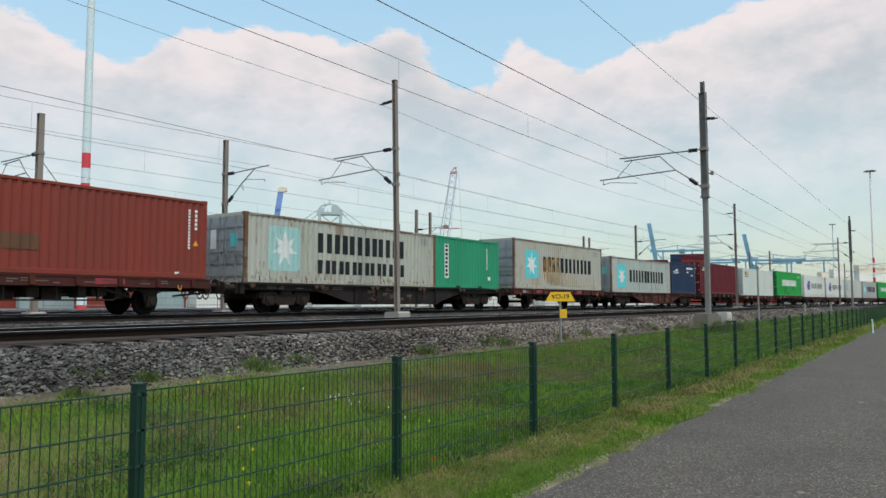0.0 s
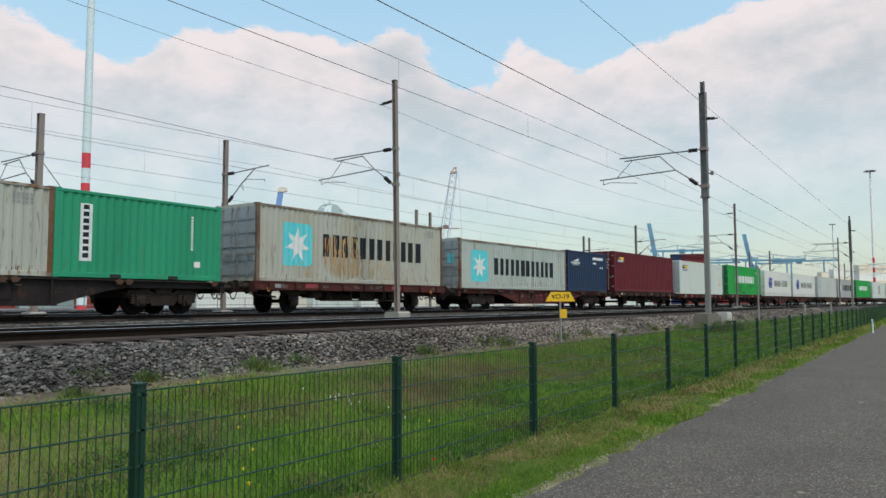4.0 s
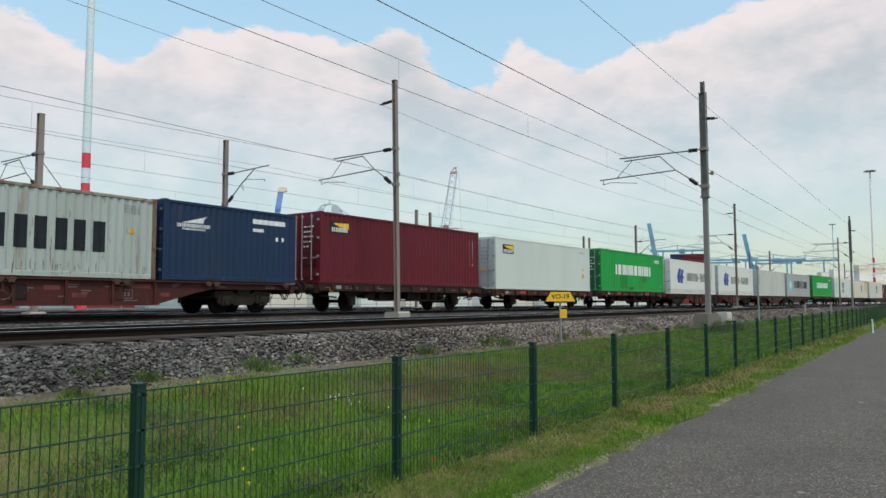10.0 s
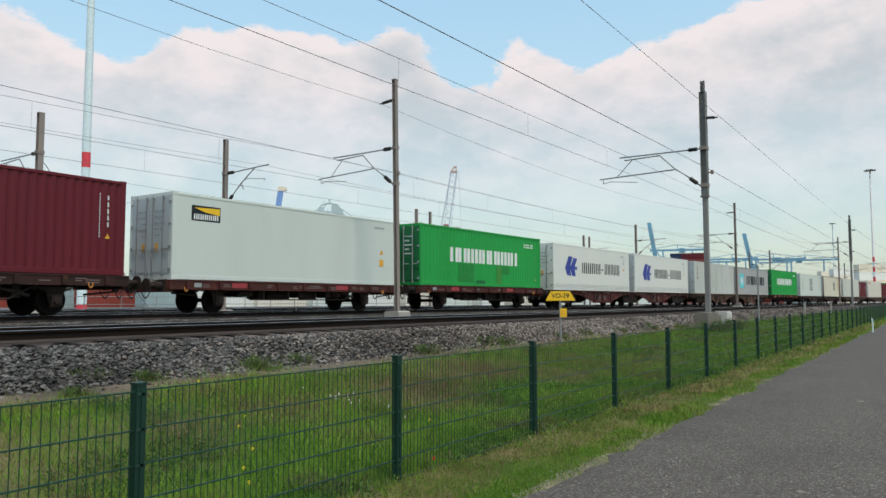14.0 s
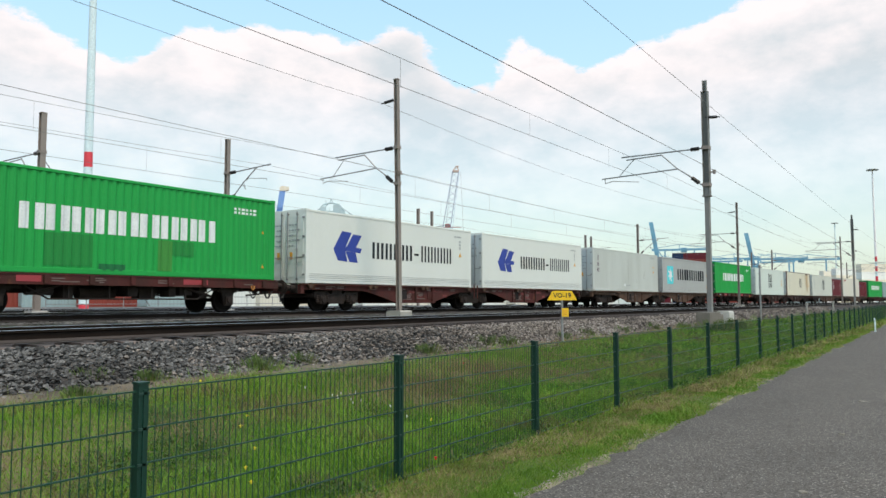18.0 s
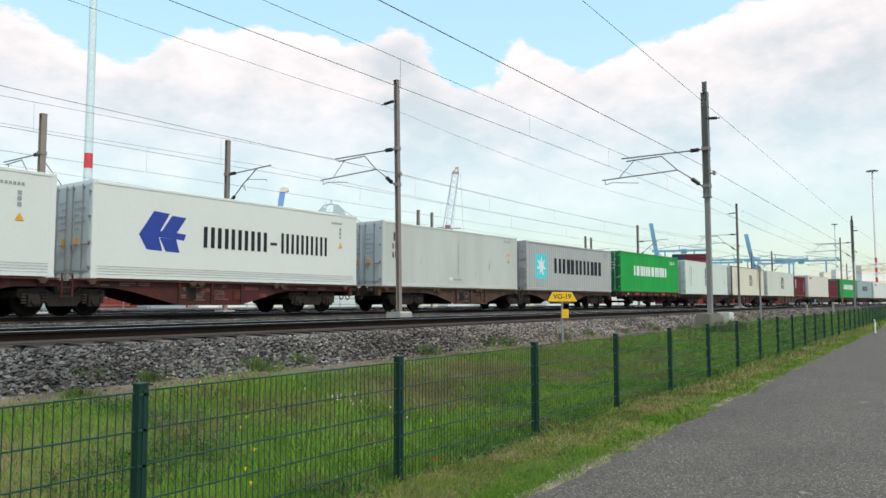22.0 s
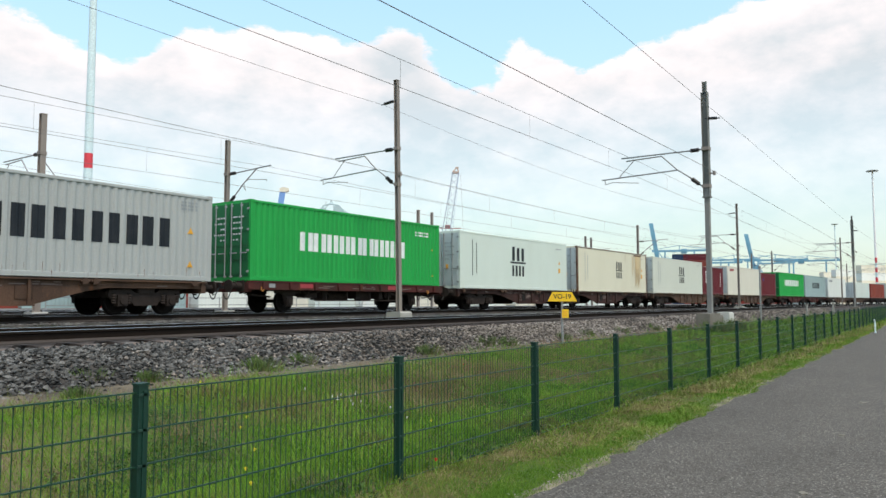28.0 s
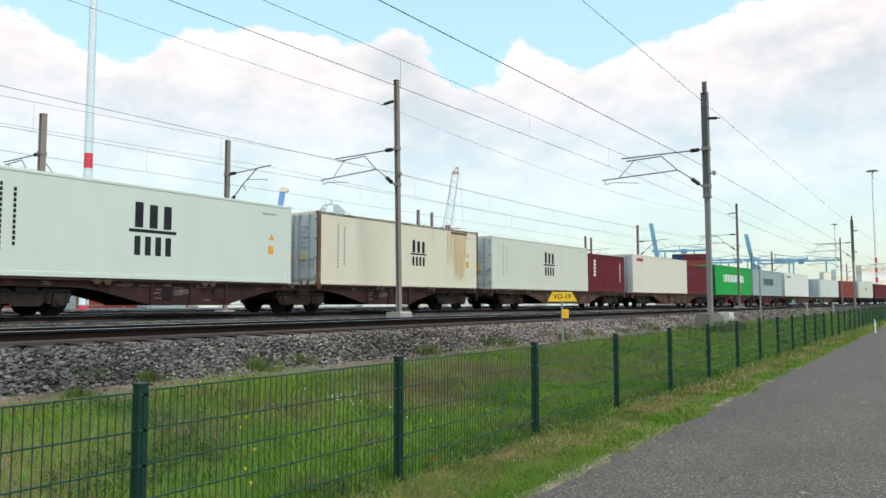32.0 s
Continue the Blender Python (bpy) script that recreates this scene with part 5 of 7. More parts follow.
    col = [column(-2.2, -1.85, 3.3 - b, 4.5 - b, 5), column(2.2, 2.3, 3.0 - b, 4.4 - b, 8)]
    place(container("maroon corrugated twenty-foot container with white letters", L20, STD, P["maroon"], P["maroon"], col, far=True), 219.0, L20, Z60)
    place(container("warm white refrigerated container with a small red mark", L40, HIGH, P["warm"], P["reefer_end"], [("marking", [rect(-5.3, -4.0, 4.75 - b, 5.0 - b)], M["red_patch"], "red lettering strip")], flat=True, far=True), 226.65, L40, Z60)
    place(container("maroon corrugated twenty-foot container with a blue mark", L20, STD, P["maroon"], P["maroon"], [("marking", [rect(-2.2, -1.9, 4.0 - b, 4.3 - b)], M["blue_logo"], "blue mark")], far=True), 238.95, L20, Z60)
    place(container("bright green corrugated container with white lettering on a flat wagon", L40, HIGH, P["bright_green"], P["dark_green"], evergreen_marks(b)[:1], far=True), 246.9, L40, ZA)
    place(container("grey-blue corrugated container with dark lettering", L40, HIGH, P["teal_grey"], P["teal_grey"], [("lettering", word(-1.9, 2.3, 3.5 - b, 4.3 - b, 5), M["ink"], "dark lettering")], far=True), 259.75, L40, ZA)
    place(container("white refrigerated container with a grey label", L40, HIGH, P["chalk"], P["reefer_end"], [("marking", [rect(-5.2, -3.2, 4.6 - b, 4.95 - b)], M["grey_mark"], "grey label")], flat=True, far=True), 273.6, L40, ZA)
    place(container("pale grey flat-sided container near the train's end", L40, STD, P["pale"], P["reefer_end"], flat=True, far=True), 292.6, L40, ZA)
    place(container("rust-red corrugated container near the train's end", L40, STD, P["red"], P["red"], far=True), 306.2, L40, Z60)
    place(container("ivory flat-sided container with a green mark", L40, HIGH, P["ivory"], P["reefer_end"], [("marking", [rect(-0.8, 0.8, 3.5 - b, 4.1 - b)], M["grey_mark"], "grey emblem")], flat=True, far=True), 320.0, L40, Z60)
    place(container("maroon corrugated container far down the train", L40, STD, P["maroon"], P["maroon"], far=True), 333.8, L40, Z60)
    place(container("navy corrugated container far down the train", L40, STD, P["navy"], P["navy"], far=True), 347.4, L40, Z60)


build_containers()


# ---- wagons ----
def wheel_mesh():
    """Axle and both wheels turned as one solid."""
    half = [(0.0, 0.075), (0.66, 0.08), (0.68, 0.13), (0.715, 0.14), (0.722, 0.38), (0.70, 0.42), (0.695, 0.47), (0.712, 0.484), (0.722, 0.462), (0.79, 0.459), (0.815, 0.448), (0.815, 0.395), (0.79, 0.37), (0.775, 0.16), (0.85, 0.13), (0.86, 0.09), (1.0, 0.085)]
    prof = [(-y, r) for y, r in reversed(half[1:])] + half
    n, v, f = 24, [], []
    for y, r in prof:
        v += [(r * math.sin(i * 2 * math.pi / n), y, r * math.cos(i * 2 * math.pi / n)) for i in range(n)]
    for k in range(len(prof) - 1):
        f += [(k * n + i, k * n + (i + 1) % n, (k + 1) * n + (i + 1) % n, (k + 1) * n + i) for i in range(n)]
    last = (len(prof) - 1) * n
    return Geo().add(v, f + [tuple(range(n - 1, -1, -1)), tuple(range(last, last + n))]).mesh("wheelset", M["wheel"])


def bogie(parent, x):
    """Two-axle freight bogie with outside frames and coil springs."""
    def frame_mesh():
        g = Geo()
        for s in (-1, 1):
            y0, y1 = sorted((s * 0.93, s * 1.06))
            g.plate([(-1.35, 0.62), (-1.2, 0.5), (-0.6, 0.52), (-0.42, 0.3), (0.42, 0.3), (0.6, 0.52), (1.2, 0.5), (1.35, 0.62), (1.3, 0.8), (0.55, 0.84), (0.4, 0.72), (-0.4, 0.72), (-0.55, 0.84), (-1.3, 0.8)], y0, y1)
            g.box(-0.3, 0.3, s * 1.0 - 0.1, s * 1.0 + 0.1, 0.7, 0.9)
            g.box(-1.32, 1.32, s * 0.9 - 0.05, s * 0.9 + 0.05, 0.86, 0.93)
        g.box(-0.25, 0.25, -0.95, 0.95, 0.6, 0.86)
        g.box(-1.35, -1.25, -0.95, 0.95, 0.55, 0.75)
        g.box(1.25, 1.35, -0.95, 0.95, 0.55, 0.75)
        return g.mesh("bogie", M["bogie"])

    def axlebox():
        g = Geo().box(-0.17, 0.17, -0.13, 0.13, -0.17, 0.19)
        g.tube((0, -0.12, 0), (0, -0.19, 0), 0.12, 12)
        return g.mesh("axlebox", M["bogie"])
    def coil():
        g = Geo()
        r = [0.085 if k % 2 == 0 else 0.06 for k in range(9)]
        pr = [(r[k], -0.12 + k * 0.04) for k in range(9)]
        n, v, f = 10, [], []
        for q, z in pr:
            v += [(q * math.cos(i * 0.6283), q * math.sin(i * 0.6283), z) for i in range(n)]
        for k in range(8):
            f += [(k * n + i, k * n + (i + 1) % n, (k + 1) * n + (i + 1) % n, (k + 1) * n + i) for i in range(n)]
        return g.add(v, f + [tuple(range(n - 1, -1, -1)), tuple(range(8 * n, 9 * n))]).mesh("coil_spring", M["bogie"])
    b = part("bogie", cached("bogie", frame_mesh), None, parent, at=pose(x, 0, 0))
    for ax in (-0.9, 0.9):
        w = part("wheelset", cached("wheelset", wheel_mesh), None, b, at=pose(ax, 0, 0.46))
        WHEELS.append(w)
        for s in (-1, 1):
            part("axlebox", cached("axlebox", axlebox), None, b, at=pose(ax, s * 1.05, 0.46, rz=0 if s < 0 else 180))
            for sx in (-0.27, 0.27):
                part("coil_spring", cached("coil", coil), None, b, at=pose(ax + sx, s * 1.1, 0.5))
    return b


WHEELS = []


def end_gear(parent, x, s, mt, deck):
    """Headstock, buffers, coupling hook and hoses at one end."""
    part("headstock", Geo().box(min(x, x - s * 0.18), max(x, x - s * 0.18), -1.25, 1.25, deck - 0.42, deck - 0.06), mt, parent)

    def buffer():
        g = Geo().tube((0, 0, 0), (0.3, 0, 0), 0.13, 14).tube((0.28, 0, 0), (0.56, 0, 0), 0.095, 12).tube((0.55, 0, 0), (0.6, 0, 0), 0.23, 18)
        g.box(0, 0.04, -0.2, 0.2, -0.2, 0.2)
        return g.mesh("buffer", M["bogie"])
    for y in (-0.875, 0.875):
        part("buffer", cached("buffer", buffer), None, parent, at=pose(x, y, min(1.02, deck - 0.2), rz=0 if s > 0 else 180))

    def hook():
        g = Geo().box(0, 0.3, -0.03, 0.03, -0.06, 0.06).box(0.22, 0.3, -0.03, 0.03, 0, 0.14)
        g.line([(0.25, -0.05, 0), (0.4, -0.05, -0.25), (0.55, -0.05, -0.3), (0.62, -0.05, -0.05)], 0.022, 6)
        return g.mesh("coupling", M["black"])

    def hose():
        n, v, f = 6, [], []
        for u in range(9):
            a = u / 8
            c = (0.06 + 0.36 * a, -0.05 - 1.1 * a * (1 - a) - 0.22 * a)
            v += [(c[0], 0.03 * math.cos(q * 1.0472), c[1] + 0.03 * math.sin(q * 1.0472)) for q in range(n)]
        for u in range(8):
            f += [(u * n + q, (u + 1) * n + q, (u + 1) * n + (q + 1) % n, u * n + (q + 1) % n) for q in range(n)]
        return Geo().add(v, f).mesh("brake_hose", M["black"])
    for y in (-0.4, 0.4):
        part("brake_hose", cached("hose", hose), None, parent, at=pose(x, y, 0.98, rz=0 if s > 0 else 180))
    part("coupling", cached("hook", hook), None, parent, at=pose(x, 0, 0.98, rz=0 if s > 0 else 180))


def floor_frame(g, x0, x1, deck, y=0.45, deep=0.34):
    for yy in (-y, y):
        g.box(x0, x1, yy - 0.1, yy + 0.1, deck - deep, deck - 0.05)


def markings(parent, x0, x1, z0, z1, y, seed, n=7):
    """Painted lettering panels on a wagon's side as bars."""
    rng = random.Random(seed)
    red, white = Geo(), Geo()
    for i in range(n):
        a = rng.uniform(x0, x1 - 0.6)
        z = rng.uniform(z0, max(z0, z1 - 0.12))
        w = rng.uniform(0.25, 0.7)
        for k in range(rng.randint(1, 3)):
            zz = z + k * 0.07
            if zz + 0.04 < z1:
                white.box(a, a + w * rng.uniform(0.5, 1), y - 0.006, y, zz, zz + 0.035)
    part("lettering", white, M["faint"], parent, "rows of faint painted figures")["kind"] = "stuff"


M["faint"] = material("faint", (0.15, 0.105, 0.095), 0.8)


def two_axle(start, mt, deck, label, seed):
    t = thing("flat_wagon", label, "freight wagon", "wagons of the freight train")
    h = L40 / 2 + 0.12
    for s in (-1, 1):
        pr = [(1.18, deck - 0.33), (1.33, deck - 0.33), (1.33, deck - 0.28), (1.31, deck - 0.28), (1.31, deck - 0.05), (1.33, deck - 0.05), (1.33, deck - 0.005), (1.18, deck - 0.005), (1.18, deck - 0.05), (1.25, deck - 0.05), (1.25, deck - 0.28), (1.18, deck - 0.28)]
        g = Geo().run(pr if s > 0 else [(-y, z) for y, z in reversed(pr)], -h, h)
        part("side_sill", g, mt, t)
        for k in range(9):
            part("stake_pocket", cached(("pocket", mt.name), lambda: Geo().box(-0.07, 0.07, -0.05, 0.05, -0.13, 0.13).mesh("stake_pocket", mt)), None, t, at=pose(-h + 0.7 + k * 1.37, s * 1.36, deck - 0.17))
    g = Geo()
    floor_frame(g, -h, h, deck)
    floor_frame(g, -3.0, 3.0, deck, 0.45, 0.56)
    for k in range(10):
        x = -h + 0.3 + k * (2 * h - 0.6) / 9
        g.box(x - 0.05, x + 0.05, -1.2, 1.2, deck - 0.3, deck - 0.06)
    part("underframe", g, M["bogie"], t)
    for x in (-4.0, 4.0):
        WHEELS.append(part("wheelset", cached("wheelset", wheel_mesh), None, t, at=pose(x, 0, 0.46)))
        for s in (-1, 1):
            def guard():
                g = Geo().plate([(-0.34, 0.45), (-0.2, 0.0), (-0.13, -0.22), (0.13, -0.22), (0.2, 0.0), (0.34, 0.45)], -0.03, 0.03)
                g.box(-0.16, 0.16, -0.14, 0.0, -0.17, 0.15)
                g.tube((0, -0.13, 0), (0, -0.19, 0), 0.12, 12)
                for i in range(5):
                    w = 0.62 - i * 0.09
                    g.box(-w, w, -0.08, 0.04, 0.36 - i * 0.035, 0.388 - i * 0.035)
                g.box(-0.68, -0.58, -0.06, 0.06, 0.3, 0.52).box(0.58, 0.68, -0.06, 0.06, 0.3, 0.52)
                return g.mesh("axle_guard", M["bogie"])
            part("axle_guard", cached("guard", guard), None, t, at=pose(x, s * 1.02, 0.46, rz=0 if s < 0 else 180))
    g = Geo().tube((-1.4, -0.55, 0.66), (-0.2, -0.55, 0.66), 0.2, 14)
    part("air_tank", g, M["bogie"], t)
    g = Geo().line([(-3.3, -1.15, 0.86), (-2.6, -1.15, 0.48), (2.6, -1.15, 0.48), (3.3, -1.15, 0.86)], 0.025, 6).line([(-2.4, -0.2, 0.62), (2.8, -0.2, 0.62)], 0.03, 6)
    for x in (-2.0, -0.7, 0.8, 2.1):
        g.box(x - 0.03, x + 0.03, -1.18, -1.12, 0.48, deck - 0.3)
    g.box(0.5, 1.1, -0.9, -0.5, 0.5, 0.86).box(1.5, 1.75, -1.1, -0.6, 0.55, 0.9)
    for x, w, lo in ((-2.9, 0.5, 0.6), (-2.1, 0.3, 0.5), (0.0, 0.35, 0.56), (1.95, 0.5, 0.62), (2.75, 0.25, 0.52)):
        g.box(x, x + w, -1.05, -0.35, lo, deck - 0.3)
    g.tube((-3.2, -1.1, 0.62), (-2.2, -1.1, 0.9), 0.05, 6).tube((3.2, -1.1, 0.58), (2.0, -1.1, 0.9), 0.05, 6).tube((-5.9, -1.0, 0.7), (-4.9, -1.0, 0.62), 0.035, 6).tube((4.9, -1.0, 0.62), (5.9, -1.0, 0.72), 0.035, 6)
    part("brake_gear", g, M["bogie"], t)
    part("number_plate", Geo().box(-5.25, -4.95, -1.345, -1.335, deck - 0.25, deck - 0.1), M["grey_mark"], t, "small dirty white data panel")
    if "red" in mt.name:
        part("painted_panel", Geo().box(1.9, 2.9, -1.318, -1.312, deck - 0.25, deck - 0.07), M["red_patch"], t, "bright red painted panel")
        part("painted_panel", Geo().box(-3.6, -2.9, -1.318, -1.312, deck - 0.25, deck - 0.07), M["red_patch"], t, "bright red painted panel")
    for x in (-5.6, 4.9):
        part("lashing_ring", Geo().line([(x - 0.06, -1.37, deck - 0.24), (x - 0.06, -1.37, deck - 0.34), (x, -1.37, deck - 0.4), (x + 0.06, -1.37, deck - 0.34), (x + 0.06, -1.37, deck - 0.24)], 0.022, 5), M["orange_part"], t, "orange lashing ring")
    markings(t, -h + 0.3, h - 0.5, deck - 0.26, deck - 0.08, -1.312, seed, 12)
    for s in (-1, 1):
        end_gear(t, s * h, s, mt, deck)
    place(t, start, L40, 0)
    return t


def hand_wheel(t, x, mt):
    """A spoked brake wheel on the side beam."""
    v, f = [], []
    for i in range(20):
        c, q = math.cos(i * math.pi / 10), math.sin(i * math.pi / 10)
        v += [(x + r * c, -1.27 + y, 0.74 + r * q) for r, y in ((0.25, 0), (0.27, -0.02), (0.29, 0), (0.27, 0.02))]
        f += [(i * 4 + k, i * 4 + (k + 1) % 4, (i + 1) % 20 * 4 + (k + 1) % 4, (i + 1) % 20 * 4 + k) for k in range(4)]
    wheel = part("hand_wheel", Geo().add(v, f), mt, t)
    for k in range(3):
        a = math.pi / 2 + k * 2 * math.pi / 3
        part("spoke", Geo().tube((x, -1.27, 0.74), (x + 0.27 * math.cos(a), -1.27, 0.74 + 0.27 * math.sin(a)), 0.014, 5), mt, wheel)
    part("wheel_shaft", Geo().tube((x, -1.28, 0.74), (x, -1.18, 0.74), 0.03, 6), mt, wheel)


def spigot():
    """A folding container rest: hinge barrel, flap and lug."""
    g = Geo().tube((-0.14, -0.03, -0.06), (0.14, -0.03, -0.06), 0.035, 8)
    g.plate([(-0.1, -0.15), (0.07, -0.15), (0.1, -0.06), (0.1, 0.0), (-0.1, 0.0)], -0.07, -0.04)
    return g.box(-0.05, 0.05, -0.06, 0.02, -0.02, 0.03).mesh("container_spigot", M["spigot"])


def bogie_wagon(start, length, sections, bogies, mt, deck, label, seed):
    """A wagon on bogies with fish-belly side beams. sections: (x0, x1) of each body from the wagon's middle."""
    t = thing("container_wagon", label, "freight wagon", "wagons of the freight train")
    for x0, x1 in sections:
        lo = min((x for x in bogies if x >= x0 - 0.8), default=x0) + 1.5
        hi = max((x for x in bogies if x <= x1 + 0.8), default=x1) - 1.5
        top, thin, deep = deck - 0.02, deck - 0.26, 0.34
        prof = [(x0, thin), (lo, thin - 0.02), (lo + 0.7, thin - 0.14), (lo + 2.3, deep), (hi - 2.3, deep), (hi - 0.7, thin - 0.14), (hi, thin - 0.02), (x1, thin), (x1, top), (x0, top)]
        for s in (-1, 1):
            y0, y1 = sorted((s * 1.16, s * 1.2))
            g = Geo().plate(prof, y0, y1)
            g.box(x0, x1, s * 1.22 - 0.08, s * 1.22 + 0.08, top - 0.05, top)
            g.plate([(lo + 2.25, deep - 0.03), (hi - 2.25, deep - 0.03), (hi - 2.25, deep + 0.015), (lo + 2.25, deep + 0.015)], s * 1.22 - 0.09, s * 1.22 + 0.09)
            beam = part("side_beam", g, mt, t)
            n = max(2, int((hi - lo - 4.0) / 1.6))
            for k in range(n + 1):
                x = lo + 2.4 + k * (hi - lo - 4.8) / n
                part("stiffener", cached(("stiff", mt.name, round(deck, 2)), lambda: Geo().box(-0.04, 0.04, -0.05, 0.05, deep, deck - 0.07).mesh("stiffener", mt)), None, beam, at=pose(x, s * 1.23, 0))
            m = 6 if x1 - x0 > 15 else 4
            for k in range(m):
                x = x0 + 0.5 + k * (x1 - x0 - 1.0) / (m - 1)
                for dx in ((-0.17, 0.17) if 0 < k < m - 1 else (0.0,)):
                    part("container_spigot", cached(("spigot", mt.name), spigot), None, beam, at=pose(x + dx, s * 1.27, deck - 0.03, rz=0 if s < 0 else 180))
        g = Geo()
        floor_frame(g, x0, x1, deck, 0.3)
        k = x0 + 0.3
        while k < x1:
            g.box(k - 0.06, k + 0.06, -1.17, 1.17, deck - 0.24, deck - 0.05)
            k += 1.9
        part("underframe", g, M["bogie"], t)
        markings(t, lo + 2.4, hi - 2.6, deep + 0.1, deck - 0.12, -1.2, seed, 10)
        markings(t, x0 + 0.2, x1 - 0.3, thin + 0.03, deck - 0.08, -1.2, seed + 1, 8)
        if x1 - x0 > 15 and seed < 14:
            hand_wheel(t, lo + 3.6, M["spigot"])
        for k, (u, w) in enumerate(((0.36, 0.4), (0.63, 0.5))):
            x = lo + u * (hi - lo)
            part("access_panel", Geo().box(x, x + w, -1.214, -1.2, deep + 0.16, deck - 0.22, 0.02), M["wagon_dark"] if k == 0 else mt, t, "small square cover plate")
        if mt is M["wagon_red"]:
            for u, w, z in ((0.44, 0.5, 0.78), (0.7, 0.7, 0.86), (0.8, 0.35, 0.6), (0.52, 0.45, 0.56)):
                x = lo + u * (hi - lo)
                part("painted_patch", Geo().box(x, x + w, -1.206, -1.2, z, z + 0.13), M["pink_patch"], t, "faded pinkish red repainted patch")
            x, q = hi - 3.6, Geo()
            q.box(x, x + 0.42, -1.206, -1.2, 0.52, 0.545).box(x, x + 0.42, -1.206, -1.2, 0.795, 0.82).box(x, x + 0.025, -1.206, -1.2, 0.545, 0.795).box(x + 0.395, x + 0.42, -1.206, -1.2, 0.545, 0.795)
            part("logo_frame", q.box(x + 0.1, x + 0.18, -1.206, -1.2, 0.6, 0.74).box(x + 0.24, x + 0.32, -1.206, -1.2, 0.6, 0.74), M["faint"], t, "pale painted square frame")
    if len(sections) > 1:
        for y in (-0.16, 0.16):
            part("ladder_stile", Geo().box(y - 0.02, y + 0.02, -1.26, -1.22, deck - 0.6, deck + 0.12), mt, t)
        for z in (0.55, 0.3, 0.05):
            part("ladder_rung", Geo().tube((-0.16, -1.24, deck - z), (0.16, -1.24, deck - z), 0.015, 6), mt, t)
    for x in bogies:
        bogie(t, x)
    ends = [min(a for a, _ in sections), max(c for _, c in sections)]
    for x, s in zip(ends, (-1, 1)):
        end_gear(t, x, s, mt, deck)
    place(t, start, length, 0)
    return t


RED, BROWN, DARK = M["wagon_red"], M["wagon_brown"], M["wagon_dark"]
two_axle(4.2, RED, Z2, "dull red two-axle flat wagon under a red container", 1)
bogie_wagon(18.1, 18.35, [(-9.3, 9.3)], (-6.9, 6.9), DARK, Z60, "dark grimy bogie wagon with deep side beams", 2)
two_axle(38.17, RED, Z2, "dull red two-axle flat wagon with red panels", 3)
bogie_wagon(52.0, 18.35, [(-9.3, 9.3)], (-6.9, 6.9), RED, Z60, "red-brown bogie wagon with deep side beams", 4)
two_axle(71.66, M["wagon_sooty"], Z2, "dark grimy two-axle flat wagon", 5)
two_axle(85.46, RED, Z60, "red two-axle flat wagon under a white container", 6)
two_axle(99.42, RED, 1.22, "dull red two-axle flat wagon under a green container", 7)
ART = [(-12.75, -0.25), (0.25, 12.75)]
bogie_wagon(113.0, 25.14, ART, (-10.5, 0.0, 10.5), RED, ZA, "red-brown articulated wagon on three bogies", 8)
bogie_wagon(139.55, 25.1, ART, (-10.5, 0.0, 10.5), BROWN, ZA, "rust-brown articulated wagon on three bogies", 9)
two_axle(166.02, RED, 1.22, "dull red two-axle flat wagon with bright red panels", 10)
bogie_wagon(179.68, 25.8, [(-13.1, -0.25), (0.25, 13.1)], (-10.8, 0.0, 10.8), M["wagon_sooty"], ZA, "dark brown articulated wagon on three bogies", 11)
bogie_wagon(206.72, 18.35, [(-9.3, 9.3)], (-6.9, 6.9), BROWN, Z60, "brown bogie wagon with deep side beams", 12)
bogie_wagon(226.6, 18.4, [(-9.3, 9.3)], (-6.9, 6.9), BROWN, Z60, "brown bogie wagon under a white container", 13)
bogie_wagon(246.85, 25.1, ART, (-10.5, 0.0, 10.5), RED, ZA, "red articulated wagon far down the train", 14)
bogie_wagon(273.5, 31.4, [(-15.9, -0.25), (0.25, 15.9)], (-13.5, 0.0, 13.5), BROWN, ZA, "brown articulated wagon with an empty place", 15)
for st in (306.1, 319.9, 333.7, 347.3):
    bogie_wagon(st, 12.4, [(-6.3, 6.3)], (-4.2, 4.2), DARK, Z60, "dark flat wagon far down the train", 16)


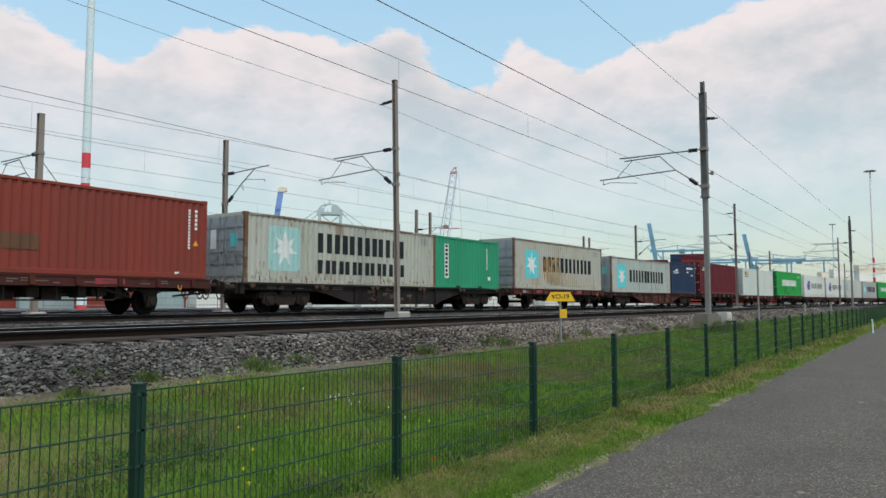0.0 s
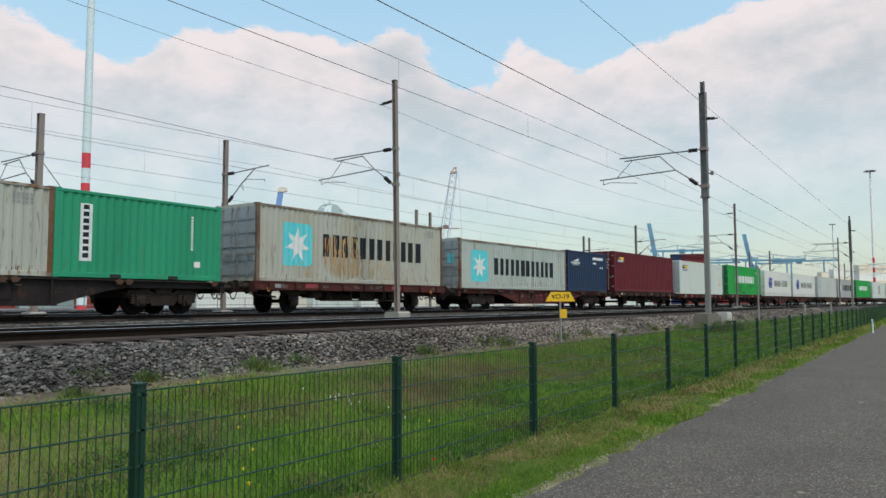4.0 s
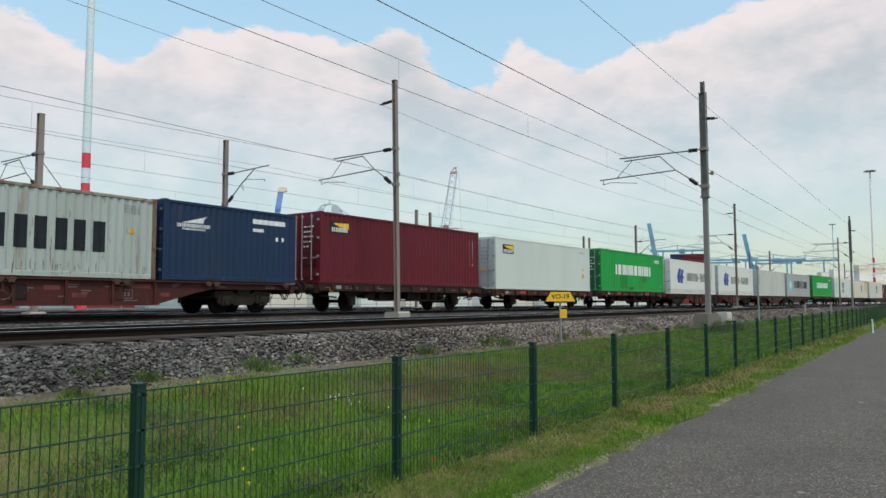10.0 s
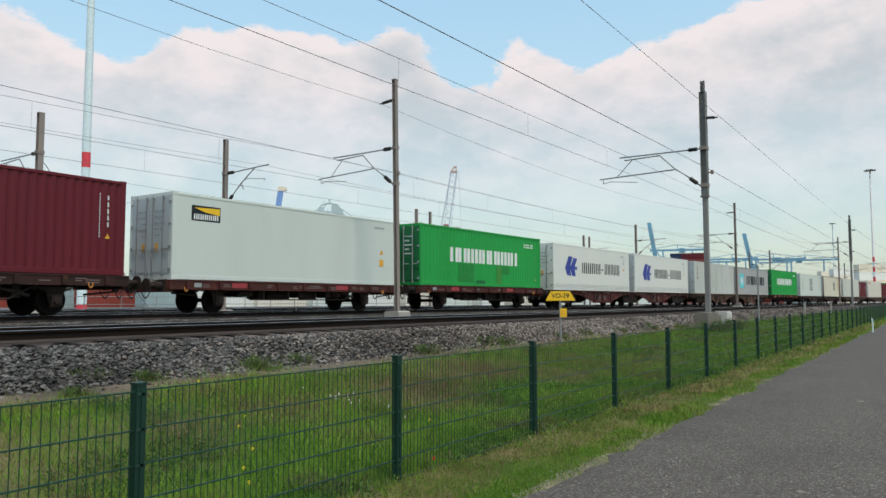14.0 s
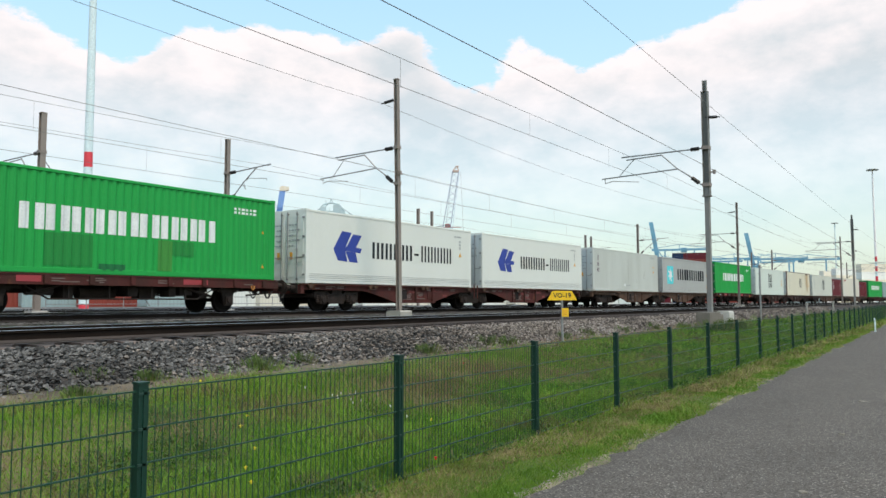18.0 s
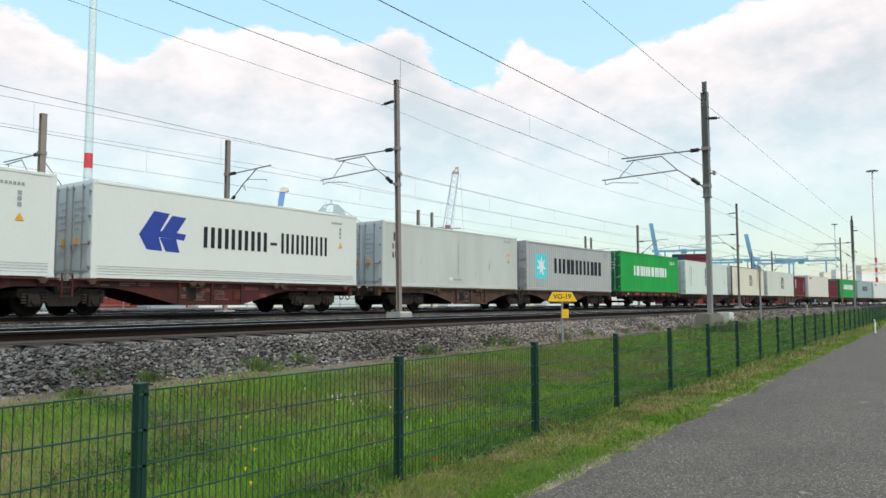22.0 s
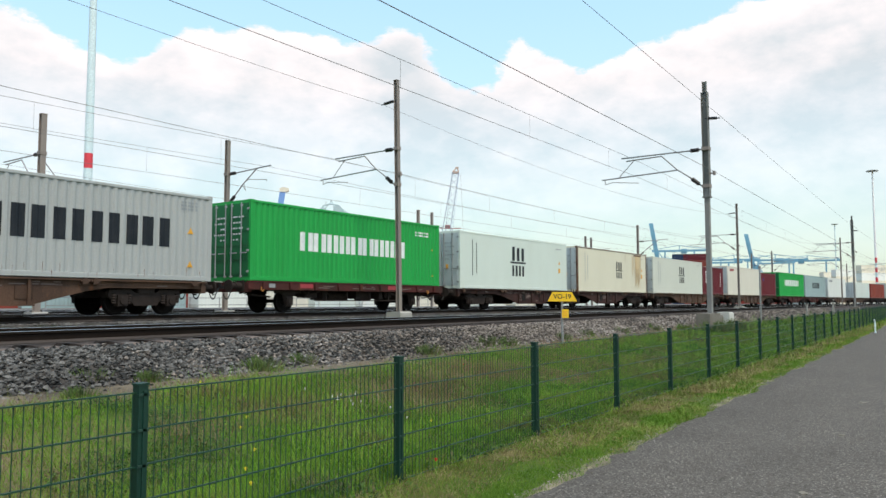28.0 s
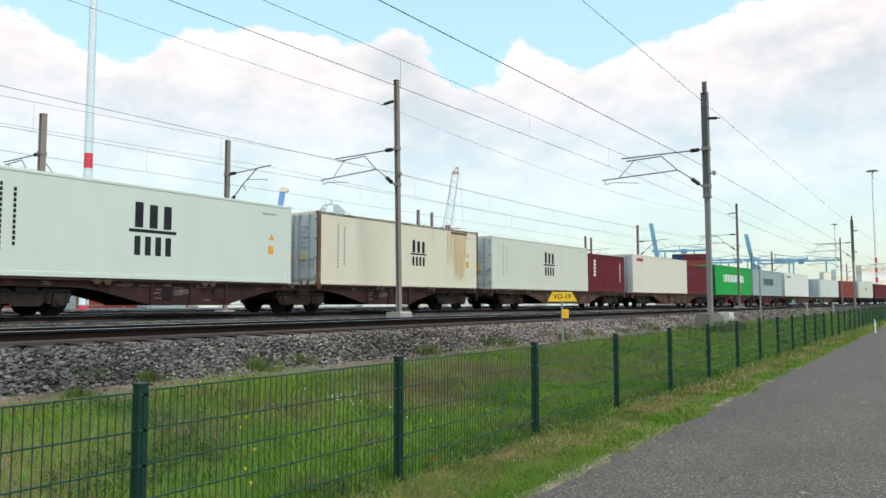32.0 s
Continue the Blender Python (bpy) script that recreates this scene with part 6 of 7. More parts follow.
# ---- wire-mesh fence ----
def fence():
    t = thing("fence", "dark green wire-mesh fence with square posts along the road", "fence")
    pitch, n0, n1, near = 2.52, -2, 60, (0, 6)
    top = 1.053
    post = Geo().box(-0.03, 0.03, -0.03, 0.03, -0.3, top).box(-0.036, 0.036, -0.036, 0.036, top, top + 0.012).mesh("post", M["fence_green"])
    clip = Geo().box(-0.032, 0.034, -0.037, -0.03, -0.007, 0.007).mesh("clip", M["clip"])
    bar = Geo().box(-0.004, 0.02, -0.037, -0.03, 0.02, 1.02).mesh("clamp_bar", M["fence_green"])
    upright, thin = [Geo().tube((0, 0, 0.03), (0, 0, 1.024), r, 5).mesh("upright_wire", M["fence_wire"]) for r in (0.0033, 0.0026)]
    px = [2.444 + pitch * i * 0.99858 + {0: 0.01, 1: -0.05, 2: -0.02}.get(i, 0.0) for i in range(n0, n1 + 1)]
    zs = [0.0026 * pitch * max(i, -1) for i in range(n0, n1 + 1)]
    g = Geo()
    for k, i in enumerate(range(n0, n1 + 1)):
        x, z = px[k], zs[k]
        h = heading(line_fence, x)
        p = part("post", post, None, t, at=pose(x, line_fence(x), z, rz=h))
        if i < 24:
            part("clamp_bar", bar, None, p)
            for c in (0.2, 0.4, 0.6, 0.8, 1.0):
                part("clip", clip, None, p, at=pose(0, 0, c))
        if k + 1 == len(px):
            break
        x2, z2 = px[k + 1], zs[k + 1]
        length = math.hypot(x2 - x, line_fence(x2) - line_fence(x))
        rod = cached(("rod_h", i < 20, round(length, 3)), lambda: Geo().box(0, length, -0.008, -0.002, -0.004, 0.004).box(0, length, 0.004, 0.01, -0.004, 0.004).mesh("cross_wire", M["fence_wire"]))
        for c in (0.03, 0.2, 0.4, 0.6, 0.8, 1.018):
            if i < 30 or c in (0.2, 0.6, 1.018):
                part("cross_wire", rod, None, t, at=pose(x, line_fence(x), z + c, rz=h))
        step = 0.05
        m = int(length / step)
        for q in range(1, m):
            xx, yy = x + (x2 - x) * q / m, line_fence(x) + (line_fence(x2) - line_fence(x)) * q / m
            if near[0] - 1 <= i < near[1] - 1:
                part("upright_wire", upright if i < 2 else thin, None, t, at=pose(xx, yy, z))
            elif i < 30:
                r = 0.0015 if i < 12 else 0.001
                g.box(xx - r, xx + r, yy - r, yy + r, z + 0.03, z + 1.022)
            elif q % 2 == 0:
                g.box(xx - 0.003, xx + 0.003, yy - 0.003, yy + 0.003, z + 0.03, z + 1.022)
    ob = part("mesh_wire", g, M["fence_wire"], t)
    ob["kind"] = "stuff"


fence()


# ---- track-side sign ----
def trackside_sign():
    t = thing("trackside_sign", "yellow trapezoid plate with black lettering on a grey post", "sign", at=pose(17.3, 9.03, 0.45, rz=-53))
    part("post", Geo().tube((0, 0, -0.3), (0, 0, 1.12), 0.03, 10), M["galvanised"], t)
    plate = part("plate", Geo().plate([(-0.38, 1.1), (0.38, 1.1), (0.25, 1.34), (-0.25, 1.34)], -0.05, -0.035), M["sign_yellow"], t)
    txt = bpy.data.curves.new("text", "FONT")
    txt.body, txt.size, txt.align_x, txt.align_y = "VO-19", 0.165, "CENTER", "CENTER"
    txt.offset = 0.003
    tmp = bpy.data.objects.new("text", txt)
    me = bpy.data.meshes.new_from_object(tmp)
    bpy.data.objects.remove(tmp)
    me.materials.clear()
    me.materials.append(M["black"])
    part("lettering", me, None, plate, "black lettering", at=pose(0.0, -0.054, 1.22, rx=90))
    small = part("small_plate", Geo().box(-0.01, 0.16, -0.045, -0.03, 0.68, 0.9), M["sign_yellow"], t, "small square yellow plate")
    g = Geo()
    for z in (0.72, 0.77, 0.82):
        g.box(0.02, 0.13, -0.049, -0.046, z, z + 0.02)
    part("lettering", g, M["amber_mark"], small)["kind"] = "stuff"


trackside_sign()

# ---- catenary masts ----
def ribbed(p, q, r=0.085):
    """A ribbed insulator between two points, one turned solid."""
    p, q = Vector(p), Vector(q)
    d = (q - p).normalized()
    a = d.orthogonal().normalized()
    b = d.cross(a)
    prof = [(0.0, 0.026), (0.2, 0.026)]
    for k in range(7):
        u = 0.22 + k * 0.085
        prof += [(u, 0.03), (u + 0.015, r), (u + 0.05, r), (u + 0.065, 0.03)]
    prof += [(0.84, 0.026), (1.0, 0.026)]
    n, v, f = 10, [], []
    for u, w in prof:
        c = p.lerp(q, u)
        v += [tuple(c + (a * math.cos(i * 0.6283) + b * math.sin(i * 0.6283)) * w) for i in range(n)]
    for k in range(len(prof) - 1):
        f += [(k * n + i, k * n + (i + 1) % n, (k + 1) * n + (i + 1) % n, (k + 1) * n + i) for i in range(n)]
    return Geo().add(v, f + [tuple(range(n - 1, -1, -1)), tuple(range((len(prof) - 1) * n, len(prof) * n))])


def cantilever(parent, z, s):
    """Insulated tubular bracket reaching out over a track (towards +y when s is 1)."""
    if s < 0:
        part("bracket_tube", Geo().tube((0, -0.75, z), (0, -3.3, z + 0.1), 0.03, 8), M["galvanised"], parent)
        part("stay_tube", Geo().line([(0, -0.7, z - 1.08), (0, -1.25, z - 0.62), (0, -2.25, z + 0.04)], 0.027, 8), M["galvanised"], parent)
        part("steady_arm", Geo().line([(0, -1.2, z - 0.66), (0, -1.45, z - 0.95), (0, -1.3, z - 0.55), (0, -1.7, z - 0.42), (0, -3.0, z - 0.56), (0, -3.0, z - 0.66)], 0.015, 6), M["galvanised"], parent)
        for y0, z0, y1, z1 in ((-0.15, 0.0, -0.75, 0.0), (-0.2, -1.5, -0.7, -1.08)):
            part("insulator", ribbed((0, y0, z + z0), (0, y1, z + z1)), M["insulator"], parent, "dark ribbed insulator")
        return None
    b = part("bracket_tube", Geo().tube((0, s * 0.75, z), (0, s * 3.62, z + 0.02), 0.03, 8), M["galvanised"], parent)
    part("stay_tube", Geo().line([(0, s * 0.7, z - 1.08), (0, s * 1.2, z - 0.72), (0, s * 1.85, z - 0.08), (0, s * 3.4, z - 0.12)], 0.027, 8), M["galvanised"], parent)
    part("register_tube", Geo().line([(0, s * 1.2, z - 0.74), (0, s * 4.55, z - 0.84)], 0.028, 8).line([(0, s * 3.05, z - 0.12), (0, s * 3.75, z - 0.8)], 0.016, 6), M["galvanised"], parent)
    part("steady_arm", Geo().line([(0, s * 4.4, z - 0.84), (0, s * 4.4, z - 1.05), (0, s * 4.05, z - 0.98), (0, s * 2.85, z - 1.12)], 0.015, 6), M["galvanised"], parent)
    for y0, z0, y1, z1 in ((0.15, 0.0, 0.75, 0.0), (0.2, -1.5, 0.7, -1.08)):
        g = ribbed((0, s * y0, z + z0), (0, s * y1, z + z1))
        part("insulator", g, M["insulator"], parent, "dark ribbed insulator")
    return b


def mast(x, y, top, reach, label, wide=0.24, thick=None, feeder=None, earth=None, found=1.0, hz=7.97, lean=(0.0, 0.0), ground=0.9):
    t = thing("catenary_mast", label, "catenary mast", "catenary masts", at=pose(x, y, 0, rx=lean[0], ry=lean[1]))
    w = wide / 2

    def beam(z0, z1, w):
        return Geo().beam(w, z0, z1)
    if thick:
        part("lower_post", Geo().box(-w * 0.8, w * 0.8, -w * 0.7, w * 0.7, ground - 0.2, thick + 0.4), M["mast_grey"], t)
        part("upper_post", beam(thick, top - 0.45, w), M["mast_sleeve"], t)
        part("collar", Geo().box(-w - 0.02, w + 0.02, -w - 0.03, w + 0.03, thick, thick + 0.06), M["mast_sleeve"], t)
        part("post_top", beam(top - 0.5, top, w * 0.62), M["mast_sleeve"], t)
    else:
        part("post", beam(ground - 0.2, top, w), M["mast"], t)
        part("post_cap", Geo().box(-w - 0.01, w + 0.01, -w - 0.01, w + 0.01, top, top + 0.03), M["mast"], t)
    part("foundation", Geo().run([(-0.38, ground - 0.45), (0.38, ground - 0.45), (0.38, ground + 0.2), (0.32, ground + 0.26), (-0.32, ground + 0.26), (-0.38, ground + 0.2)], -0.42 * found, 0.42 * found), M["concrete"] if not thick else M["dark_concrete"], t, "concrete foundation block")
    for sx in (-0.2, 0.2):
        for sy in (-0.2, 0.2):
            part("bolt", Geo().tube((sx, sy, ground + 0.26), (sx, sy, ground + 0.34), 0.02, 6), M["galvanised"], t)
    for s in reach:
        cantilever(t, hz, s)
        for q in (hz, hz - 1.52):
            part("bracket_plate", Geo().box(-w - 0.03, w + 0.03, -w - 0.02, w + 0.02, q - 0.07, q + 0.07), M["mast"], t)
    if feeder:
        fy, fz = feeder
        g = ribbed((0, 0, fz + 0.06), (0, fy, fz), 0.065)
        part("feeder_insulator", g, M["insulator"], t, "dark ribbed insulator")
    if earth:
        ey, ez = earth
        part("earth_clamp", Geo().tube((0, 0, ez), (0, ey, ez), 0.03, 6).box(-0.05, 0.05, ey - 0.05, ey + 0.05, ez - 0.08, ez + 0.08), M["mast"], t)
    return t


def mast_middle(x):
    return line_masts(x) - 3.84


def mast_near(x):
    return line_near(x) - 3.55


AX, BX = (-26.0, 23.78, 73.6, 122.0, 172.0, 222.0), (-19.0, 30.45, 88.0, 140.0, 190.0)
for x in AX:
    bent = x == AX[1]
    mast(x + (0.06 if bent else 0), mast_middle(x) - (0.08 if bent else 0), 10.86, (1,), "brown steel catenary mast with an insulated bracket over the train", 0.175, None, (0.85, 9.97), (-0.14, 6.88), 0.9, 7.97, lean=(-0.65, -0.45) if bent else (0, 0))
for x in BX:
    mast(x, mast_near(x), 10.5, (1,), "tall grey steel catenary mast with a thicker upper part", 0.25, 5.72, (-0.58, 8.91), (-0.3, 6.71), 1.0, 7.72, ground=0.76)
part("retaining_block", Geo().box(-0.8, 0.8, -0.25, 0.25, 0.2, 1.1), M["dark_concrete"], None, at=pose(29.2, 9.0, 0, rz=3))
tagged(bpy.data.objects["retaining_block"], "grey concrete kerb block beside a catenary mast", "concrete block")
part("marker_block", Geo().box(-0.38, 0.38, -0.25, 0.25, 0.3, 1.12, 0.05), M["pale_concrete"], None, at=pose(31.4, 9.0, 0, rz=3))
tagged(bpy.data.objects["marker_block"], "pale concrete block at the foot of a mast", "concrete block")
for x in (23.6, 76.4, 128.0, 180.0):
    mast(x, line_second(x) + 3.2, 9.7, (-1,), "dark steel catenary mast behind the train", 0.2, hz=8.0, found=0.8)
for x, y, top in ((15.4, 33.0, 9.7), (52.0, 41.3, 9.75), (85.6, 41.3, 9.75)):
    mast(x, y, top, (1,) if x < 20 else (-1,), "dark steel catenary mast in the yard", 0.24 if x < 20 else 0.22, hz=8.0, found=0.8)
for x, y, top in ((54.0, 41.3, 9.7), (87.2, 41.3, 9.7), (60.0, 50.0, 9.7), (121.0, 30.5, 9.0)):
    mast(x, y, top, (-1,), "slim dark catenary mast in the yard", 0.2, hz=7.2, found=0.8)
g = Geo().tube((0, 0, 0), (4.6, -1.2, -6.5), 0.02, 6)
tagged(part("guy_wire", g, M["wire"], at=pose(15.5, 32.9, 7.6)), "thin steel guy wire from a mast to the ground", "guy wire")


# ---- overhead wires ----
def run_wire(name, label, fn, supports, z, sag, r, stagger=0.0, drop=0.0):
    """A wire over its supports. drop: the height of the droppers' lower ends below (contact wire)."""
    pts = []
    for i, (a, b) in enumerate(zip(supports, supports[1:])):
        for k in range(10):
            u = k / 10
            x = a + (b - a) * u
            st = stagger * (1 - 2 * u) * (1 if i % 2 == 0 else -1)
            pts.append((x, fn(x) + st, z - sag * 4 * u * (1 - u)))
    x = supports[-1]
    pts.append((x, fn(x) + (stagger if (len(supports) - 1) % 2 == 0 else -stagger), z))
    g = Geo()
    n, v, f = 5, [], []
    for p in pts:
        v += [(p[0], p[1] + r * math.cos(q * 1.2566), p[2] + r * math.sin(q * 1.2566)) for q in range(n)]
    for i in range(len(pts) - 1):
        f += [(i * n + q, (i + 1) * n + q, (i + 1) * n + (q + 1) % n, i * n + (q + 1) % n) for q in range(n)]
    return tagged(part(name, g.add(v, f), M["wire"]), label, "overhead wire", "overhead wires")


def catenary(fn, supports, zm, zc, sag, droppers=(0.12, 0.26, 0.42, 0.58, 0.74, 0.88)):
    t = run_wire("messenger_wire", "thin dark messenger wire sagging between masts", fn, supports, zm, sag, 0.007, 0.15)
    run_wire("contact_wire", "taut dark contact wire above the track", fn, supports, zc, 0.02, 0.008, 0.25)
    for a, b in zip(supports, supports[1:]):
        for u in droppers:
            x = a + (b - a) * u
            z1 = zm - sag * 4 * u * (1 - u)
            part("dropper", Geo().tube((x, fn(x), zc), (x, fn(x), z1), 0.004, 4), M["wire"], t)


def knee(fn, x0, y0, slope):
    """Follows fn past x0; before it, a straight line of its own slope through (x0, y0)."""
    return lambda x: y0 + slope * (x - x0) if x < x0 else fn(x) + (y0 - fn(x0))


catenary(knee(line_near, 30.45, 12.72, 0.04), BX, 7.76, 6.99, 0.04, (0.1, 0.244, 0.388, 0.533, 0.677, 0.82, 0.96))
catenary(lambda x: line_masts(x), AX, 7.96, 6.82, 0.28)
catenary(lambda x: line_second(x), (-30.0, 23.6, 76.4, 128.0, 180.0), 8.0, 6.85, 0.28)
catenary(lambda x: 37.2 + bend(x, 45), (-40.0, 15.4, 52.0, 85.6, 140.0), 8.0, 6.85, 0.25)
run_wire("feeder_wire", "dark feeder wire hung beside the masts", knee(lambda x: mast_middle(x) + 0.85, 23.78, 20.84, 0.15), AX, 9.97, 0.93, 0.0072)
run_wire("feeder_wire", "dark feeder wire hung beside the masts", knee(lambda x: mast_near(x) - 0.58, 30.45, 8.6, 0.055), BX, 8.87, 0.05, 0.0075)
run_wire("earth_wire", "dark earth wire clipped to the masts", knee(lambda x: mast_middle(x) - 0.14, 23.78, 19.86, 0.07), AX, 6.88, 0.26, 0.008)
run_wire("earth_wire", "dark earth wire clipped to the masts", knee(lambda x: mast_near(x) - 0.3, 30.45, 9.02, 0.027), BX, 6.78, 0.0, 0.01)


def marker_posts():
    """Slim posts beside the track."""
    for x, y, h, r in ((38.3, 9.3, 2.75, 0.04), (57.5, 10.9, 0.85, 0.06), (66.0, 10.6, 1.0, 0.07)):
        t = thing("marker_post", "slim grey steel post beside the track" if h > 2 else "short pale marker post beside the track", "post", at=pose(x, y, 0.4))
        part("shaft", Geo().tube((0, 0, -0.2), (0, 0, h), r, 8), M["galvanised"] if h > 2 else M["concrete"], t)
        part("cap", Geo().box(-r * 2, r * 2, -r * 1.2, r * 1.2, h, h + 0.12), M["mast_grey"] if h > 2 else M["concrete"], t)


marker_posts()


# ---- the container terminal beyond the tracks ----
def bearing(az, d, z=0.86):
    """A place d metres from the camera along a bearing (degrees from +x)."""
    return (d * math.cos(radians(az)), d * math.sin(radians(az)), z)


B = {
    "white": material("tower_white", (0.66, 0.78, 0.8), 0.6, 0, (0.6, 0.73, 0.76), 0.3, 8, streak=8),
    "pale": material("tower_pale", (0.9, 0.86, 0.86), 0.6, 0, (0.85, 0.82, 0.82), 0.3, 8, streak=8),
    "band": material("tower_red", (0.7, 0.05, 0.07), 0.6, 0, (0.62, 0.045, 0.06), 0.4, 8),
    # The cranes' blues are paled to include distance haze; no haze is rendered.
    "hazed_crane_blue": material("hazed_crane_blue", (0.15, 0.36, 0.5), 0.6, 0, (0.18, 0.39, 0.52), 0.2, 6),
    "royal_blue": material("royal_blue", (0.16, 0.3, 0.62), 0.6, 0, (0.2, 0.35, 0.65), 0.2, 6),
    "boom_cream": material("boom_cream", (0.8, 0.72, 0.58), 0.7),
    "crane_pale": material("crane_pale", (0.42, 0.52, 0.54), 0.7, 0, (0.36, 0.46, 0.48), 0.2, 6),
    "lattice": material("lattice", (0.38, 0.44, 0.56), 0.7, 0, (0.34, 0.4, 0.5), 0.4, 6),
    "crane_red": material("crane_red", (0.4, 0.16, 0.14), 0.7),
    "head": material("boom_head", (0.55, 0.4, 0.33), 0.7),
    "shed": material("shed", (0.5, 0.5, 0.47), 0.8, 0, (0.44, 0.44, 0.4), 0.1, 3),
    "lamp_head": material("lamp_head", (0.45, 0.46, 0.46), 0.6),
}


def light_mast(az, d, h, label, first_band=14.3, band=1.45, r=0.375, body="white"):
    """A tall tapered floodlight mast, white with red bands low down."""
    x, y, z = bearing(az, d)
    t = thing("floodlight_mast", label, "floodlight mast", "floodlight masts of the terminal", at=Matrix.Translation((x, y, z)))
    rad = lambda q: r * (1 - 0.4 * q / h)
    part("shaft", Geo().tube((0, 0, first_band + band), (0, 0, h), rad(first_band), 28, rad(h)), B[body], t, "pale tapered steel shaft")
    q, k = first_band + band, 0
    while q > 0.01:
        lo = max(0.0, q - band)
        part("band", Geo().tube((0, 0, lo), (0, 0, q), rad(lo), 28, rad(q)), B["band"] if k % 2 == 0 else B["white"], t, "painted red band" if k % 2 == 0 else "painted white band")
        q, k = lo, k + 1
    g = Geo().tube((0, 0, h), (0, 0, h + 0.25), 0.9, 12).tube((0, 0, h + 0.25), (0, 0, h + 0.35), 1.55, 14)
    part("lamp_ring", g, B["lamp_head"], t)
    for i in range(8):
        a = i * math.pi / 4
        part("floodlight", Geo().box(-0.25, 0.25, -0.15, 0.15, -0.2, 0.1), B["lamp_head"], t, at=pose(1.4 * math.cos(a), 1.4 * math.sin(a), h + 0.2, rz=math.degrees(a)))


light_mast(62.12, 80.0, 44.0, "tall white floodlight mast with red bands near its foot", 13.75, 1.48, 0.46)
light_mast(6.5, 256.0, 39.5, "distant white floodlight mast with red bands", 12.3, body="pale")
light_mast(8.85, 440.0, 41.0, "far slim floodlight mast", 15.0)


def lattice_boom(az, d, z0, z1, lean, w, label, mat):
    """A latticed crane boom on a slewing cab."""
    x, y, z = bearing(az, d)
    t = thing("mobile_crane", label, "crane", "cranes of the port", at=pose(x, y, z, rz=az - 90))
    w2 = w / 2
    P4 = [(-w2, -w2), (w2, -w2), (w2, w2), (-w2, w2)]
    top = lambda q: lean * q / z1
    for px, py in P4:
        part("boom_chord", Geo().tube((px * 1.25, py, z0), (px * 0.85 + lean, py * 0.8, z1), 0.16, 6), mat, t)
    g, n = Geo(), 15
    for i in range(n):
        a, b = z0 + (z1 - z0) * i / n, z0 + (z1 - z0) * (i + 1) / n
        for (ax, ay), (bx, by) in zip(P4, P4[1:] + P4[:1]):
            g.tube((ax + top(a), ay, a), (bx + top(b), by, b), 0.09, 4)
    part("lattice_bracing", g, mat, t)
    part("boom_head", Geo().box(lean - w2 * 0.9, lean + w2 * 0.9, -0.9, 0.9, z1 - 0.3, z1 + 0.5).tube((lean - w2 * 0.8, 0, z1 + 0.4), (lean + 0.5, 0, z1 + 2.3), 0.26, 5).tube((lean + w2 * 0.9, 0, z1 + 0.4), (lean + 0.5, 0, z1 + 2.3), 0.26, 5).tube((lean - 0.1, 0, z1 + 2.2), (lean + 1.3, 0, z1 + 2.2), 0.35, 6), B["head"], t, "pale orange boom head")
    part("cab", Geo().box(-3, 3, -2, 2, 4, z0 + 1.5).box(-4, 4, -1.5, 1.5, 0, 4), B["crane_red"], t, "red crane housing")
    part("spreader_frame", Geo().box(0, 9, -0.3, 0.3, 32.3, 32.6).box(2, 4.2, -0.6, 0.6, 32.6, 33.9), B["crane_red"], t, "red steel frame")
    part("hoist_rope", Geo().tube((lean + w2 + 0.6, 0, z1), (lean + w2 + 2.2, 0, z0 + 4), 0.06, 4), M["wire"], t)
    return t


lattice_boom(36.75, 320.0, 16.0, 56.6, 6.6, 3.0, "distant blue latticed crane boom standing steeply", B["lattice"])


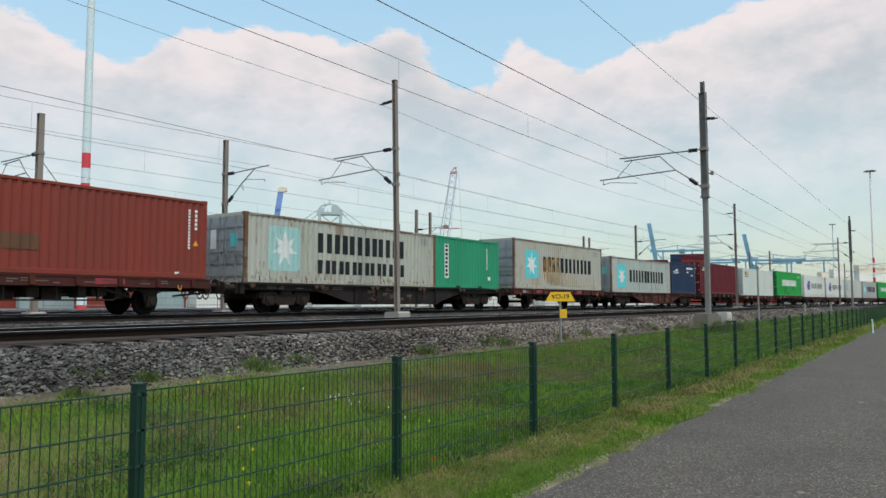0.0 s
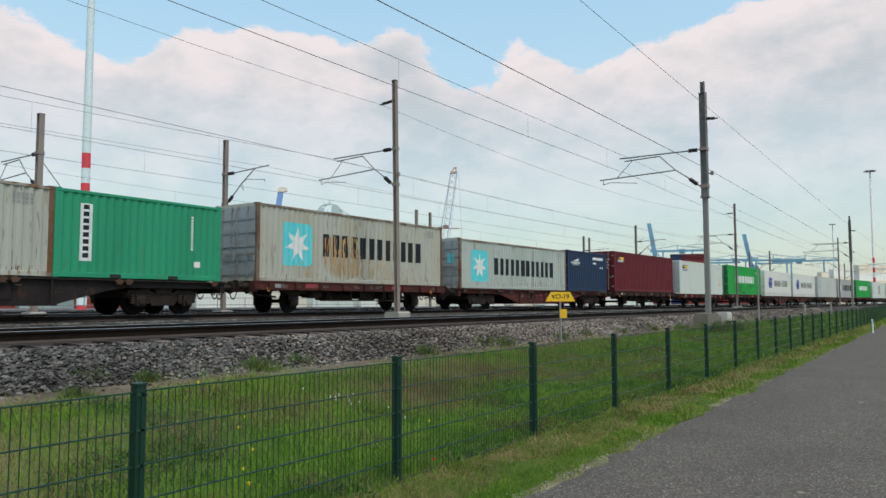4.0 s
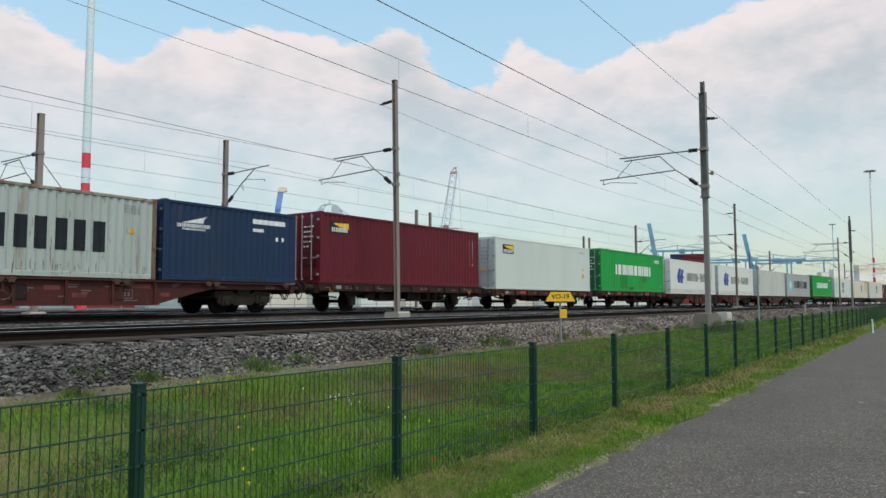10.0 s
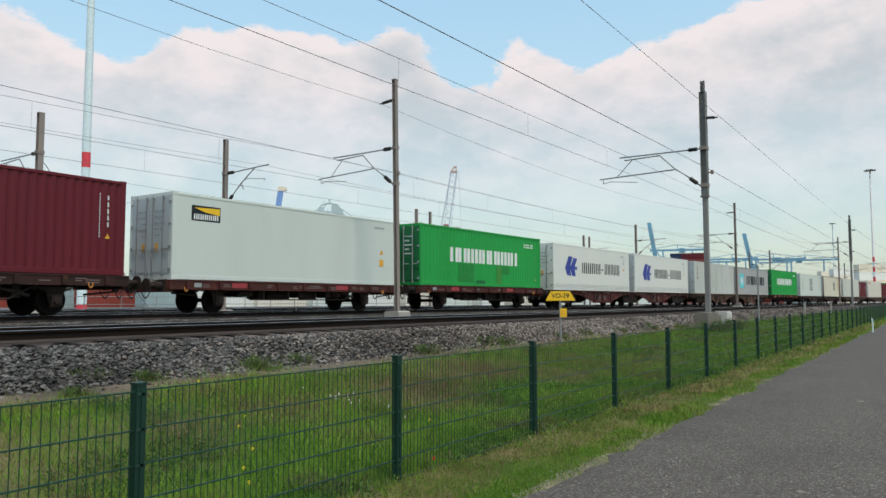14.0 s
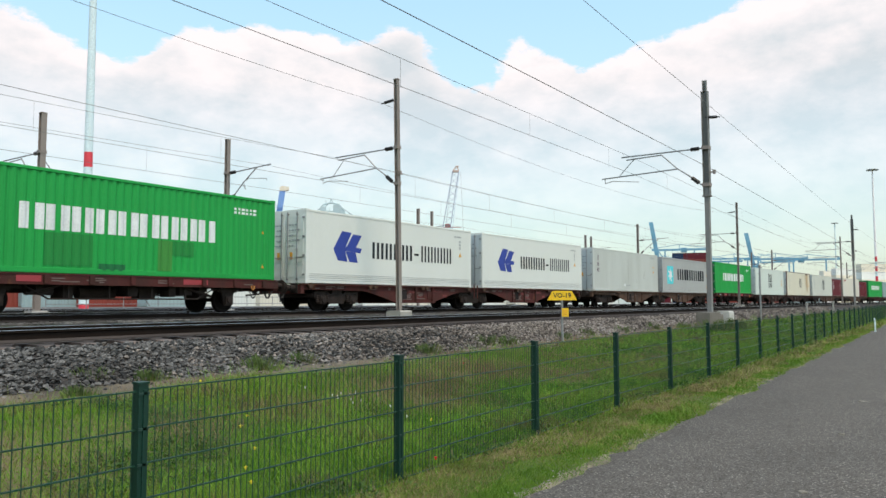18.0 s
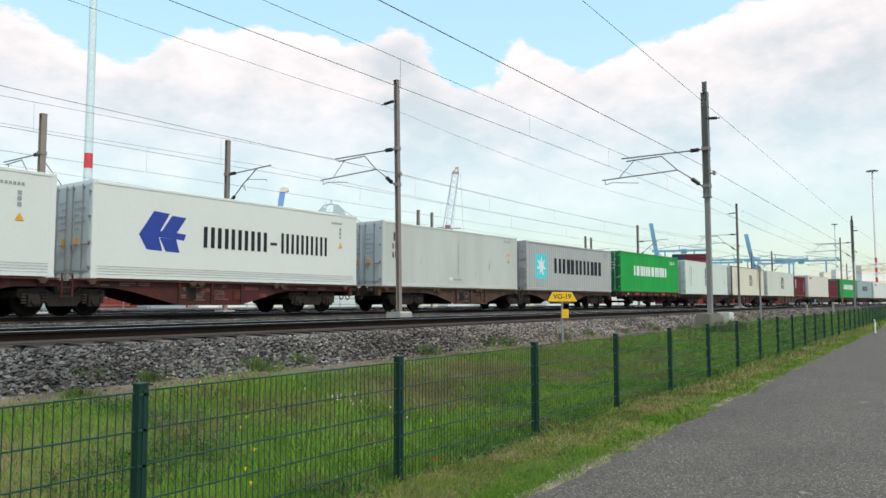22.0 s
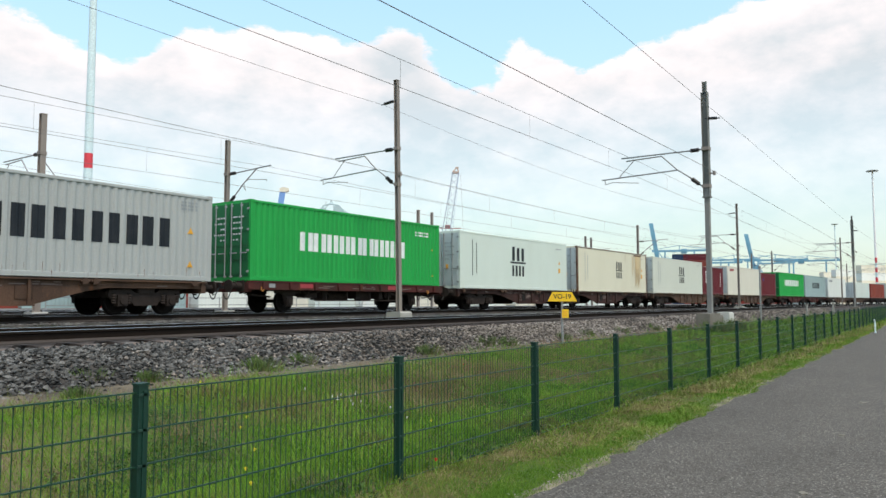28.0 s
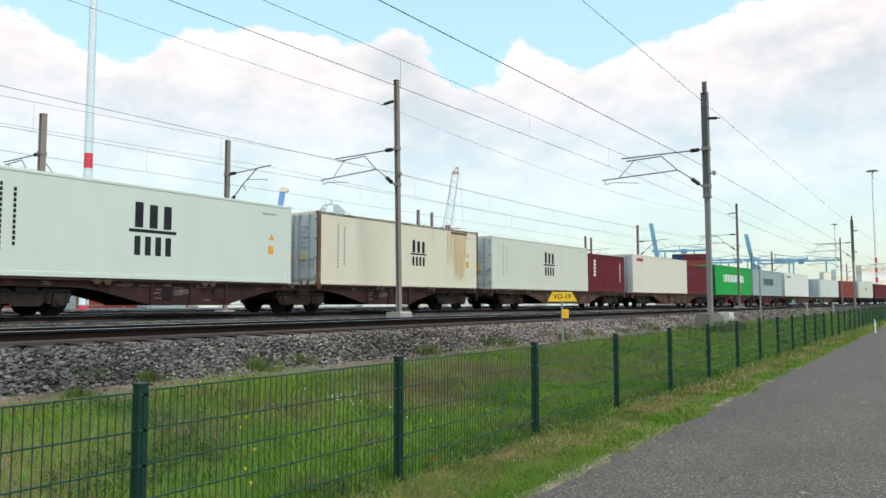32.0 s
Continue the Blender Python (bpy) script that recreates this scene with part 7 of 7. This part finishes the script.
def pale_gantry(az, d):
    """A quay crane seen end on: two broad legs joined at the top, machinery above, stays to both sides."""
    x, y, z = bearing(az, d)
    t = thing("gantry_crane", "distant pale grey-green quay crane with stays", "crane", "cranes of the port", at=pose(x, y, z, rz=az - 90))
    for sx in (-6.0, 5.5):
        for sy in (-3, 3):
            part("leg", Geo().box(sx - 0.8, sx + 0.8, sy - 0.7, sy + 0.7, 0, 50), B["crane_pale"], t)
        part("leg_tie", Geo().box(sx - 0.5, sx + 0.5, -3, 3, 44, 45), B["crane_pale"], t)
    part("cross_beam", Geo().box(-7.4, 7.0, -3, 3, 49.5, 51), B["crane_pale"], t)
    part("top_frame", Geo().line([(-7, 0, 51), (-5.2, 0, 54.6), (-1.0, 0, 55.8), (3.5, 0, 55.0), (6.8, 0, 51)], 0.45, 6), B["crane_pale"], t)
    part("machine_house", Geo().plate([(0.5, 51), (5.2, 51), (5.2, 53.2), (4.2, 54.4), (0.5, 54.4)], -2.5, 2.5), B["crane_pale"], t)
    part("machine_house", Geo().box(-6.6, -3.4, -2, 2, 51, 53.4), B["crane_pale"], t)
    part("mast_top", Geo().line([(-1.2, 0, 55.5), (-0.8, 0, 58.2), (0.4, 0, 55.6)], 0.22, 5).line([(-3.6, 0, 55), (-3.6, 0, 57)], 0.18, 5), B["crane_pale"], t)
    for k in range(5):
        part("handrail_post", Geo().tube((-6.8 + 2.6 * k, -2.9, 51), (-6.8 + 2.6 * k, -2.9, 52.2), 0.12, 4), B["crane_pale"], t)
    for sx, ex in ((-6, -24), (5.5, 24)):
        part("stay", Geo().tube((sx, 0, 53), (ex, 0, 40), 0.25, 5), B["crane_pale"], t)
        part("stay", Geo().tube((sx * 0.4, 0, 55), (ex * 0.7, 0, 40), 0.2, 5), B["crane_pale"], t)
        part("brace", Geo().tube((-sx * 0.9, 0, 49.5), (sx * 0.9, 0, 41), 0.28, 5), B["crane_pale"], t)
    part("portal_beam", Geo().box(-26, 26, -2, 2, 38, 40), B["crane_pale"], t)


# blue boom behind the train on the left, pale gantry, then blue cranes towards the right
def raised_boom(az, d, top, wide, lean, label, mat, head=True):
    """A broad upright boom of a harbour crane on its portal."""
    x, y, z = bearing(az, d)
    t = thing("harbour_crane", label, "crane", "cranes of the port", at=pose(x, y, z, rz=az - 90))
    w = wide / 2
    part("boom", Geo().add([(-w, -2, 12), (w, -2, 12), (w, 2, 12), (-w, 2, 12), (lean - w, -1.4, top), (lean + w, -1.4, top), (lean + w, 1.4, top), (lean - w, 1.4, top)],
                           [(3, 2, 1, 0), (4, 5, 6, 7), (0, 1, 5, 4), (1, 2, 6, 5), (2, 3, 7, 6), (3, 0, 4, 7)]), mat, t)
    for k in range(6):
        q = 14 + (top - 16) * k / 6
        part("boom_rib", Geo().box(-w - 0.15, w + 0.15, -2.2, -2.0, q, q + 0.5), mat, t, at=pose(lean * (q - 12) / (top - 12), 0, 0))
    if head:
        part("boom_head", Geo().plate([(lean - w, top), (lean + w, top), (lean + w * 2.2, top + 0.6), (lean + w * 2.1, top + 1.8), (lean, top + 2.1), (lean - w, top + 1.6)], -1.5, 1.5), B["boom_cream"], t, "pale boom head")
    if not head:
        for k, (u, ex, ez) in enumerate(((0.45, 9.0, 13), (0.3, 6.0, 12), (0.6, 4.5, 24))):
            part("boom_strut", Geo().tube((lean * u, 0, 12 + (top - 12) * u), (ex, 0, ez), 0.35, 5), mat, t)
        part("tower", Geo().plate([(-1.6, 12), (3.4, 12), (1.8, 23), (0.2, 25), (-1.2, 22)], -2.5, 2.5), mat, t)
        part("jib", Geo().box(1, 22, -0.6, 0.6, 25, 25.8), mat, t)
        part("jib_stay", Geo().tube((0.5, 0, 31), (22, 0, 25.8), 0.2, 5), mat, t)
    part("portal", Geo().box(-5, -3.6, -4, 4, 0, 12).box(3.6, 5, -4, 4, 0, 12).box(-5, 5, -4, 4, 11, 13), mat, t)
    part("machine_house", Geo().box(-6, 2, -4, 4, 12, 18), mat, t)
    return t


raised_boom(49.6, 330.0, 48.6, 2.5, 5.0, "distant blue harbour crane boom with a pale head", B["royal_blue"])
pale_gantry(45.0, 420.0)
raised_boom(20.25, 520.0, 53.5, 2.7, -6.6, "distant blue crane boom leaning over the stacks", B["hazed_crane_blue"], False)
raised_boom(13.8, 520.0, 44.4, 2.5, -6.0, "distant blue crane boom above the train", B["hazed_crane_blue"], False)


def yard_gantry(az, d, h, span, label, n=0):
    x, y, z = bearing(az, d)
    t = thing("yard_gantry", label, "gantry crane", "gantry cranes of the yard", at=pose(x, y, z, rz=az - 90))
    s = span / 2
    for sx in (-s, s):
        for sy in (-5, 5):
            part("leg", Geo().box(sx - 0.4, sx + 0.4, sy - 0.4, sy + 0.4, 0, h), B["hazed_crane_blue"], t)
    part("girder", Geo().box(-s - 9, s + 9, -5, -4.4, h, h + 0.8), B["hazed_crane_blue"], t)
    part("girder", Geo().box(-s - 9, s + 9, 4.4, 5, h, h + 0.8), B["hazed_crane_blue"], t)
    part("tie", Geo().tube((-s - 9, -4, h + 1), (0, -4, h + 4), 0.2, 5).tube((s + 9, -4, h + 1), (0, -4, h + 4), 0.2, 5).tube((0, -4, h), (0, -4, h + 4), 0.3, 5), B["hazed_crane_blue"], t)
    part("trolley", Geo().box(-2 + n, 2 + n, -3.4, 3.4, h - 1.5, h + 1.5), B["hazed_crane_blue"], t)


for az, d, h, span, n in ((19.0, 560, 37, 20, 3), (16.9, 560, 28, 24, -6), (12.6, 560, 29, 22, 3), (10.6, 600, 30, 24, -4), (15.3, 640, 34, 20, 2)):
    yard_gantry(az, d, h, span, "distant blue gantry crane over the container stacks", n)


def box_thing(name, label, category, group, at, length, height, width, mt, rib=True):
    """A plain far container: body, ribs, ends and doors as parts."""
    t = thing(name, label, category, group, at=at)
    hl, w = length / 2, width / 2
    br = corrugation(-hl + 0.12, hl - 0.12, 0.6, 0.05)
    n = len(br)

    def side():
        g = Geo()
        v = [(x, -w + d, z) for z in (0.1, height - 0.1) for x, d in br]
        return g.add(v, [(i, i + 1, n + i + 1, n + i) for i in range(n - 1)]).mesh("side_panel", mt)
    sp = cached(("farside", length, height, mt.name), side)
    part("side_panel", sp, None, t)
    part("side_panel", sp, None, t, at=pose(0, 0, 0, rz=180))
    def frame_mesh():
        g = Geo()
        for y in (-w, w):
            g.box(-hl, hl, y - 0.05, y + 0.05, 0, 0.16).box(-hl, hl, y - 0.05, y + 0.05, height - 0.12, height)
            for x in (-hl, hl - 0.14):
                g.box(x, x + 0.14, y - 0.06, y + 0.06, 0, height)
        return g.mesh("frame", mt)
    part("frame", cached(("farframe", length, height, mt.name), frame_mesh), None, t)
    part("roof_panel", cached(("farroof", length, height, mt.name), lambda: Geo().box(-hl + .05, hl - .05, -w + .05, w - .05, height - 0.06, height - 0.03).mesh("roof_panel", mt)), None, t)
    for x in (-hl + 0.02, hl - 0.06):
        part("end_wall", cached(("farend", length, height, mt.name), lambda: Geo().box(0, 0.04, -w + 0.06, w - 0.06, 0.1, height - 0.1).mesh("end_wall", mt)), None, t, at=pose(x, 0, 0))
    return t


def stack(az, d, cols, rows, colours, length=12.19, seed=0, turn=0.0, label="distant stacked steel container", skip=0.0):
    rng = random.Random(seed)
    x, y, z = bearing(az, d)
    base = pose(x, y, z, rz=turn)
    for i in range(cols):
        for j in range(rows):
            if j and rng.random() < skip * j:
                break
            nm = colours[rng.randrange(len(colours))]
            box_thing("stacked_container", COLOUR_LABEL[nm], "shipping container", "containers stacked in the yard", base @ pose((i - (cols - 1) / 2) * (length + 0.4), 0, j * 2.6), length, 2.6, 2.44, P[nm])


P["bright_white"] = paint("bright_white", (0.9, 0.89, 0.84), (0.87, 0.85, 0.79), 0.5)
P["bright_cream"] = paint("bright_cream", (0.88, 0.8, 0.66), (0.84, 0.76, 0.6), 0.5)
COLOUR_LABEL = {"bright_white": "distant stacked bright white container", "bright_cream": "distant stacked bright cream container", "red": "distant stacked red steel container", "maroon": "distant stacked maroon steel container", "navy": "distant stacked dark blue steel container", "pale": "distant stacked pale grey container", "chalk": "distant stacked white container",
                "warm": "distant stacked cream container", "teal_grey": "distant stacked blue-grey container", "seal": "distant stacked grey container", "cream": "distant stacked cream container", "bright_green": "distant stacked green container"}
# row seen under and between the wagons
stack(66.69, 118, 1, 1, ["red"], 12.19, 1, 0)
stack(63.43, 120, 1, 1, ["teal_grey", "pale"], 12.19, 2, 0)
stack(59.68, 118, 1, 1, ["red", "maroon"], 12.19, 3, 0)
stack(57.08, 114, 1, 1, ["teal_grey"], 6.06, 4, 0)
stack(55.12, 124, 1, 1, ["red"], 12.19, 5, 0)
stack(52.57, 120, 1, 1, ["chalk"], 12.19, 20, 0)
stack(48.51, 126, 1, 1, ["warm"], 12.19, 21, 0)
stack(44.74, 132, 1, 1, ["pale"], 12.19, 22, 0)
stack(41.33, 138, 1, 1, ["chalk"], 12.19, 23, 0)
stack(38.1, 144, 1, 1, ["warm"], 12.19, 24, 0)
stack(35.21, 150, 1, 1, ["pale"], 12.19, 25, 0)
stack(32.62, 156, 1, 1, ["chalk"], 12.19, 26, 0)
stack(30.31, 162, 1, 1, ["warm"], 12.19, 27, 0)
stack(24.5, 190, 5, 1, ["chalk", "pale"], 12.19, 4, 0)
# high stacks over the train towards the right
stack(19.0, 330, 1, 8, ["navy"], 6.06, 7, -71)
stack(17.95, 330, 1, 8, ["maroon", "red"], 9.2, 7, -71)
stack(21.6, 370, 2, 8, ["red", "maroon"], 12.19, 8, -70)
stack(7.4, 330, 2, 5, ["bright_white", "bright_cream"], 12.19, 9, -40)
stack(9.0, 350, 1, 5, ["bright_white", "bright_cream"], 12.19, 10, -40)
stack(4.9, 300, 3, 5, ["bright_cream", "bright_white"], 12.19, 11, -40)
stack(12.0, 360, 4, 4, ["navy", "red", "teal_grey"], 12.19, 12, -75)
stack(15.0, 380, 3, 4, ["teal_grey", "maroon", "red"], 12.19, 13, -75)


def rail_fence():
    """Low pipe railing along the far edge of the tracks."""
    t = thing("pipe_railing", "low grey pipe railing beyond the second track", "railing")
    for z in (0.55, 1.05):
        part("rail", Geo().tube((0, 0, z), (70, 0, z), 0.025, 6), M["galvanised"], t)
    for k in range(29):
        part("post", cached("rpost", lambda: Geo().tube((0, 0, 0), (0, 0, 1.1), 0.03, 6).mesh("post", M["galvanised"])), None, t, at=pose(k * 2.5, 0, 0))
    t.matrix_basis = pose(22, 46, 0.85, rz=0)


rail_fence()


def delineator():
    t = thing("road_marker", "white plastic roadside marker post with a bent top", "road marker", at=pose(42.5, 5.0, 0.0))
    part("post", Geo().line([(0, 0, 0), (0, 0, 0.5), (-0.08, 0.02, 0.66)], 0.035, 8), B["white"], t)
    part("foot", Geo().tube((0, 0, -0.1), (0, 0, 0.05), 0.05, 8), B["white"], t)


delineator()


# ---- the train's motion ----
def travelled(t):
    """Metres that the train has gone towards -x since the start."""
    return 5.4451 * t + 0.02153 * (t - 16) ** 2 - 4.416


def on_track(x, z):
    return pose(x, line_train(x), z, rz=heading(line_train, x))


def motions():
    for ob, place_at, base in ROWS:
        walk(ob, [(t, on_track(place_at - travelled(t), RAIL_Z + base)) for t in (0.0, 2, 4, 6, 8, 10, 12, 14, 16, 18, 20, 22, 24, 26, 28, 30, 32.0)])
    for w in WHEELS:
        p = w.matrix_basis.translation.copy()
        walk(w, [(k * 0.1, pose(p.x, p.y, p.z, ry=-math.degrees(travelled(k * 0.1) / 0.46))) for k in range(321)])


motions()
